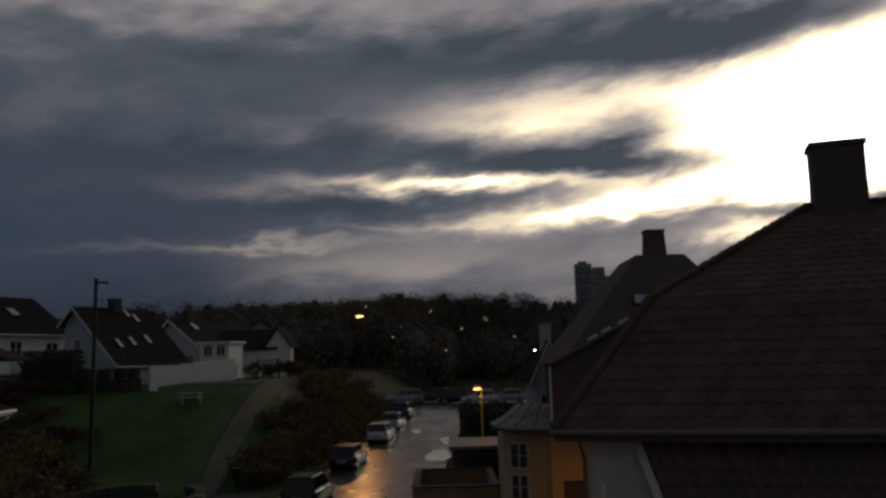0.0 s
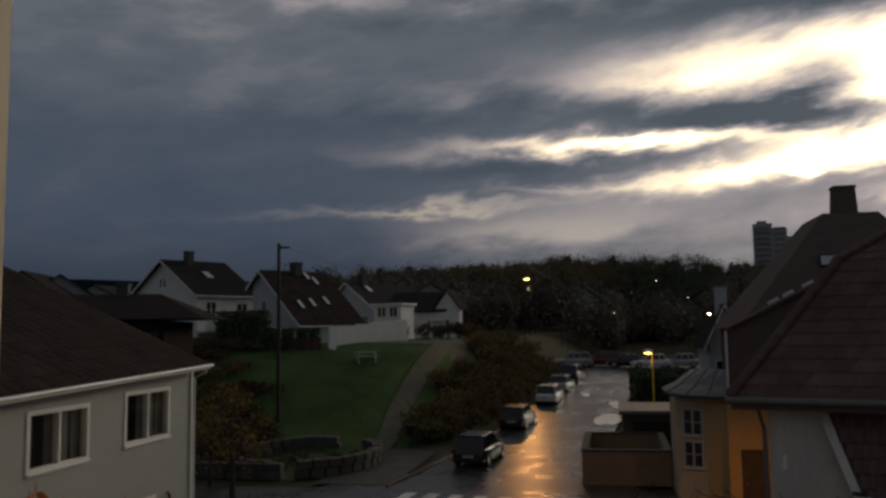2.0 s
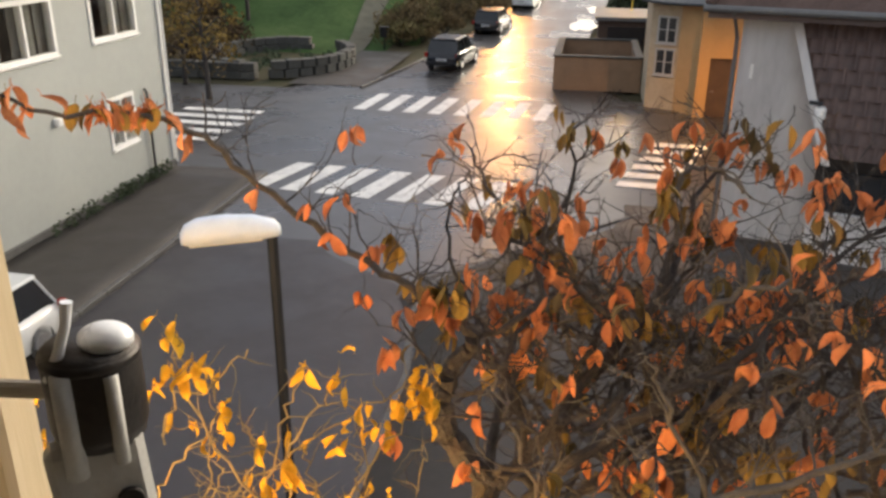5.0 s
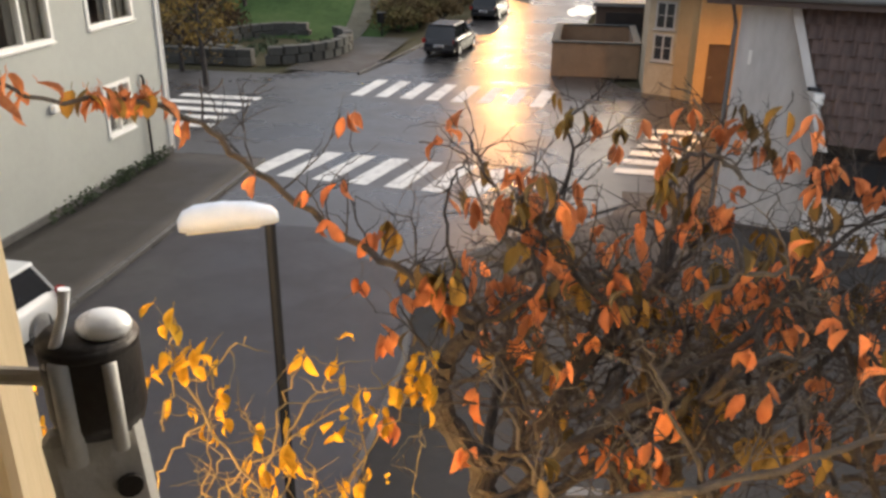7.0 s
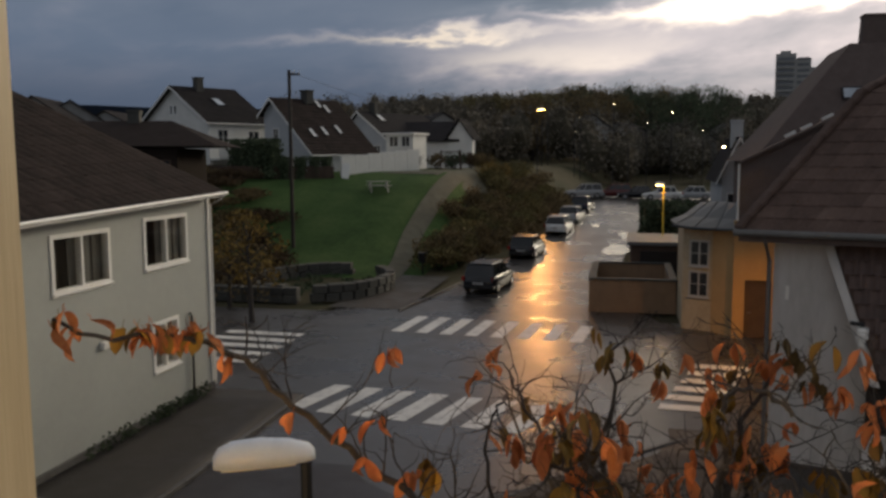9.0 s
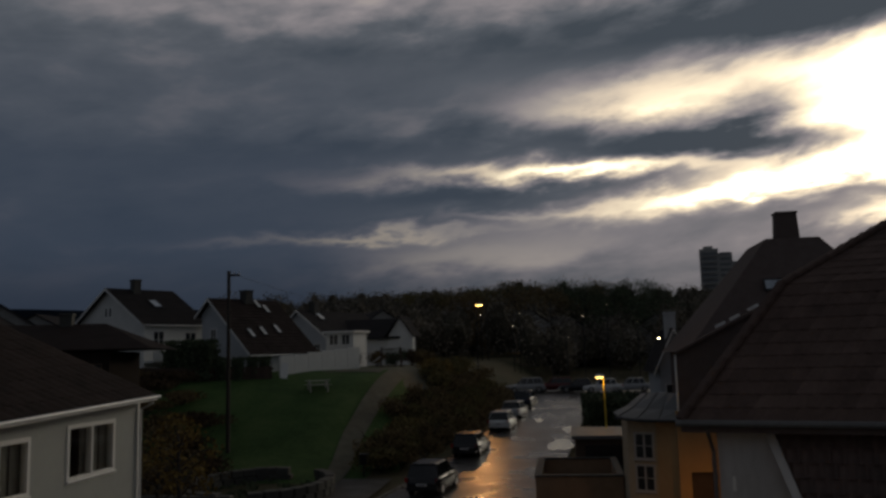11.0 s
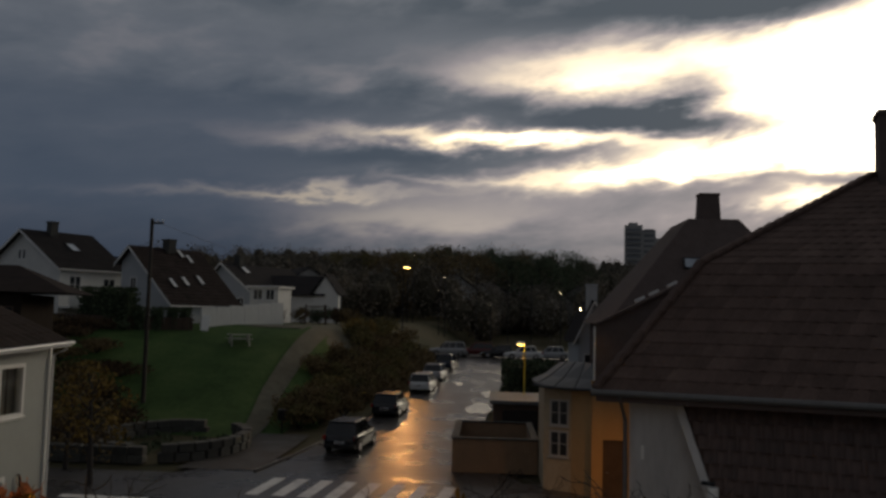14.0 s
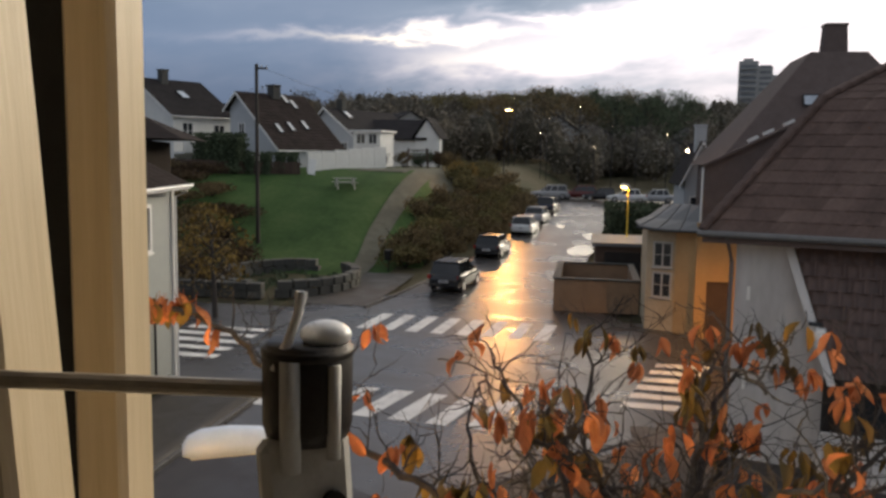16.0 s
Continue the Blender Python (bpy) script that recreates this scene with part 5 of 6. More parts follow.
street_lamp(6.4, 28.6, 0.0, 5.0, "sodium street lamp lighting the ochre house", 200, (-0.8, 0.3))
street_lamp(-8.75, 84.5, ground_z(-8.75, 84.5), 12.0 - ground_z(-8.75, 84.5), "tall sodium street lamp at the end of the road", 0, (0.7, -0.7))
lamp_light("far_lamp_light", "SPOT", look((-8.4, 84.0, 11.9), (-5.0, 38.0, 0.0)), 950, (1.0, 0.46, 0.14), 0.25, 62)
for la, le, d in ((0.19, 0.74, 105), (-0.8, 3.46, 118), (-2.99, 2.59, 116), (-5.6, 2.55, 112), (-5.2, 4.0, 116), (3.0, 2.9, 118), (-3.4, 1.7, 114), (1.4, 2.2, 116), (5.0, 1.7, 116)):
    x, y = d * math.sin(radians(la)), d * math.cos(radians(la))
    z, g = 7.2 + d * math.tan(radians(le)), ground_z(x, y)
    ob = thing("street_lamp", Matrix.Translation((x, y, g)), "distant lit street lamp among dark trees", "street lamp", "distant street lamps")
    part("pole", tube(bmesh.new(), [(0, 0, 0), (0, 0, max(1.0, z - g))], 0.06, 6), M_METAL, ob)
    bm = bmesh.new()
    bmesh.ops.create_icosphere(bm, subdivisions=2, radius=0.00022 * d)
    part("globe", bm, G_WARM, ob, m=Matrix.Translation((0, -0.2, max(1.0, z - g))))
wlamp = thing("wall_lamp", Matrix.Translation((7.05, 63.7, 7.9)), "small bright lamp on the pale house", "wall lamp")
part("arm", tube(bmesh.new(), [(0.1, 0.3, 0.0), (0, 0, 0.1)], 0.03, 6), M_METAL, wlamp)
bm = bmesh.new()
bmesh.ops.create_icosphere(bm, subdivisions=2, radius=0.06)
part("globe", bm, G_WARM, wlamp)

# ---- cars ----
M_TYRE = material("tyre_rubber", [(0.012, 0.012, 0.012), (0.025, 0.025, 0.025)], 8.0, 0.85, None, 0.2)
M_RIM = material("alloy_rim", [(0.35, 0.35, 0.36), (0.5, 0.5, 0.5)], 8.0, 0.3, None, 0.05, metal=0.9)
M_CARGLASS = glass("car_glass", (0.012, 0.013, 0.015), 0.03)
M_TAIL = material("red_lens", [(0.25, 0.012, 0.010), (0.35, 0.02, 0.015)], 8.0, 0.15, None, 0.0)
M_HEADL = material("clear_lens", [(0.5, 0.5, 0.5), (0.7, 0.7, 0.7)], 8.0, 0.1, None, 0.0)
M_PLATE = material("plate_white", [(0.6, 0.6, 0.6), (0.7, 0.7, 0.7)], 8.0, 0.4, None, 0.0)


def paint(name, c, rough=0.25):
    return material(name, [tuple(v * 0.85 for v in c), c], 0.8, rough, None, 0.0, coat=0.25, spec=0.35)


def car(x, y, z, turn, mat, label, length=4.4, width=1.78, height=1.5, style="estate", tilt=0.0):
    """A parked car that looks along local +y. The body is lofted from cross-sections, the cabin set on top."""
    ob = thing("car", pose(x, y, z, tilt, 0, turn), label, "car", "parked cars")
    hw, L = width / 2, length
    bm = bmesh.new()
    belt = height * 0.60
    secs = ((0.0, 0.86, 0.42, belt * 0.78), (0.03, 0.94, 0.28, belt * 0.97), (0.12, 1.0, 0.20, belt), (0.40, 1.0, 0.18, belt), (0.70, 1.0, 0.19, belt * 0.98), (0.78, 0.99, 0.20, belt * 0.93), (0.95, 0.92, 0.24, belt * 0.80), (1.0, 0.80, 0.36, belt * 0.66))
    rings = []
    for t, w, zb, zt in secs:
        rings.append([bm.verts.new((sx * hw * w * kx, t * L, zz)) for sx, kx, zz in ((-1, 0.86, zb), (-1, 1.0, zb + 0.10), (-1, 1.0, zt - 0.16), (-1, 0.92, zt), (1, 0.92, zt), (1, 1.0, zt - 0.16), (1, 1.0, zb + 0.10), (1, 0.86, zb))])
    for p, q in zip(rings, rings[1:]):
        for s in range(8):
            bm.faces.new((p[s], q[s], q[(s + 1) % 8], p[(s + 1) % 8]))
    bm.faces.new(rings[0][::-1])
    bm.faces.new(rings[-1])
    bmesh.ops.recalc_face_normals(bm, faces=bm.faces[:])
    part("body", bm, mat, ob, smooth=True)
    rear = 0.03 if style == "estate" else 0.14
    # cabin: dark glass house with painted roof and pillars
    base = ((rear, 0.90), (0.70, 0.90))
    top = ((rear + 0.07, 0.74), (0.54, 0.74))
    bm = bmesh.new()
    lo = [bm.verts.new((sx * hw * w, t * L, belt - 0.03)) for (t, w), sx in ((base[0], -1), (base[0], 1), (base[1], 1), (base[1], -1))]
    hi = [bm.verts.new((sx * hw * w, t * L, height - 0.07)) for (t, w), sx in ((top[0], -1), (top[0], 1), (top[1], 1), (top[1], -1))]
    for i in range(4):
        bm.faces.new((lo[i], lo[(i + 1) % 4], hi[(i + 1) % 4], hi[i]))
    bm.faces.new(hi)
    part("glasshouse", bm, M_CARGLASS, ob, "dark car windows")
    bm = bmesh.new()
    box(bm, -hw * 0.75, (rear + 0.055) * L, height - 0.09, hw * 0.75, 0.55 * L, height, 0.035)
    part("roof", bm, mat, ob)
    for sx in (-1, 1):
        for tb, tt in ((rear + 0.012, rear + 0.075), (0.30, 0.31), (0.50, 0.44), (0.695, 0.535)):
            part("pillar", tube(bmesh.new(), [(sx * hw * 0.905, tb * L, belt - 0.03), (sx * hw * 0.745, tt * L, height - 0.05)], 0.035, 5), mat, ob)
    for t in (0.18, 0.80):
        for sx in (-1, 1):
            wb = tube(bmesh.new(), [(sx * (hw - 0.20), t * L, 0.32), (sx * (hw + 0.0), t * L, 0.32)], 0.32, 20)
            wh = part("wheel", wb, M_TYRE, ob)
            part("rim", tube(bmesh.new(), [(sx * (hw - 0.02), t * L, 0.32), (sx * (hw + 0.012), t * L, 0.32)], [0.2, 0.19], 14), M_RIM, wh)
    for sx in (-1, 1):
        part("tail_light", boxed(sx * hw * 0.92 - 0.09, -0.01 + 0.02 * L * 0, belt * 0.74, sx * hw * 0.80 + 0.05 * sx, 0.12, belt * 0.98, 0.02), M_TAIL, ob)
        part("headlight", boxed(sx * hw * 0.78 - 0.14, 0.955 * L, belt * 0.56, sx * hw * 0.78 + 0.14, 0.985 * L, belt * 0.72, 0.02), M_HEADL, ob)
        part("mirror", boxed(sx * hw * 1.0 - 0.02, 0.62 * L, belt, sx * hw * 1.12 + 0.02, 0.66 * L, belt + 0.13, 0.03), mat, ob)
    part("bumper", boxed(-hw * 0.93, -0.05, 0.30, hw * 0.93, 0.12, 0.50, 0.03), mat, ob)
    plate = part("number_plate", boxed(-0.26, -0.065, 0.55, 0.26, -0.05 + 0.04, 0.66), M_PLATE, ob)
    part("plate_bar", boxed(-0.2, -0.071, 0.58, 0.2, -0.066, 0.63), M_METAL, plate)
    return ob


P_BLACK, P_NAVY = paint("black_paint", (0.010, 0.010, 0.013)), paint("navy_paint", (0.014, 0.018, 0.035))
P_WHITE, P_SILVER = paint("white_paint", (0.62, 0.63, 0.62)), paint("silver_paint", (0.32, 0.33, 0.34), 0.3)
P_RED = paint("dark_red_paint", (0.10, 0.012, 0.012))
car(-7.45, 42.3, road_z(42.3), -7, P_BLACK, "black estate car parked facing up the road", 4.5, 1.8, 1.62)
car(-6.75, 54.8, road_z(54.8), -7, P_BLACK, "black car parked behind another on the wet road", 4.4, 1.8, 1.55)
car(-5.35, 65.6, road_z(65.6), -7, P_WHITE, "white small car parked at the roadside", 4.0, 1.72, 1.52)
car(-4.85, 71.8, road_z(71.8), -8, P_SILVER, "silver car parked at the roadside", 4.4, 1.76, 1.45, "saloon")
car(-4.2, 79.0, road_z(79), -8, P_NAVY, "dark blue car parked at the roadside", 4.2, 1.76, 1.5)
car(-2.3, 92.5, road_z(92.5) + 0.02, 100, P_SILVER, "grey car parked across the road's end", 4.3, 1.76, 1.6)
car(0.9, 93.5, road_z(93.5) + 0.02, 95, P_RED, "dark red car at the road's end", 4.2, 1.76, 1.5)
for i, (cx, cm) in enumerate(((6.0, P_WHITE), (9.0, P_SILVER), (3.4, P_BLACK))):
    car(cx, 90.5 + 0.6 * i, road_z(91) + 0.02, 92, cm, "car in the row at the road's end", 4.2, 1.75, 1.45, "saloon")
car(-9.75, 12.0, 0.08, 178, P_WHITE, "white car parked half on the pavement", 4.2, 1.74, 1.42)

# ---- trees and bushes ----


def tree(x, y, z, h, spread, leaf, label, seed, leaves=1400, size=0.22, trunk_h=0.35, bark=None, name="tree", clumps=16):
    rng = random.Random(seed)
    ob = thing(name, Matrix.Translation((x, y, z)), label, "tree")
    bm = bmesh.new()
    lean = Vector((rng.uniform(-0.06, 0.06), rng.uniform(-0.06, 0.06), 0)) * h
    tops = []
    tube(bm, [(0, 0, -0.3), (lean.x * 0.3, lean.y * 0.3, h * 0.3), (lean.x, lean.y, h * 0.72), (lean.x * 1.2, lean.y * 1.2, h * 0.93)], [0.030 * h, 0.022 * h, 0.010 * h, 0.004 * h], 8)
    for i in range(clumps):
        a = 2.4 * i + rng.uniform(-0.4, 0.4)
        t = trunk_h + (0.97 - trunk_h) * (i + 0.5) / clumps
        r = spread * (0.35 + 0.65 * math.sin(math.pi * min(1.0, 0.12 + (t - trunk_h) / (1.0 - trunk_h)) ** 0.8)) * rng.uniform(0.55, 1.05)
        s = Vector((lean.x * t, lean.y * t, h * t * 0.82))
        e = Vector((lean.x + r * math.cos(a), lean.y + r * math.sin(a), h * t))
        tube(bm, [s, s.lerp(e, 0.55) + Vector((0, 0, 0.05 * h)), e], [0.009 * h, 0.006 * h, 0.002 * h], 5)
        tops.append(e)
    part("trunk", bm, bark or M_BARK, ob)
    bm = bmesh.new()
    for e in tops:
        r = spread * rng.uniform(0.28, 0.50)
        clump(bm, rng, e, (r, r, r * 0.8), leaves // clumps, size, 0, 0.2)
    part("crown", bm, leaf, ob)
    return ob


tree(-16.0, 33.2, 0, 4.9, 1.7, M_LEAF_GOLD, "small autumn tree with yellowing leaves by the seat wall", 21, 700, 0.11, 0.38)
tree(-18.6, 36.2, 0, 4.2, 1.9, M_LEAF_RUST, "bare rusty shrub-like tree behind the pale house", 22, 600, 0.11, 0.25)
tree(-23.5, 40.5, 0.3, 5.2, 2.4, M_LEAF_RUST, "rusty autumn tree at the foot of the bank", 23, 800, 0.13, 0.25)
TREES = [(-9.6, 88, 8.2, 2.8, M_LEAF_RUST), (-5.4, 100, 12.5, 4.4, M_LEAF_RUST), (-2.0, 108, 11.0, 4.0, M_LEAF_RUST), (3.5, 110, 12.0, 4.2, M_LEAF_DARK), (6.5, 104, 11.0, 3.6, M_LEAF_DARK), (9.5, 112, 12.0, 4.0, M_LEAF_DARK),
         (-13.0, 104, 9.0, 3.6, M_LEAF_RUST), (-10.5, 112, 10, 4.0, M_LEAF_OLIVE), (0.5, 122, 12, 4.5, M_LEAF_DARK), (13.0, 118, 11, 4.2, M_LEAF_DARK), (-17.5, 118, 9, 4.0, M_LEAF_OLIVE), (-7.5, 126, 13, 4.6, M_LEAF_DARK), (5.0, 130, 13, 4.6, M_LEAF_RUST), (-23, 124, 9, 4.2, M_LEAF_OLIVE)]
for i, (tx, ty, th, ts, tm) in enumerate(TREES):
    tx, ty = tx * 1.6, ty * 1.6
    th, ts = 7.2 + math.hypot(tx, ty) * (0.052 + 0.0022 * th) - ground_z(tx, ty), ts * 1.5
    tree(tx, ty, ground_z(tx, ty) - 0.2, th, ts, tm, ("dark evergreen tree" if tm is M_LEAF_DARK else "brown autumn tree") + " beyond the end of the road", 40 + i, 5200, 0.20, 0.22, clumps=26)
rngb = random.Random(8)
M_LEAF_BROWN = leafy("brown_leaf", [(0.045, 0.030, 0.020), (0.075, 0.050, 0.030), (0.10, 0.070, 0.042)])


def bush(x, y, r, h, mat, label, seed):
    rng = random.Random(seed)
    z = ground_z(x, y)
    ob = thing("bush", Matrix.Translation((x, y, z)), label, "bush", "bushes beside the road")
    bm = bmesh.new()
    for i in range(9):
        a = i * 0.7 + rng.uniform(0, 0.4)
        tube(bm, [(0, 0, -0.1), (r * 0.4 * math.cos(a), r * 0.4 * math.sin(a), h * 0.5), (r * 0.8 * math.cos(a), r * 0.8 * math.sin(a), h * 0.95)], [0.03, 0.02, 0.008], 4)
    part("stem", bm, M_BARK, ob)
    bm = bmesh.new()
    for i in range(9):
        a = rng.uniform(0, 6.28)
        q = rng.uniform(0.0, 0.75) * r
        clump(bm, rng, (q * math.cos(a), q * math.sin(a), h * rng.uniform(0.35, 0.8)), (r * 0.45, r * 0.45, h * 0.34), 150, 0.10, 0, 0.2)
    part("foliage", bm, mat, ob)


k = 0
for by in range(51, 86, 2):
    for bx in (-0.4, -2.0, -3.6, -5.2, -6.8):
        x = road_x(by) - road_half(by) - 1.6 + bx * (1.0 if by > 54 else 0.55) + rngb.uniform(-0.4, 0.4)
        y = by + rngb.uniform(-1, 1)
        if x < path_x(y) + 1.9:
            continue
        k += 1
        bush(x, y, rngb.uniform(1.4, 2.1), rngb.uniform(1.2, 2.3), (M_LEAF_OLIVE, M_LEAF_RUST, M_LEAF_GOLD, M_LEAF_RUST)[k % 4] if k % 7 == 3 or k % 4 != 2 else M_LEAF_OLIVE, "tangled autumn bush on the bank", 100 + k)
for i, (x, y) in enumerate(((-27, 52), (-24.8, 55), (-29.5, 55.5), (-21, 46.5), (-26.0, 47.5), (-30, 50), (-28, 58), (-31.5, 59.5), (-33.5, 57), (-24, 50.5), (-22.6, 44), (-20.2, 40), (-34, 62), (-31, 62.5))):
    bush(x, y, 2.2, 1.7 if y < 53 else 0.95, (M_LEAF_RUST, M_LEAF_BROWN)[i % 2], "rusty bush at the edge of the lawn", 200 + i)

for i, (x, y) in enumerate(((-20.5, 80.0), (-18.6, 81.5), (-17.0, 82.5), (-15.4, 83.5), (-14.0, 81.0), (-22.2, 79.5))):
    bush(x, y, 1.3, 1.5, (M_LEAF_BROWN, M_LEAF_RUST, M_LEAF_DARK)[i % 3], "dark shrub in front of the long house", 300 + i)

# woods on the hills, one sheet of many small clumps
def woods():
    rng = np.random.default_rng(4)
    vs, cores = [], []
    ball = bmesh.new()
    bmesh.ops.create_icosphere(ball, subdivisions=2, radius=1.0)
    bv = np.array([v.co[:] for v in ball.verts])
    bf = np.array([[v.index for v in f.verts] for f in ball.faces])
    ball.free()
    n = 0
    for _ in range(1300):
        d = 125 + 230 * rng.random() ** 0.8
        a = radians(rng.uniform(-24, 30))
        x, y = d * math.sin(a), d * math.cos(a)
        g = ground_z(x, y)
        h = (9 + 5 * rng.random()) * (0.75 + 0.35 * noise.noise((x * 0.02, y * 0.02, 0)))
        m = 420 if d < 190 else 210
        p = rng.normal(size=(m, 3))
        p /= np.linalg.norm(p, axis=1)[:, None]
        p = p * rng.uniform(0.60, 1.0, (m, 1)) * np.array((3.2, 3.2, h * 0.5)) + np.array((x, y, g + h * 0.5))
        u = rng.normal(size=(m, 3))
        u /= np.linalg.norm(u, axis=1)[:, None]
        w = np.cross(u, rng.normal(size=(m, 3)))
        w /= np.linalg.norm(w, axis=1)[:, None]
        s = rng.uniform(0.13, 0.32, (m, 1))
        q = np.stack([p + s * u, p + s * 0.7 * w, p - s * u, p - s * 0.7 * w], 1).reshape(-1, 3)
        vs.append(q)
        n += m
        # the dense heart of each crown, its inner shade put into a darker colour
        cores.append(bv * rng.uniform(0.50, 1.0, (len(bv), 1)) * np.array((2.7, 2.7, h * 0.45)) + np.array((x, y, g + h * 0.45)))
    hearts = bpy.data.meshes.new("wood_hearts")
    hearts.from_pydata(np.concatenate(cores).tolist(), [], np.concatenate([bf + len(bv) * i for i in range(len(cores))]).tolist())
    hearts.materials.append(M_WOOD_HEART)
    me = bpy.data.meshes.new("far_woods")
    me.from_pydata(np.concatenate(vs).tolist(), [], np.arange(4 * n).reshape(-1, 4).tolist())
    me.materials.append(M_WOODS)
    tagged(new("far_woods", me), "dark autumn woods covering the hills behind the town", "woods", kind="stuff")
    tagged(new("inner_woods", hearts), "hearts of the autumn wood crowns, coloured dark for inner shade", "woods", kind="stuff")


woods()
# far hills to the west, distance haze put into their blue-grey colour
bm = bmesh.new()
prev = None
for i in range(121):
    a = radians(-75 + 150 * i / 120)
    e = 3.0 + 1.1 * noise.noise((a * 3.0, 0.3, 0)) + 0.35 * noise.noise((a * 14, 1.3, 0))
    x, y = 1900 * math.sin(a), 1900 * math.cos(a)
    p = (bm.verts.new((x, y, -20)), bm.verts.new((x, y, 7.2 + 1900 * math.tan(radians(e)))))
    if prev:
        bm.faces.new((prev[0], p[0], p[1], prev[1]))
    prev = p
tagged(part("backdrop", bm, M_RIDGE), "hills far beyond the town, coloured blue-grey for haze", "hills", kind="structure")




def far_house(d, a, turn, w, l, eave, ridge, wall, lit, seed):
    x, y = d * math.sin(radians(a)), d * math.cos(radians(a))
    z = ground_z(x, y)
    h = thing("far_house", pose(x, y, z, 0, 0, turn), "small far house among the trees with dark roof", "house", "far houses")
    part("wall", prism(bmesh.new(), [(-w / 2, -1), (-w / 2, eave), (0, ridge), (w / 2, eave), (w / 2, -1)], l), wall, h)
    bm = bmesh.new()
    slab(bm, [(-w / 2 - 0.4, -0.4, eave - 0.2), (0, -0.4, ridge + 0.15), (0, l + 0.4, ridge + 0.15), (-w / 2 - 0.4, l + 0.4, eave - 0.2)], 0.12)
    slab(bm, [(0, -0.4, ridge + 0.15), (w / 2 + 0.4, -0.4, eave - 0.2), (w / 2 + 0.4, l + 0.4, eave - 0.2), (0, l + 0.4, ridge + 0.15)], 0.12)
    part("roof", bm, M_ROOF_GREY, h)
    for i in range(2):
        wn = part("window", boxed(-w / 4 - 0.6 + i * w / 2, -0.05, eave * 0.45, -w / 4 + 0.6 + i * w / 2, -0.01, eave * 0.45 + 1.3), M_TRIM, h)
        part("pane", boxed(-w / 4 - 0.5 + i * w / 2, -0.08, eave * 0.45 + 0.1, -w / 4 + 0.5 + i * w / 2, -0.055, eave * 0.45 + 1.2), G_WINDOW if lit and i == 0 else M_GLASS, wn)


for i, (d, a, tn, zz) in enumerate(((150, -9.6, 20, 0), (155, -8.2, -15, 1), (165, -7.0, 10, 0), (150, -2.2, 25, 1), (158, -0.6, -20, 0), (165, 0.9, 15, 1), (172, 4.6, 10, 0), (178, 6.2, -15, 1), (120, -12.4, 30, 0), (100, -36.5, 40, 0), (95, -38.6, 20, 0), (120, -34.5, 10, 0))):
    far_house(d, a, tn, 8 + i % 3, 9, 4.5 + 0.5 * (i % 2), 7.5, M_FARWALL, zz, i)

# ---- the tree below the window ----
rngl = random.Random(77)
near_tree = thing("creeper_tree", Matrix(), "leggy tree with dark twigs and last orange leaves", "tree")
LEAF_TIPS = []


def smooth_line(pts, n=5):
    """Rounds a line of control points."""
    pts = [Vector(p) for p in pts]
    out = []
    for i in range(len(pts) - 1):
        p0, p1, p2, p3 = pts[max(0, i - 1)], pts[i], pts[i + 1], pts[min(len(pts) - 1, i + 2)]
        for k in range(n):
            t = k / n
            out.append(0.5 * ((2 * p1) + (p2 - p0) * t + (2 * p0 - 5 * p1 + 4 * p2 - p3) * t * t + (3 * p1 - p0 - 3 * p2 + p3) * t ** 3))
    return out + [pts[-1]]


def grow(bm, start, direction, length, radius, depth, warm):
    """One twig with kinks, side twigs and buds; its tip may carry leaves."""
    d = Vector(direction).normalized()
    p = Vector(start)
    pts, rad = [p.copy()], [radius]
    n = 6
    for i in range(n):
        d = (d + Vector((rngl.gauss(0, 0.28), rngl.gauss(0, 0.22), rngl.gauss(0.03, 0.26)))).normalized()
        p = p + d * length / n
        pts.append(p.copy())
        rad.append(radius * (1 - 0.75 * (i + 1) / n))
        if 7.2 - p.z < 0.19 * math.hypot(p.x, p.y):
            break
        if depth > 0 and rngl.random() < 0.55:
            side = (d + Vector((rngl.gauss(0, 0.7), rngl.gauss(0, 0.6), rngl.gauss(0.15, 0.6)))).normalized()
            grow(bm, p, side, length * rngl.uniform(0.35, 0.65), radius * 0.6, depth - 1, warm)
    tube(bm, pts, rad, 5)
    LEAF_TIPS.append((pts[-1], d, warm))
    if rngl.random() < 0.5:
        LEAF_TIPS.append((pts[len(pts) // 2], d, warm))


def limb(name, pts, r0, r1, twigs, twig_len, depth, warm, mat, reach=(0.15, 1.0), up=0.5):
    line = smooth_line(pts)
    n = len(line)
    bm = bmesh.new()
    line = [p + Vector((rngl.gauss(0, 0.008), rngl.gauss(0, 0.008), rngl.gauss(0, 0.008))) for p in line]
    tube(bm, line, [r0 + (r1 - r0) * i / (n - 1) for i in range(n)], 8)
    for i in range(twigs):
        k = min(n - 2, int(n * (reach[0] + (reach[1] - reach[0]) * (i + rngl.random() * 0.6) / twigs)))
        d = Vector((rngl.gauss(0, 0.6), rngl.gauss(0.1, 0.5), rngl.gauss(up, 0.5)))
        grow(bm, line[k], d, twig_len * rngl.uniform(0.5, 1.2), max(0.0020, min(0.0052, r1 * 0.9)), depth, warm)
    part(name, bm, mat, near_tree)


limb("trunk", [(-0.10, 2.60, 0.0), (-0.12, 2.5, 1.6), (-0.22, 2.42, 3.4), (-0.15, 2.36, 4.9), (-0.25, 2.35, 5.32), (-0.37, 2.35, 5.57), (-0.41, 2.35, 5.72), (-0.37, 2.35, 5.84), (-0.30, 2.35, 5.94), (-0.35, 2.35, 6.02)], 0.075, 0.017, 10, 0.34, 2, 0, M_BARK, (0.62, 1.0))
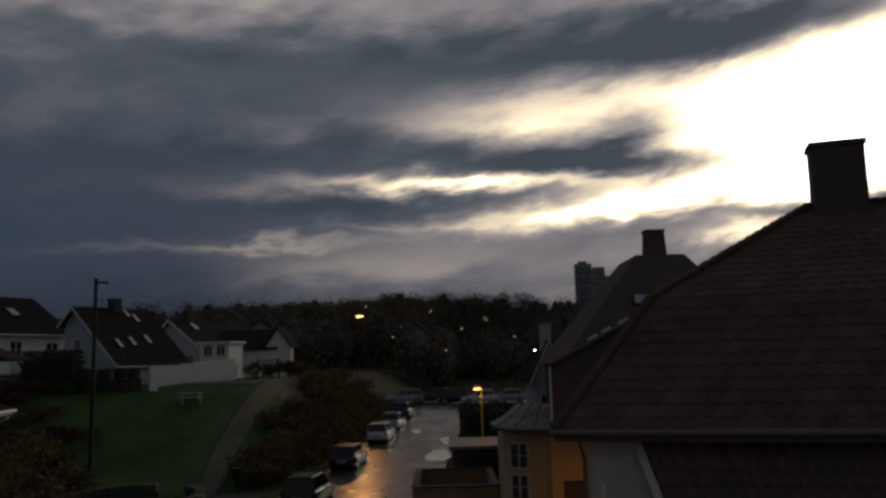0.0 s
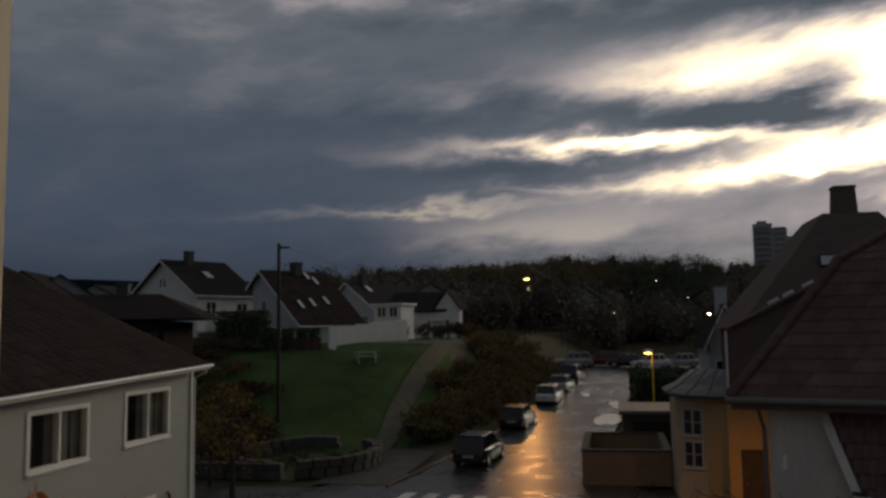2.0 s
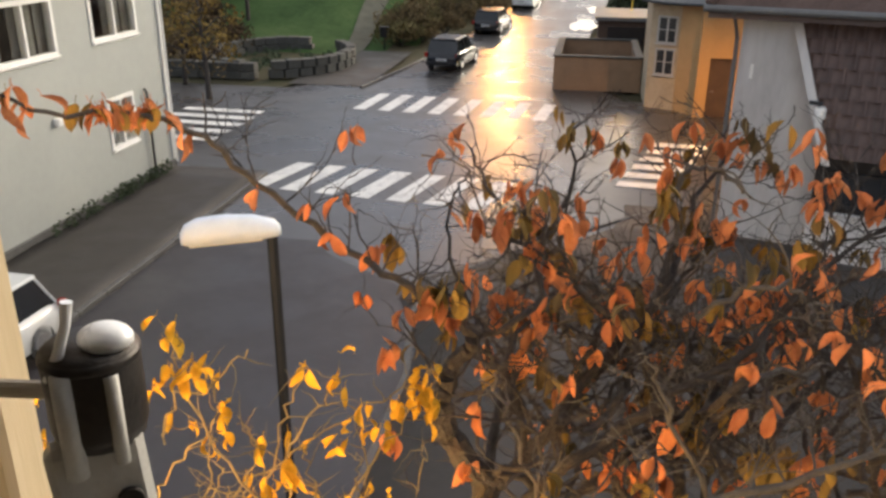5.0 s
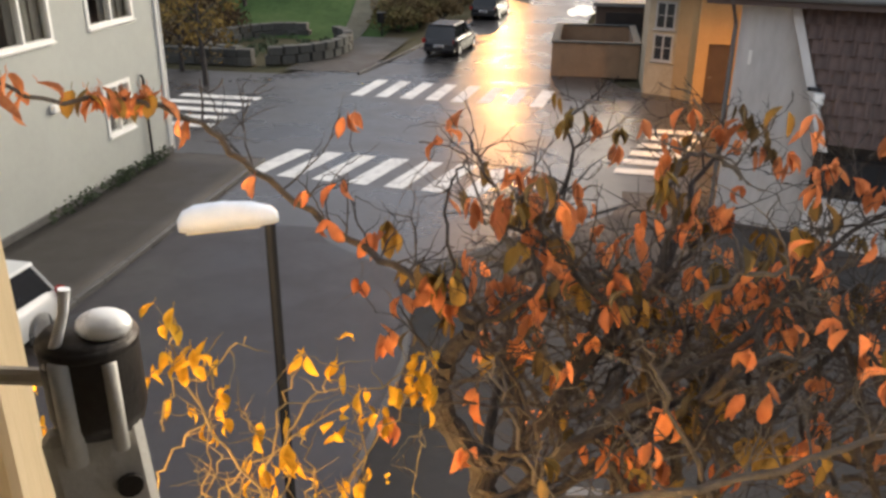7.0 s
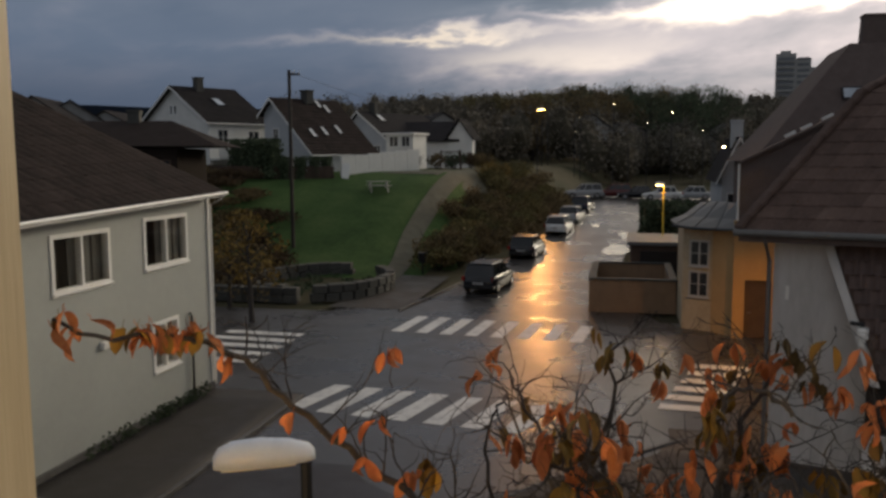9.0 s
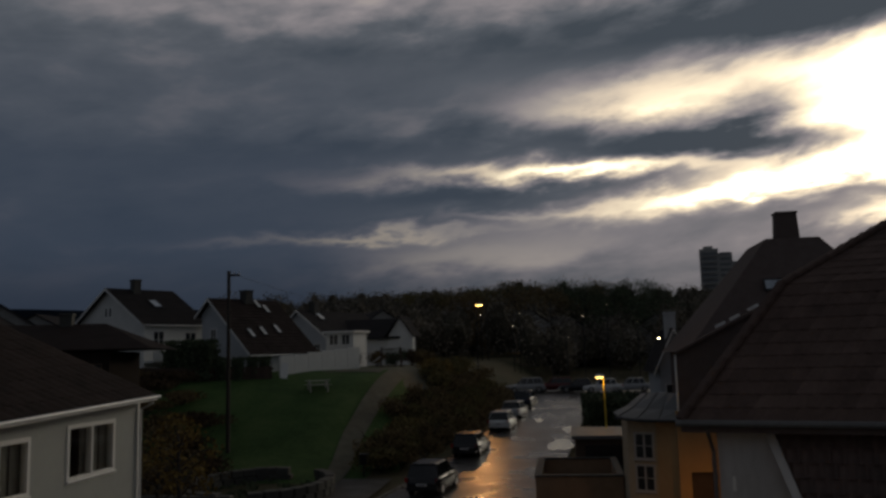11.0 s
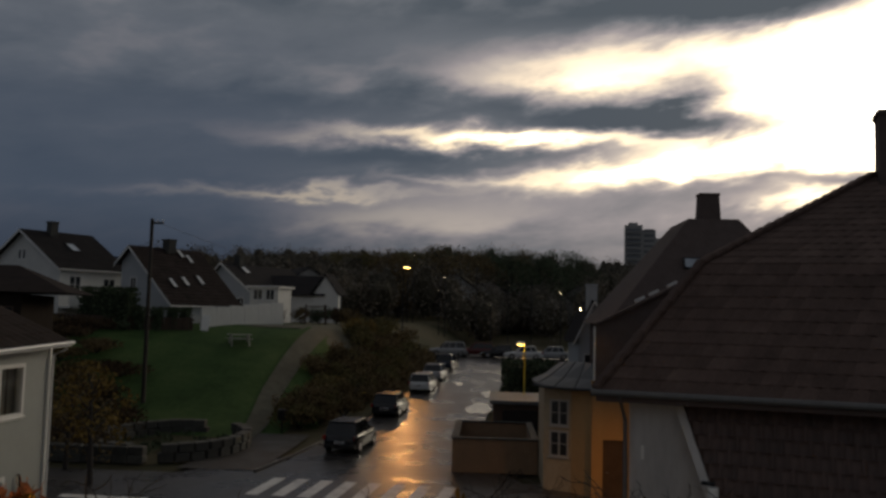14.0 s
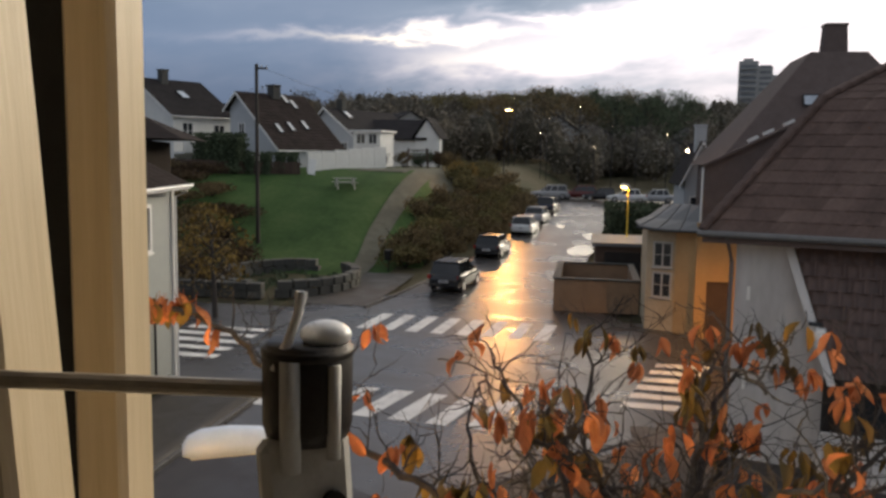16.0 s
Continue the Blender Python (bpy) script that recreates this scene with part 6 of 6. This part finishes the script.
limb("bough", [(-0.35, 2.35, 6.02), (-0.59, 2.5, 6.06), (-0.82, 2.6, 6.15), (-1.02, 2.5, 6.34), (-1.16, 2.4, 6.53), (-1.24, 2.25, 6.64), (-1.31, 2.1, 6.69), (-1.38, 1.95, 6.71), (-1.42, 1.8, 6.8)], 0.015, 0.005, 15, 0.30, 1, 0, M_BARK, (0.05, 0.55))
limb("bough", [(-0.23, 2.28, 5.34), (-0.24, 2.63, 5.57), (-0.18, 3.0, 5.88), (-0.05, 3.29, 6.15), (-0.05, 3.5, 6.42)], 0.022, 0.005, 17, 0.42, 2, 0, M_BARK)
limb("bough", [(-0.23, 2.28, 5.34), (0.09, 2.63, 5.72), (0.35, 2.91, 5.95), (0.46, 3.2, 6.2), (0.61, 3.33, 6.42)], 0.026, 0.005, 20, 0.42, 2, 0, M_BARK)
limb("bough", [(-0.19, 2.22, 5.35), (0.19, 2.34, 5.67), (0.54, 2.53, 5.86), (0.83, 2.78, 6.08), (1.12, 2.97, 6.25)], 0.024, 0.005, 24, 0.42, 2, 0, M_BARK)
limb("bough", [(-0.19, 2.22, 5.35), (0.19, 2.06, 5.55), (0.55, 2.03, 5.72), (0.95, 2.13, 5.85), (1.3, 2.3, 5.95)], 0.018, 0.005, 17, 0.36, 2, 0, M_BARK_GREY)
limb("bough", [(-0.30, 2.35, 5.94), (-0.10, 2.5, 6.05), (-0.25, 2.75, 6.22), (-0.42, 3.0, 6.40)], 0.014, 0.004, 13, 0.36, 1, 0, M_BARK)
limb("bough", [(0.2, 2.3, 5.0), (0.6, 2.5, 5.4), (1.0, 2.9, 5.7), (1.5, 3.3, 5.95)], 0.022, 0.006, 15, 0.46, 2, 0, M_BARK)
limb("bough", [(-0.2, 2.25, 5.2), (0.15, 2.6, 5.3), (0.5, 2.9, 5.45), (0.8, 3.1, 5.6)], 0.022, 0.006, 14, 0.46, 2, 0, M_BARK)
limb("bough", [(0.46, 2.6, 5.20), (0.37, 2.6, 5.52), (0.23, 2.6, 5.85), (0.04, 2.6, 6.03), (-0.01, 2.6, 6.11), (-0.22, 2.6, 6.2)], 0.026, 0.006, 18, 0.34, 2, 0, M_BARK, (0.3, 1.0))
limb("bough", [(0.40, 2.5, 6.02), (0.58, 2.5, 6.14), (0.70, 2.5, 6.13), (0.76, 2.5, 5.97), (0.72, 2.5, 5.79), (0.56, 2.5, 5.70), (0.35, 2.5, 5.60)], 0.010, 0.007, 8, 0.28, 1, 0, M_BARK_GREY)
limb("bough", [(0.28, 2.8, 5.85), (0.34, 2.8, 6.16), (0.32, 2.8, 6.3), (0.35, 2.8, 6.41), (0.44, 2.8, 6.43), (0.55, 2.8, 6.36)], 0.014, 0.006, 8, 0.28, 1, 0, M_BARK_GREY)
limb("stem", [(0.0, 2.2, 5.25), (-0.06, 2.2, 5.47), (-0.16, 2.2, 5.72), (-0.22, 2.2, 5.92)], 0.009, 0.005, 6, 0.22, 1, 0, M_BARK_GREY)
limb("stem", [(0.55, 2.2, 5.25), (0.46, 2.2, 5.55), (0.31, 2.2, 5.86), (0.26, 2.2, 5.99)], 0.011, 0.005, 6, 0.22, 1, 0, M_BARK_GREY)
# the dense tangle of the crown
for i in range(84):
    a = Vector((rngl.uniform(-0.2, 1.6), rngl.uniform(2.2, 3.3), rngl.uniform(4.75, 5.75)))
    b = a + Vector((rngl.uniform(-0.45, 0.5), rngl.uniform(-0.1, 0.4), rngl.uniform(0.15, 0.55)))
    c = b + Vector((rngl.uniform(-0.5, 0.5), rngl.uniform(-0.2, 0.3), rngl.uniform(-0.12, 0.28)))
    limb("branch", [a, a.lerp(b, 0.5) + Vector((rngl.gauss(0, 0.10), rngl.gauss(0, 0.10), rngl.gauss(0, 0.06))), b, b.lerp(c, 0.5) + Vector((rngl.gauss(0, 0.08), 0, rngl.gauss(0, 0.08))), c], rngl.uniform(0.007, 0.016), 0.004, 8, 0.32, 1, 0, (M_BARK, M_BARK, M_BARK, M_BARK_GREY)[i % 4], (0.15, 1.0), 0.25)
# lit shoots with yellow leaves
SHOOTS = (((-1.12, 1.7, 5.45), (-1.05, 1.65, 5.76), (-0.95, 1.65, 5.92), (-0.86, 1.65, 6.02), (-0.86, 1.65, 6.11), (-0.87, 1.65, 6.19)),
          ((-0.70, 1.7, 5.60), (-0.82, 1.6, 5.94), (-0.91, 1.6, 6.12), (-0.94, 1.6, 6.19), (-0.90, 1.6, 6.28)),
          ((-0.82, 1.8, 5.50), (-0.79, 1.75, 5.71), (-0.75, 1.75, 5.91), (-0.70, 1.75, 6.04), (-0.65, 1.75, 6.14)),
          ((-1.02, 1.65, 5.95), (-0.97, 1.65, 6.05), (-0.85, 1.65, 6.15), (-0.75, 1.65, 6.25)),
          ((-0.76, 1.8, 5.80), (-0.68, 1.8, 5.96), (-0.60, 1.8, 6.04), (-0.57, 1.8, 6.10)),
          ((-1.30, 1.5, 5.60), (-1.26, 1.45, 5.88), (-1.21, 1.45, 5.97), (-1.22, 1.45, 6.07), (-1.23, 1.45, 6.12)),
          ((-0.70, 2.0, 5.40), (-0.59, 2.0, 5.62), (-0.48, 2.0, 5.81), (-0.38, 2.0, 5.96), (-0.38, 2.0, 6.03)),
          ((-1.05, 1.9, 5.45), (-0.93, 1.9, 5.62), (-0.71, 1.9, 5.81), (-0.54, 1.9, 5.95), (-0.39, 1.9, 6.03)))
for line in SHOOTS:
    limb("shoot", line, 0.0042, 0.0018, 5, 0.13, 0, 1, M_TWIG_GREEN, (0.4, 1.0), 0.3)
for i in range(17):
    a = Vector((-1.06 + 0.039 * i + rngl.gauss(0, 0.03), rngl.uniform(1.7, 2.0), rngl.uniform(5.42, 5.55)))
    b = a + Vector((rngl.gauss(0, 0.08), rngl.gauss(0, 0.05), rngl.uniform(0.14, 0.34)))
    limb("shoot", [a, a.lerp(b, 0.5) + Vector((rngl.gauss(0, 0.04), 0, 0)), b, b + Vector((rngl.gauss(0, 0.06), rngl.gauss(0, 0.03), rngl.uniform(0.0, 0.08)))], 0.004, 0.0018, 5, 0.12, 0, 1, M_TWIG_GREEN, (0.3, 1.0), 0.2)


def leaf_mesh(name, mat, curl, width):
    """A drooping, folded leaf about 1 long, hanging along -z from its stalk."""
    bm = bmesh.new()
    rows = []
    for i, (t, w) in enumerate(((0.0, 0.03), (0.15, 0.20), (0.36, 0.31), (0.58, 0.29), (0.80, 0.17), (0.93, 0.06), (1.0, 0.01))):
        y = curl * math.sin(t * 2.4)
        f = 0.75 - 0.35 * t
        jag = 0.03 * math.sin(9.0 * t + 5 * curl)
        rows.append([bm.verts.new((-w * width * 0.92 - jag, y + f * w, -t + 0.03 * math.sin(7 * t))), bm.verts.new((0, y, -t)), bm.verts.new((w * width + jag, y + 0.8 * f * w, -t + 0.04))])
    for p, q in zip(rows, rows[1:]):
        for s in range(2):
            bm.faces.new((p[s], q[s], q[s + 1], p[s + 1])).smooth = True
    tube(bm, [(0, 0, 0.30), (0, 0.04, 0.14), (0, 0, 0)], 0.014, 3)
    return mesh_of(name, bm, mat)


L_ORANGE = [leaf_mesh("leaf", M_LEAF_ORANGE, c, w) for c, w in ((0.10, 0.95), (0.28, 0.65), (-0.2, 0.8), (0.4, 0.55))]
L_YELLOW = [leaf_mesh("leaf", M_LEAF_YELLOW, c, w) for c, w in ((0.10, 1.0), (0.30, 0.7), (-0.2, 0.9), (0.45, 0.6))]
L_GOLD = [leaf_mesh("leaf", M_LEAF_GOLD, c, w) for c, w in ((0.15, 0.9), (-0.25, 0.7))]


def hang(p, pool, n, size):
    """A bunch of leaves hanging from one bud."""
    for _ in range(n):
        o = new("leaf", rngl.choice(pool))
        o.parent = near_tree
        s = rngl.uniform(*size)
        o.matrix_basis = Matrix.Translation(p + Vector((rngl.gauss(0, 0.014), rngl.gauss(0, 0.014), rngl.gauss(-0.012, 0.012)))) @ Euler((rngl.gauss(0, 0.30), rngl.gauss(0, 0.30), rngl.uniform(0, 6.28))).to_matrix().to_4x4() @ Matrix.Scale(s, 4)


tips = LEAF_TIPS[:]
rngl.shuffle(tips)
made = {0: 0, 1: 0}
later = []
for p, d, warm in tips:
    if warm == 0 and (p.x < -0.9 and p.z > 6.5 or 7.2 - p.z < 0.20 * math.hypot(p.x, p.y)):
        continue
    if rngl.random() > (0.14 + 0.18 * smooth_step(5.6, 6.2, p.z) if warm == 0 else 0.85):
        continue
    if made[warm] >= (150 if warm == 0 else 130):
        later.append((p, warm))
        continue
    n = rngl.choice((1, 3, 4, 5, 6)) if warm == 0 else rngl.choice((1, 2, 3, 4))
    hang(p, L_YELLOW if warm else (L_ORANGE if rngl.random() < 0.8 else L_GOLD), n, (0.070, 0.112) if warm == 0 else (0.042, 0.070))
    made[warm] += n
# the leaves past those, joined
bm = bmesh.new()
for p, warm in later[:330]:
    mi = 3 if warm else rngl.choice((0, 0, 0, 1, 2))
    for _ in range(rngl.choice((2, 3, 4, 5))):
        s = rngl.uniform(0.065, 0.105) * (0.66 if warm else 1.0)
        mm = Matrix.Translation(p + Vector((rngl.gauss(0, 0.014), rngl.gauss(0, 0.014), rngl.gauss(-0.012, 0.012)))) @ Euler((rngl.gauss(0, 0.3), rngl.gauss(0, 0.3), rngl.uniform(0, 6.28))).to_matrix().to_4x4()
        cu = rngl.uniform(-0.3, 0.4)
        ws = ((0.0, 0.02), (0.2, 0.22), (0.45, 0.28), (0.75, 0.18), (1.0, 0.01))
        rows = [[bm.verts.new(mm @ Vector((-w * s * 0.8, (0.6 * w + cu * math.sin(t * 2.4)) * s, -t * s))), bm.verts.new(mm @ Vector((0, cu * math.sin(t * 2.4) * s, -t * s))), bm.verts.new(mm @ Vector((w * s * 0.8, (0.6 * w + cu * math.sin(t * 2.4)) * s, -t * s)))] for t, w in ws]
        for q0, q1 in zip(rows, rows[1:]):
            for k in range(2):
                f = bm.faces.new((q0[k], q1[k], q1[k + 1], q0[k + 1]))
                f.material_index, f.smooth = mi, True
tagged(part("small_leaves", bm, [M_LEAF_ORANGE, M_LEAF_RUST, M_LEAF_GOLD, M_LEAF_YELLOW], near_tree), kind="stuff")
# clusters along the long bough
for bx, by, bz, n in ((-1.415, 1.82, 6.79, 4), (-1.40, 1.87, 6.76, 4), (-1.335, 2.04, 6.71, 5), (-1.315, 2.09, 6.71, 8), (-1.29, 2.14, 6.70, 8), (-1.265, 2.20, 6.69, 8), (-1.24, 2.25, 6.66, 5), (-1.19, 2.34, 6.58, 3), (-1.04, 2.49, 6.36, 2)):
    for _ in range(n):
        hang(Vector((bx + rngl.gauss(0, 0.020), by + rngl.gauss(0, 0.02), bz + 0.015)), L_ORANGE + L_GOLD[:1], 1, (0.052, 0.085))

# one heavy yellow bunch and small ones at the shoot tips
for bx, by, bz, n in ((-0.38, 2.0, 6.03, 6), (-0.39, 2.0, 5.97, 6), (-0.37, 2.0, 5.92, 4), (-0.94, 1.6, 6.20, 3), (-0.84, 1.65, 6.08, 3), (-0.65, 1.75, 6.14, 3), (-0.57, 1.8, 6.10, 3), (-1.22, 1.45, 6.08, 5)):
    hang(Vector((bx, by, bz)), L_YELLOW, n, (0.045, 0.075))

# ---- the window that the camera looks out of ----
M_PINE = material("varnished_pine", [(0.50, 0.38, 0.23), (0.60, 0.47, 0.30), (0.66, 0.53, 0.36)], 2.5, 0.5, None, 0.1, 40.0, stretch=(12, 12, 0.6))
M_PLASTER = material("room_plaster", [(0.62, 0.60, 0.56), (0.70, 0.68, 0.64)], 1.0, 0.9, None, 0.1)
M_OWNWALL = material("own_facade", [(0.42, 0.40, 0.37), (0.52, 0.50, 0.46)], 0.8, 0.8, None, 0.2, 30.0)
M_STEEL = material("worn_chrome", [(0.84, 0.84, 0.85), (0.92, 0.92, 0.92)], 30.0, 0.22, 0.35, 0.05, 80.0, metal=0.1)
M_STRAP = material("painted_strap", [(0.48, 0.46, 0.42), (0.60, 0.58, 0.54)], 40.0, 0.5, None, 0.1, 90.0)
M_BRASS = material("dull_iron", [(0.030, 0.026, 0.024), (0.060, 0.052, 0.046)], 30.0, 0.45, None, 0.1, 90.0, metal=0.6)
wl0 = part("wall_south", wall_with_openings(12.0, 9.5, 0.28, [(4.69, 6.82, 1.75, 1.9), (6.75, 4.15, 1.05, 1.15)]), M_OWNWALL, m=Matrix.Translation((-6.0, 0.40, 0.0)) @ Matrix.Rotation(math.pi, 4, "Z") @ Matrix.Translation((-12.0, 0, 0)))
tagged(wl0, "rendered facade of the house around the open window", "wall", kind="structure")
for nm, a in (("wall_room_west", (-2.2, -4.0, 6.0, -2.05, 0.1, 8.9)), ("wall_room_east", (2.6, -4.0, 6.0, 2.75, 0.1, 8.9)), ("wall_room_back", (-2.2, -4.15, 6.0, 2.75, -4.0, 8.9))):
    tagged(part(nm, boxed(*a), M_PLASTER), "plain plaster wall of the room", "wall", kind="structure")
tagged(part("floor", boxed(-2.2, -4.15, 5.8, 2.75, 0.1, 5.95), M_PINE), "plain wooden floor of the room", "floor", kind="structure")
tagged(part("ceiling", boxed(-2.2, -4.15, 8.9, 2.75, 0.1, 9.0), M_PLASTER), "plain white ceiling of the room", "ceiling", kind="structure")

win = thing("window_frame", Matrix(), "varnished pine window frame with open casement", "window")
part("jamb", boxed(-0.340, 0.342, 6.84, -0.309, 0.376, 8.7, 0.004), M_PINE, win)
part("casement_stile", boxed(-0.0295, -0.02, -0.36, 0.0295, 0.022, 1.5, 0.004), M_PINE, win, m=Matrix.Translation((-0.330, 0.245, 7.2)) @ Matrix.Rotation(radians(-4.0), 4, "Y"))
part("gasket", boxed(-0.42, 0.36, 6.84, -0.342, 0.40, 8.7), M_TYRE, win)
part("sill_board", boxed(-0.44, 0.10, 6.77, 1.31, 0.36, 6.80, 0.006), M_PINE, win)
part("head", boxed(-0.44, 0.37, 8.66, 1.31, 0.43, 8.72, 0.004), M_PINE, win)
part("jamb", boxed(1.26, 0.37, 6.84, 1.31, 0.43, 8.66, 0.004), M_PINE, win)
# stay with its strap, clamp and bright screw
stay = part("stay_rod", tube(bmesh.new(), [(-0.365, 0.205, 7.046), (-0.26, 0.212, 7.047), (-0.170, 0.224, 7.046)], 0.0034, 10), material("dull_zinc", [(0.34, 0.29, 0.23), (0.46, 0.40, 0.32)], 20.0, 0.4, None, 0.1, metal=0.4), win)
strap = part("strap", boxed(-0.0165, -0.006, -0.20, 0.0165, 0.006, -0.005, 0.003), M_STRAP, win, "pale painted metal strap with a hole", m=Matrix.Translation((-0.163, 0.220, 7.036)) @ Matrix.Rotation(radians(-4), 4, "Y") @ Matrix.Rotation(radians(35), 4, "Z"))
part("hole_rim", tube(bmesh.new(), [(0.008, -0.0085, -0.03), (0.008, -0.0062, -0.03)], 0.0045, 12), M_BRASS, strap)
clampb = tube(bmesh.new(), [(0, 0, -0.006), (0, 0, 0.0), (0, 0, 0.026), (0, 0, 0.030)], [0.0150, 0.0166, 0.0166, 0.015], 28)
clamp = part("clamp", clampb, M_BRASS, win, "dark iron clamp with pale edges", m=Matrix.Translation((-0.163, 0.227, 7.034)), smooth=True)
part("clamp_edge", tube(bmesh.new(), [(-0.0008, -0.0160, -0.014), (-0.0008, -0.0160, 0.026)], 0.0038, 12), M_STRAP, clamp, smooth=True)
part("clamp_edge", tube(bmesh.new(), [(0.0131, -0.0097, -0.010), (0.0131, -0.0097, 0.024)], 0.0026, 10), M_STRAP, clamp, smooth=True)
part("collar", tube(bmesh.new(), [(0, 0, 0.0245), (0, 0, 0.0255), (0, 0, 0.028), (0, 0, 0.029)], [0.0150, 0.0170, 0.0170, 0.0150], 28), M_BRASS, clamp, smooth=True)
bm = bmesh.new()
bmesh.ops.create_uvsphere(bm, u_segments=20, v_segments=12, radius=0.0105)
bmesh.ops.scale(bm, vec=(0.92, 0.78, 0.50), verts=bm.verts[:])
bmesh.ops.translate(bm, vec=(0.007, 0, 0.033), verts=bm.verts[:])
screw = part("screw_cap", bm, M_STEEL, clamp, "bright chrome screw cap", smooth=True)
part("wing", tube(bmesh.new(), [(-0.008, -0.014, 0.022), (-0.003, -0.012, 0.032), (0.000, -0.010, 0.042), (0.001, -0.009, 0.050)], [0.0012, 0.0019, 0.0017, 0.0021], 12), M_STEEL, screw)
# lit window of the storey below
lowwin = thing("lower_window", Matrix.Translation((0, 0, 0)), "lit window of the storey below", "window")
part("pane", boxed(-1.80, 0.22, 4.15, -0.75, 0.24, 5.3), G_WINDOW, lowwin, m=Matrix.Translation((0.0, 0.0, 0.0)))
bm = bmesh.new()
box(bm, -1.80, 0.25, 4.15, -1.74, 0.42, 5.3)
box(bm, -0.81, 0.25, 4.15, -0.75, 0.42, 5.3)
part("frame", bm, M_TRIM, lowwin)

# flagstones below the tree
flag_me = mesh_of("flagstone", boxed(-0.235, -0.235, -0.03, 0.235, 0.235, 0.02, 0.012), material("pale_flagstone", [(0.16, 0.15, 0.14), (0.28, 0.265, 0.245)], 1.5, 0.6, None, 0.3, 30.0, island=0.25))
flags = thing("paved_yard", Matrix(), "pale square flagstones in the yard below", "paving", kind="structure")
rngf = random.Random(9)
for i in range(13):
    for j in range(14):
        o = new("flagstone", flag_me)
        o.parent = flags
        o.matrix_basis = pose(0.4 + i * 0.5 + rngf.uniform(-0.008, 0.008), 2.4 + j * 0.5, 0.035 + rngf.uniform(-0.004, 0.006), rngf.uniform(-0.6, 0.6), rngf.uniform(-0.6, 0.6), rngf.uniform(-1, 1))
